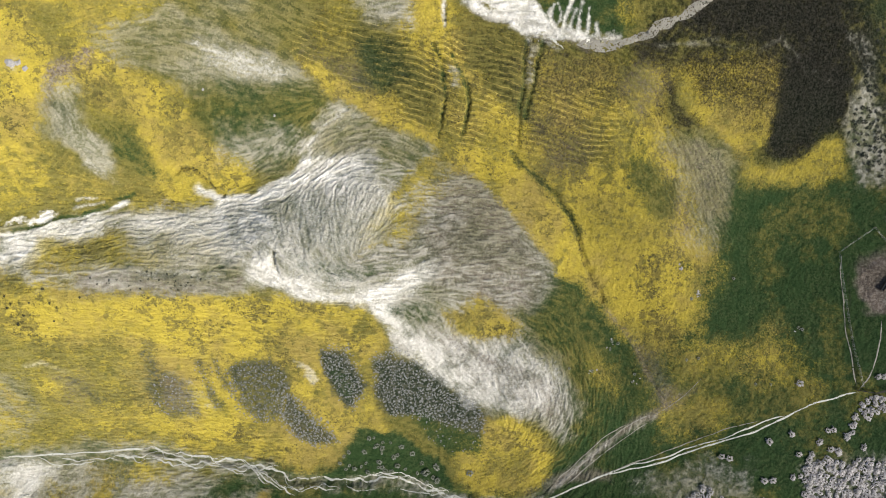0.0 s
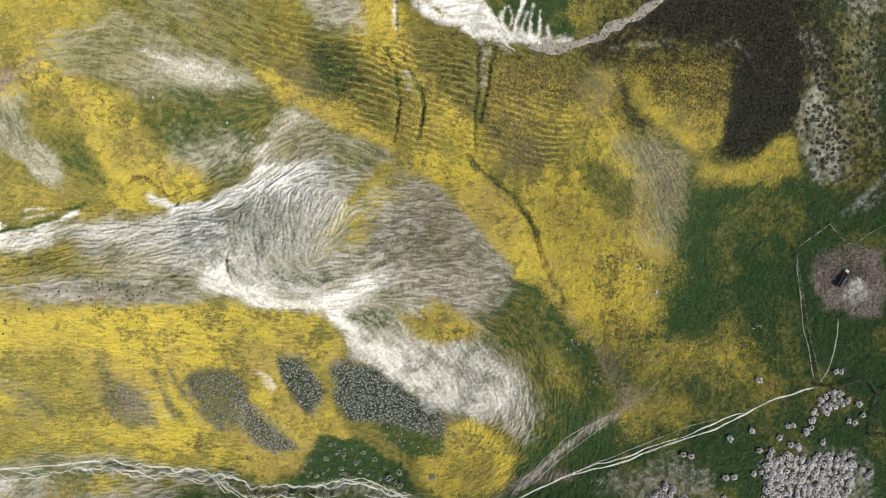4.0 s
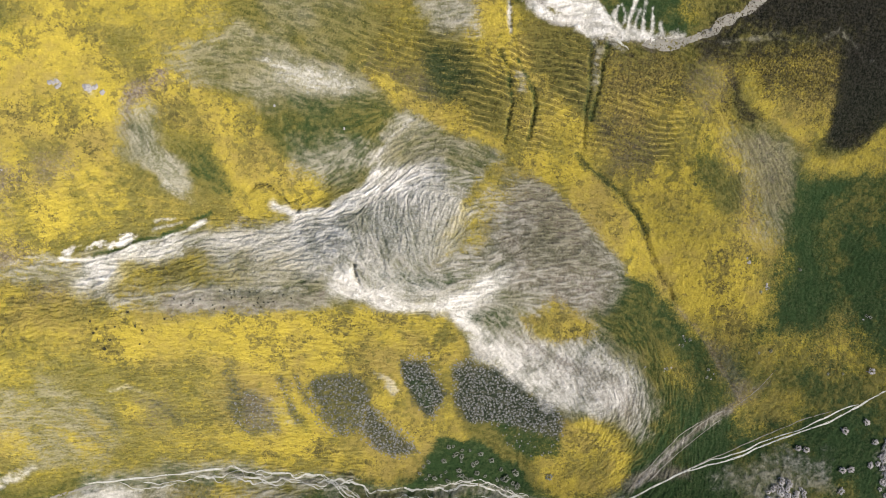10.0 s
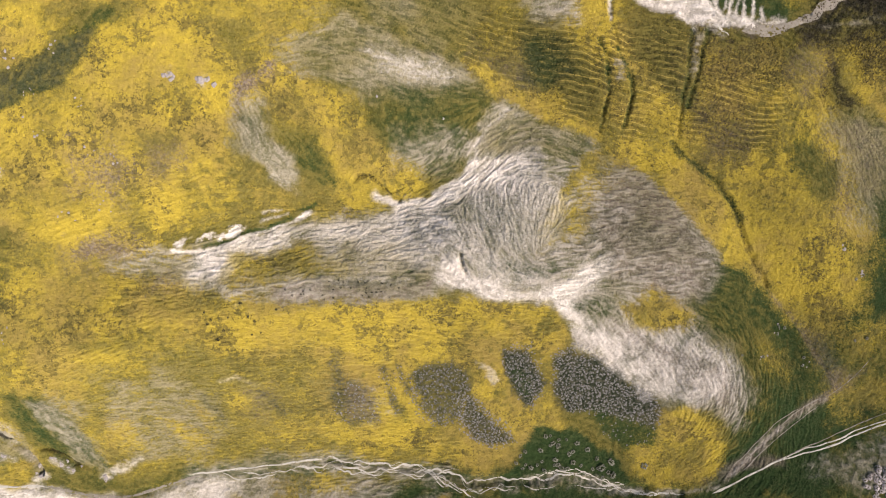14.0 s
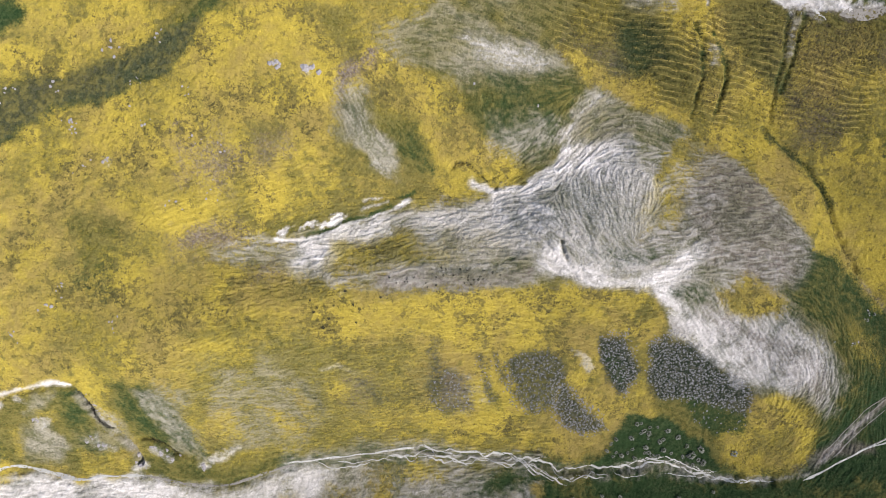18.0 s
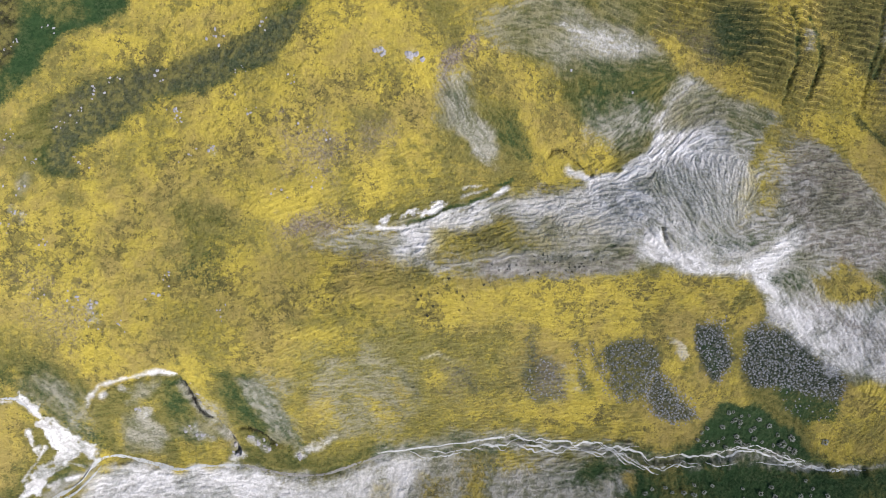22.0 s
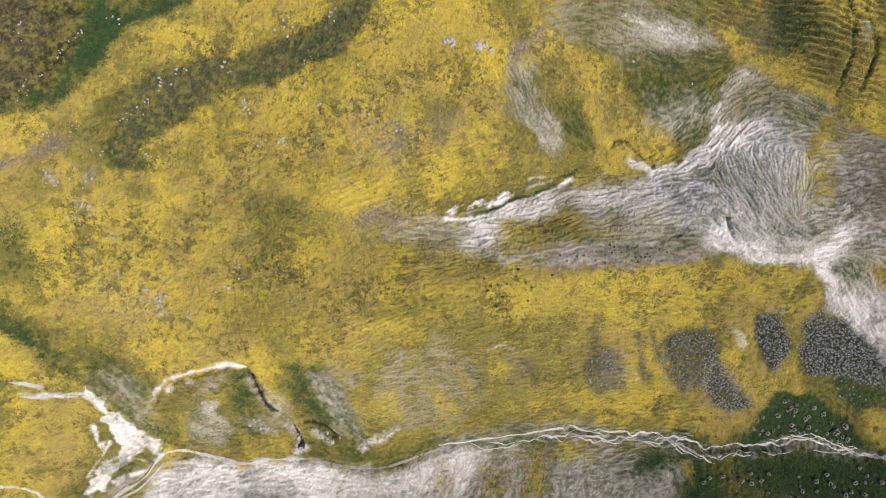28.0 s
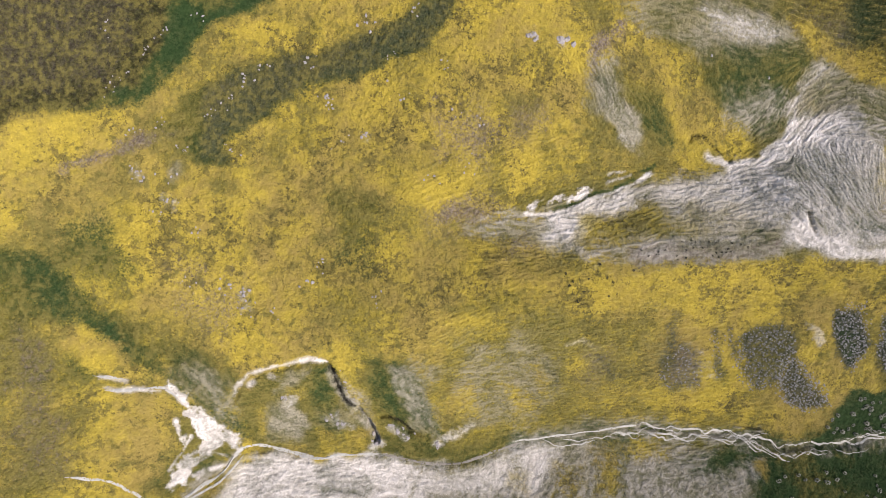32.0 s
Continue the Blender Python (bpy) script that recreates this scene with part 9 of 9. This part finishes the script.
dirt_trail(0.22, [(87.6, -58.4), (99.6, -54.1), (112.6, -49.6), (122.9, -44), (132.1, -40.7)])
dirt_trail(0.4, [(160.6, -31), (163.8, -25.6), (166, -18), (166.9, -11.5)])
dirt_trail(0.3, [(155.4, 6.5), (156.6, -8.7), (158, -20.5), (160, -30)])
trail(0.6, [(-161.9, -37), (-156.4, -37.7), (-150, -37.2), (-148.1, -38.2), (-145.4, -41.1)])
trail(0.6, [(-164.2, -33.9), (-161, -34.4), (-157.1, -35.2)])
trail(0.6, [(-169.5, -55.8), (-165.4, -56.8), (-161.5, -57.9), (-157, -61.1), (-153.4, -64.7)])
trail(0.7, [(-150.4, -65.9), (-144.5, -63.1), (-138.3, -59.1), (-135, -54.9), (-130.7, -53.7), (-123.1, -55.6), (-116, -57.4), (-108.7, -57.4), (-101.4, -57.4)])
dirt_trail(0.6, [(-101.4, -57.4), (-94.1, -59.8), (-84.8, -61.2), (-75.3, -59.8), (-65.5, -57.4)])
trail(0.6, [(-148.8, -66.1), (-142.9, -63.2), (-137.1, -59.3), (-133.8, -55.5)])
trail(0.4, [(-68.1, -57), (-57.1, -56.1), (-47, -55.6), (-33.7, -54.4)])
braid(0.55, [(-34.2, -54.4), (-28.5, -55.5), (-18, -57.1), (-9.6, -57.9), (-1.4, -59.2), (3.6, -61.8), (7.8, -62), (15.3, -61.3), (23.9, -61.7), (31.6, -60.1), (36.9, -61.8), (43, -64.5), (53.8, -65.8), (61.8, -66.3)])
braid(0.35, [(-41.9, -55.9), (-36.8, -56.5), (-31.6, -56), (-24.4, -58.2), (-18.1, -58.5), (-11.9, -60), (-5.6, -59.6), (-1.7, -62.1), (3.3, -64), (7.6, -63.4), (10.8, -63.1), (18.2, -63.9)])
braid(0.4, [(-9.7, -58.9), (-3.6, -60.6), (0.3, -63.1), (4.3, -64.2)])
braid(0.4, [(21.8, -60.6), (29.5, -59.5), (36, -60.3), (41.2, -62.5), (47.3, -64.7)])
braid(0.4, [(-5.5, -59.1), (-4.7, -61.1), (-3, -60.2), (-1.7, -62.6)])
braid(0.4, [(-55.2, -57.8), (-49.1, -57.2), (-40.9, -57)])
braid(0.4, [(-40.9, -56.2), (-38.9, -57.3), (-36.8, -56.7), (-33.7, -57.4)])
braid(0.4, [(-27.8, -56.7), (-19.9, -56.7), (-14.3, -56.5), (-8.7, -58.3), (-4, -59.2), (1.6, -58.5)])
braid(0.45, [(-12, -58.9), (-6.4, -59.8), (-2, -63.2), (-0.3, -62.2), (2, -63.7), (5.8, -65.2)])
braid(0.4, [(1.5, -60.1), (3.6, -63), (6.7, -64.2), (10.8, -63.6), (16.3, -64.1)])
braid(0.35, [(18.2, -62), (19.7, -63.6), (24.5, -63.7), (27.9, -63.1)])
braid(0.45, [(23.1, -61.8), (30.6, -59.4), (36.3, -60.4), (39.5, -62.1), (47.4, -63.8)])
braid(0.35, [(32.8, -63.3), (39.1, -64.6), (47, -65.5), (55, -66.1), (62.9, -66.6)])
braid(0.5, [(-42.5, -56.7), (-37.9, -56.6), (-34.7, -57.5), (-28.4, -57.5), (-25.3, -59.1), (-19, -60.1)])
braid(0.4, [(-33.1, -56.1), (-27.6, -57.5), (-21.3, -58.9), (-15.7, -58.4), (-7.9, -60.5)])
braid(0.35, [(-60.9, -56.4), (-56.4, -58.3), (-50.3, -59), (-45.7, -58.1)])
braid(0.9, [(64.7, 56.5), (67.2, 55.3), (69.3, 54)])
braid(0.8, [(59.9, 57.4), (60.3, 55.9)])
braid(0.7, [(62.4, 56.7), (63, 55.3)])


# the bushes past those that can be told apart
for kind, label in (("pale", "dense stand of pale grey saltbush"), ("grey", "small grey-green bushes on the southern bank"), ("slate", "dense low slate-grey scrub among the flowers"), ("dark", "dense low dark scrub on the slope")):
    spots = STUFF_BUSHES[kind]
    if not spots:
        continue
    source = BUSHES[kind][0].children[0].data
    n = len(source.vertices)
    flat = np.zeros(n * 3, np.float32)
    source.vertices.foreach_get("co", flat)
    flat = flat.reshape(n, 3)
    tri = np.zeros(len(source.polygons) * 3, np.int32)
    source.polygons.foreach_get("vertices", tri)
    tri = tri.reshape(-1, 3)
    corners, tris = [], []
    for k, (x, y, z, radius) in enumerate(spots):
        a = sower.uniform(0, 6.28)
        turned = np.stack([flat[:, 0] * math.cos(a) - flat[:, 1] * math.sin(a), flat[:, 0] * math.sin(a) + flat[:, 1] * math.cos(a), flat[:, 2]], -1)
        corners.append(turned * radius + np.array([x, y, z]))
        tris.append(tri + k * n)
    me = triangle_mesh("scrub", np.concatenate(corners), np.concatenate(tris), source.materials[0])
    tagged(new({"pale": "saltbush_stand", "grey": "bank_bushes", "slate": "scrub_stand", "dark": "dark_scrub"}[kind], me), label, "shrubs", kind="stuff")
# bush models that found no place
for kind, sources in BUSHES.items():
    for k, ob in enumerate(sources):
        if (kind, k) not in USED:
            for o in (*ob.children_recursive, ob):
                bpy.data.objects.remove(o)
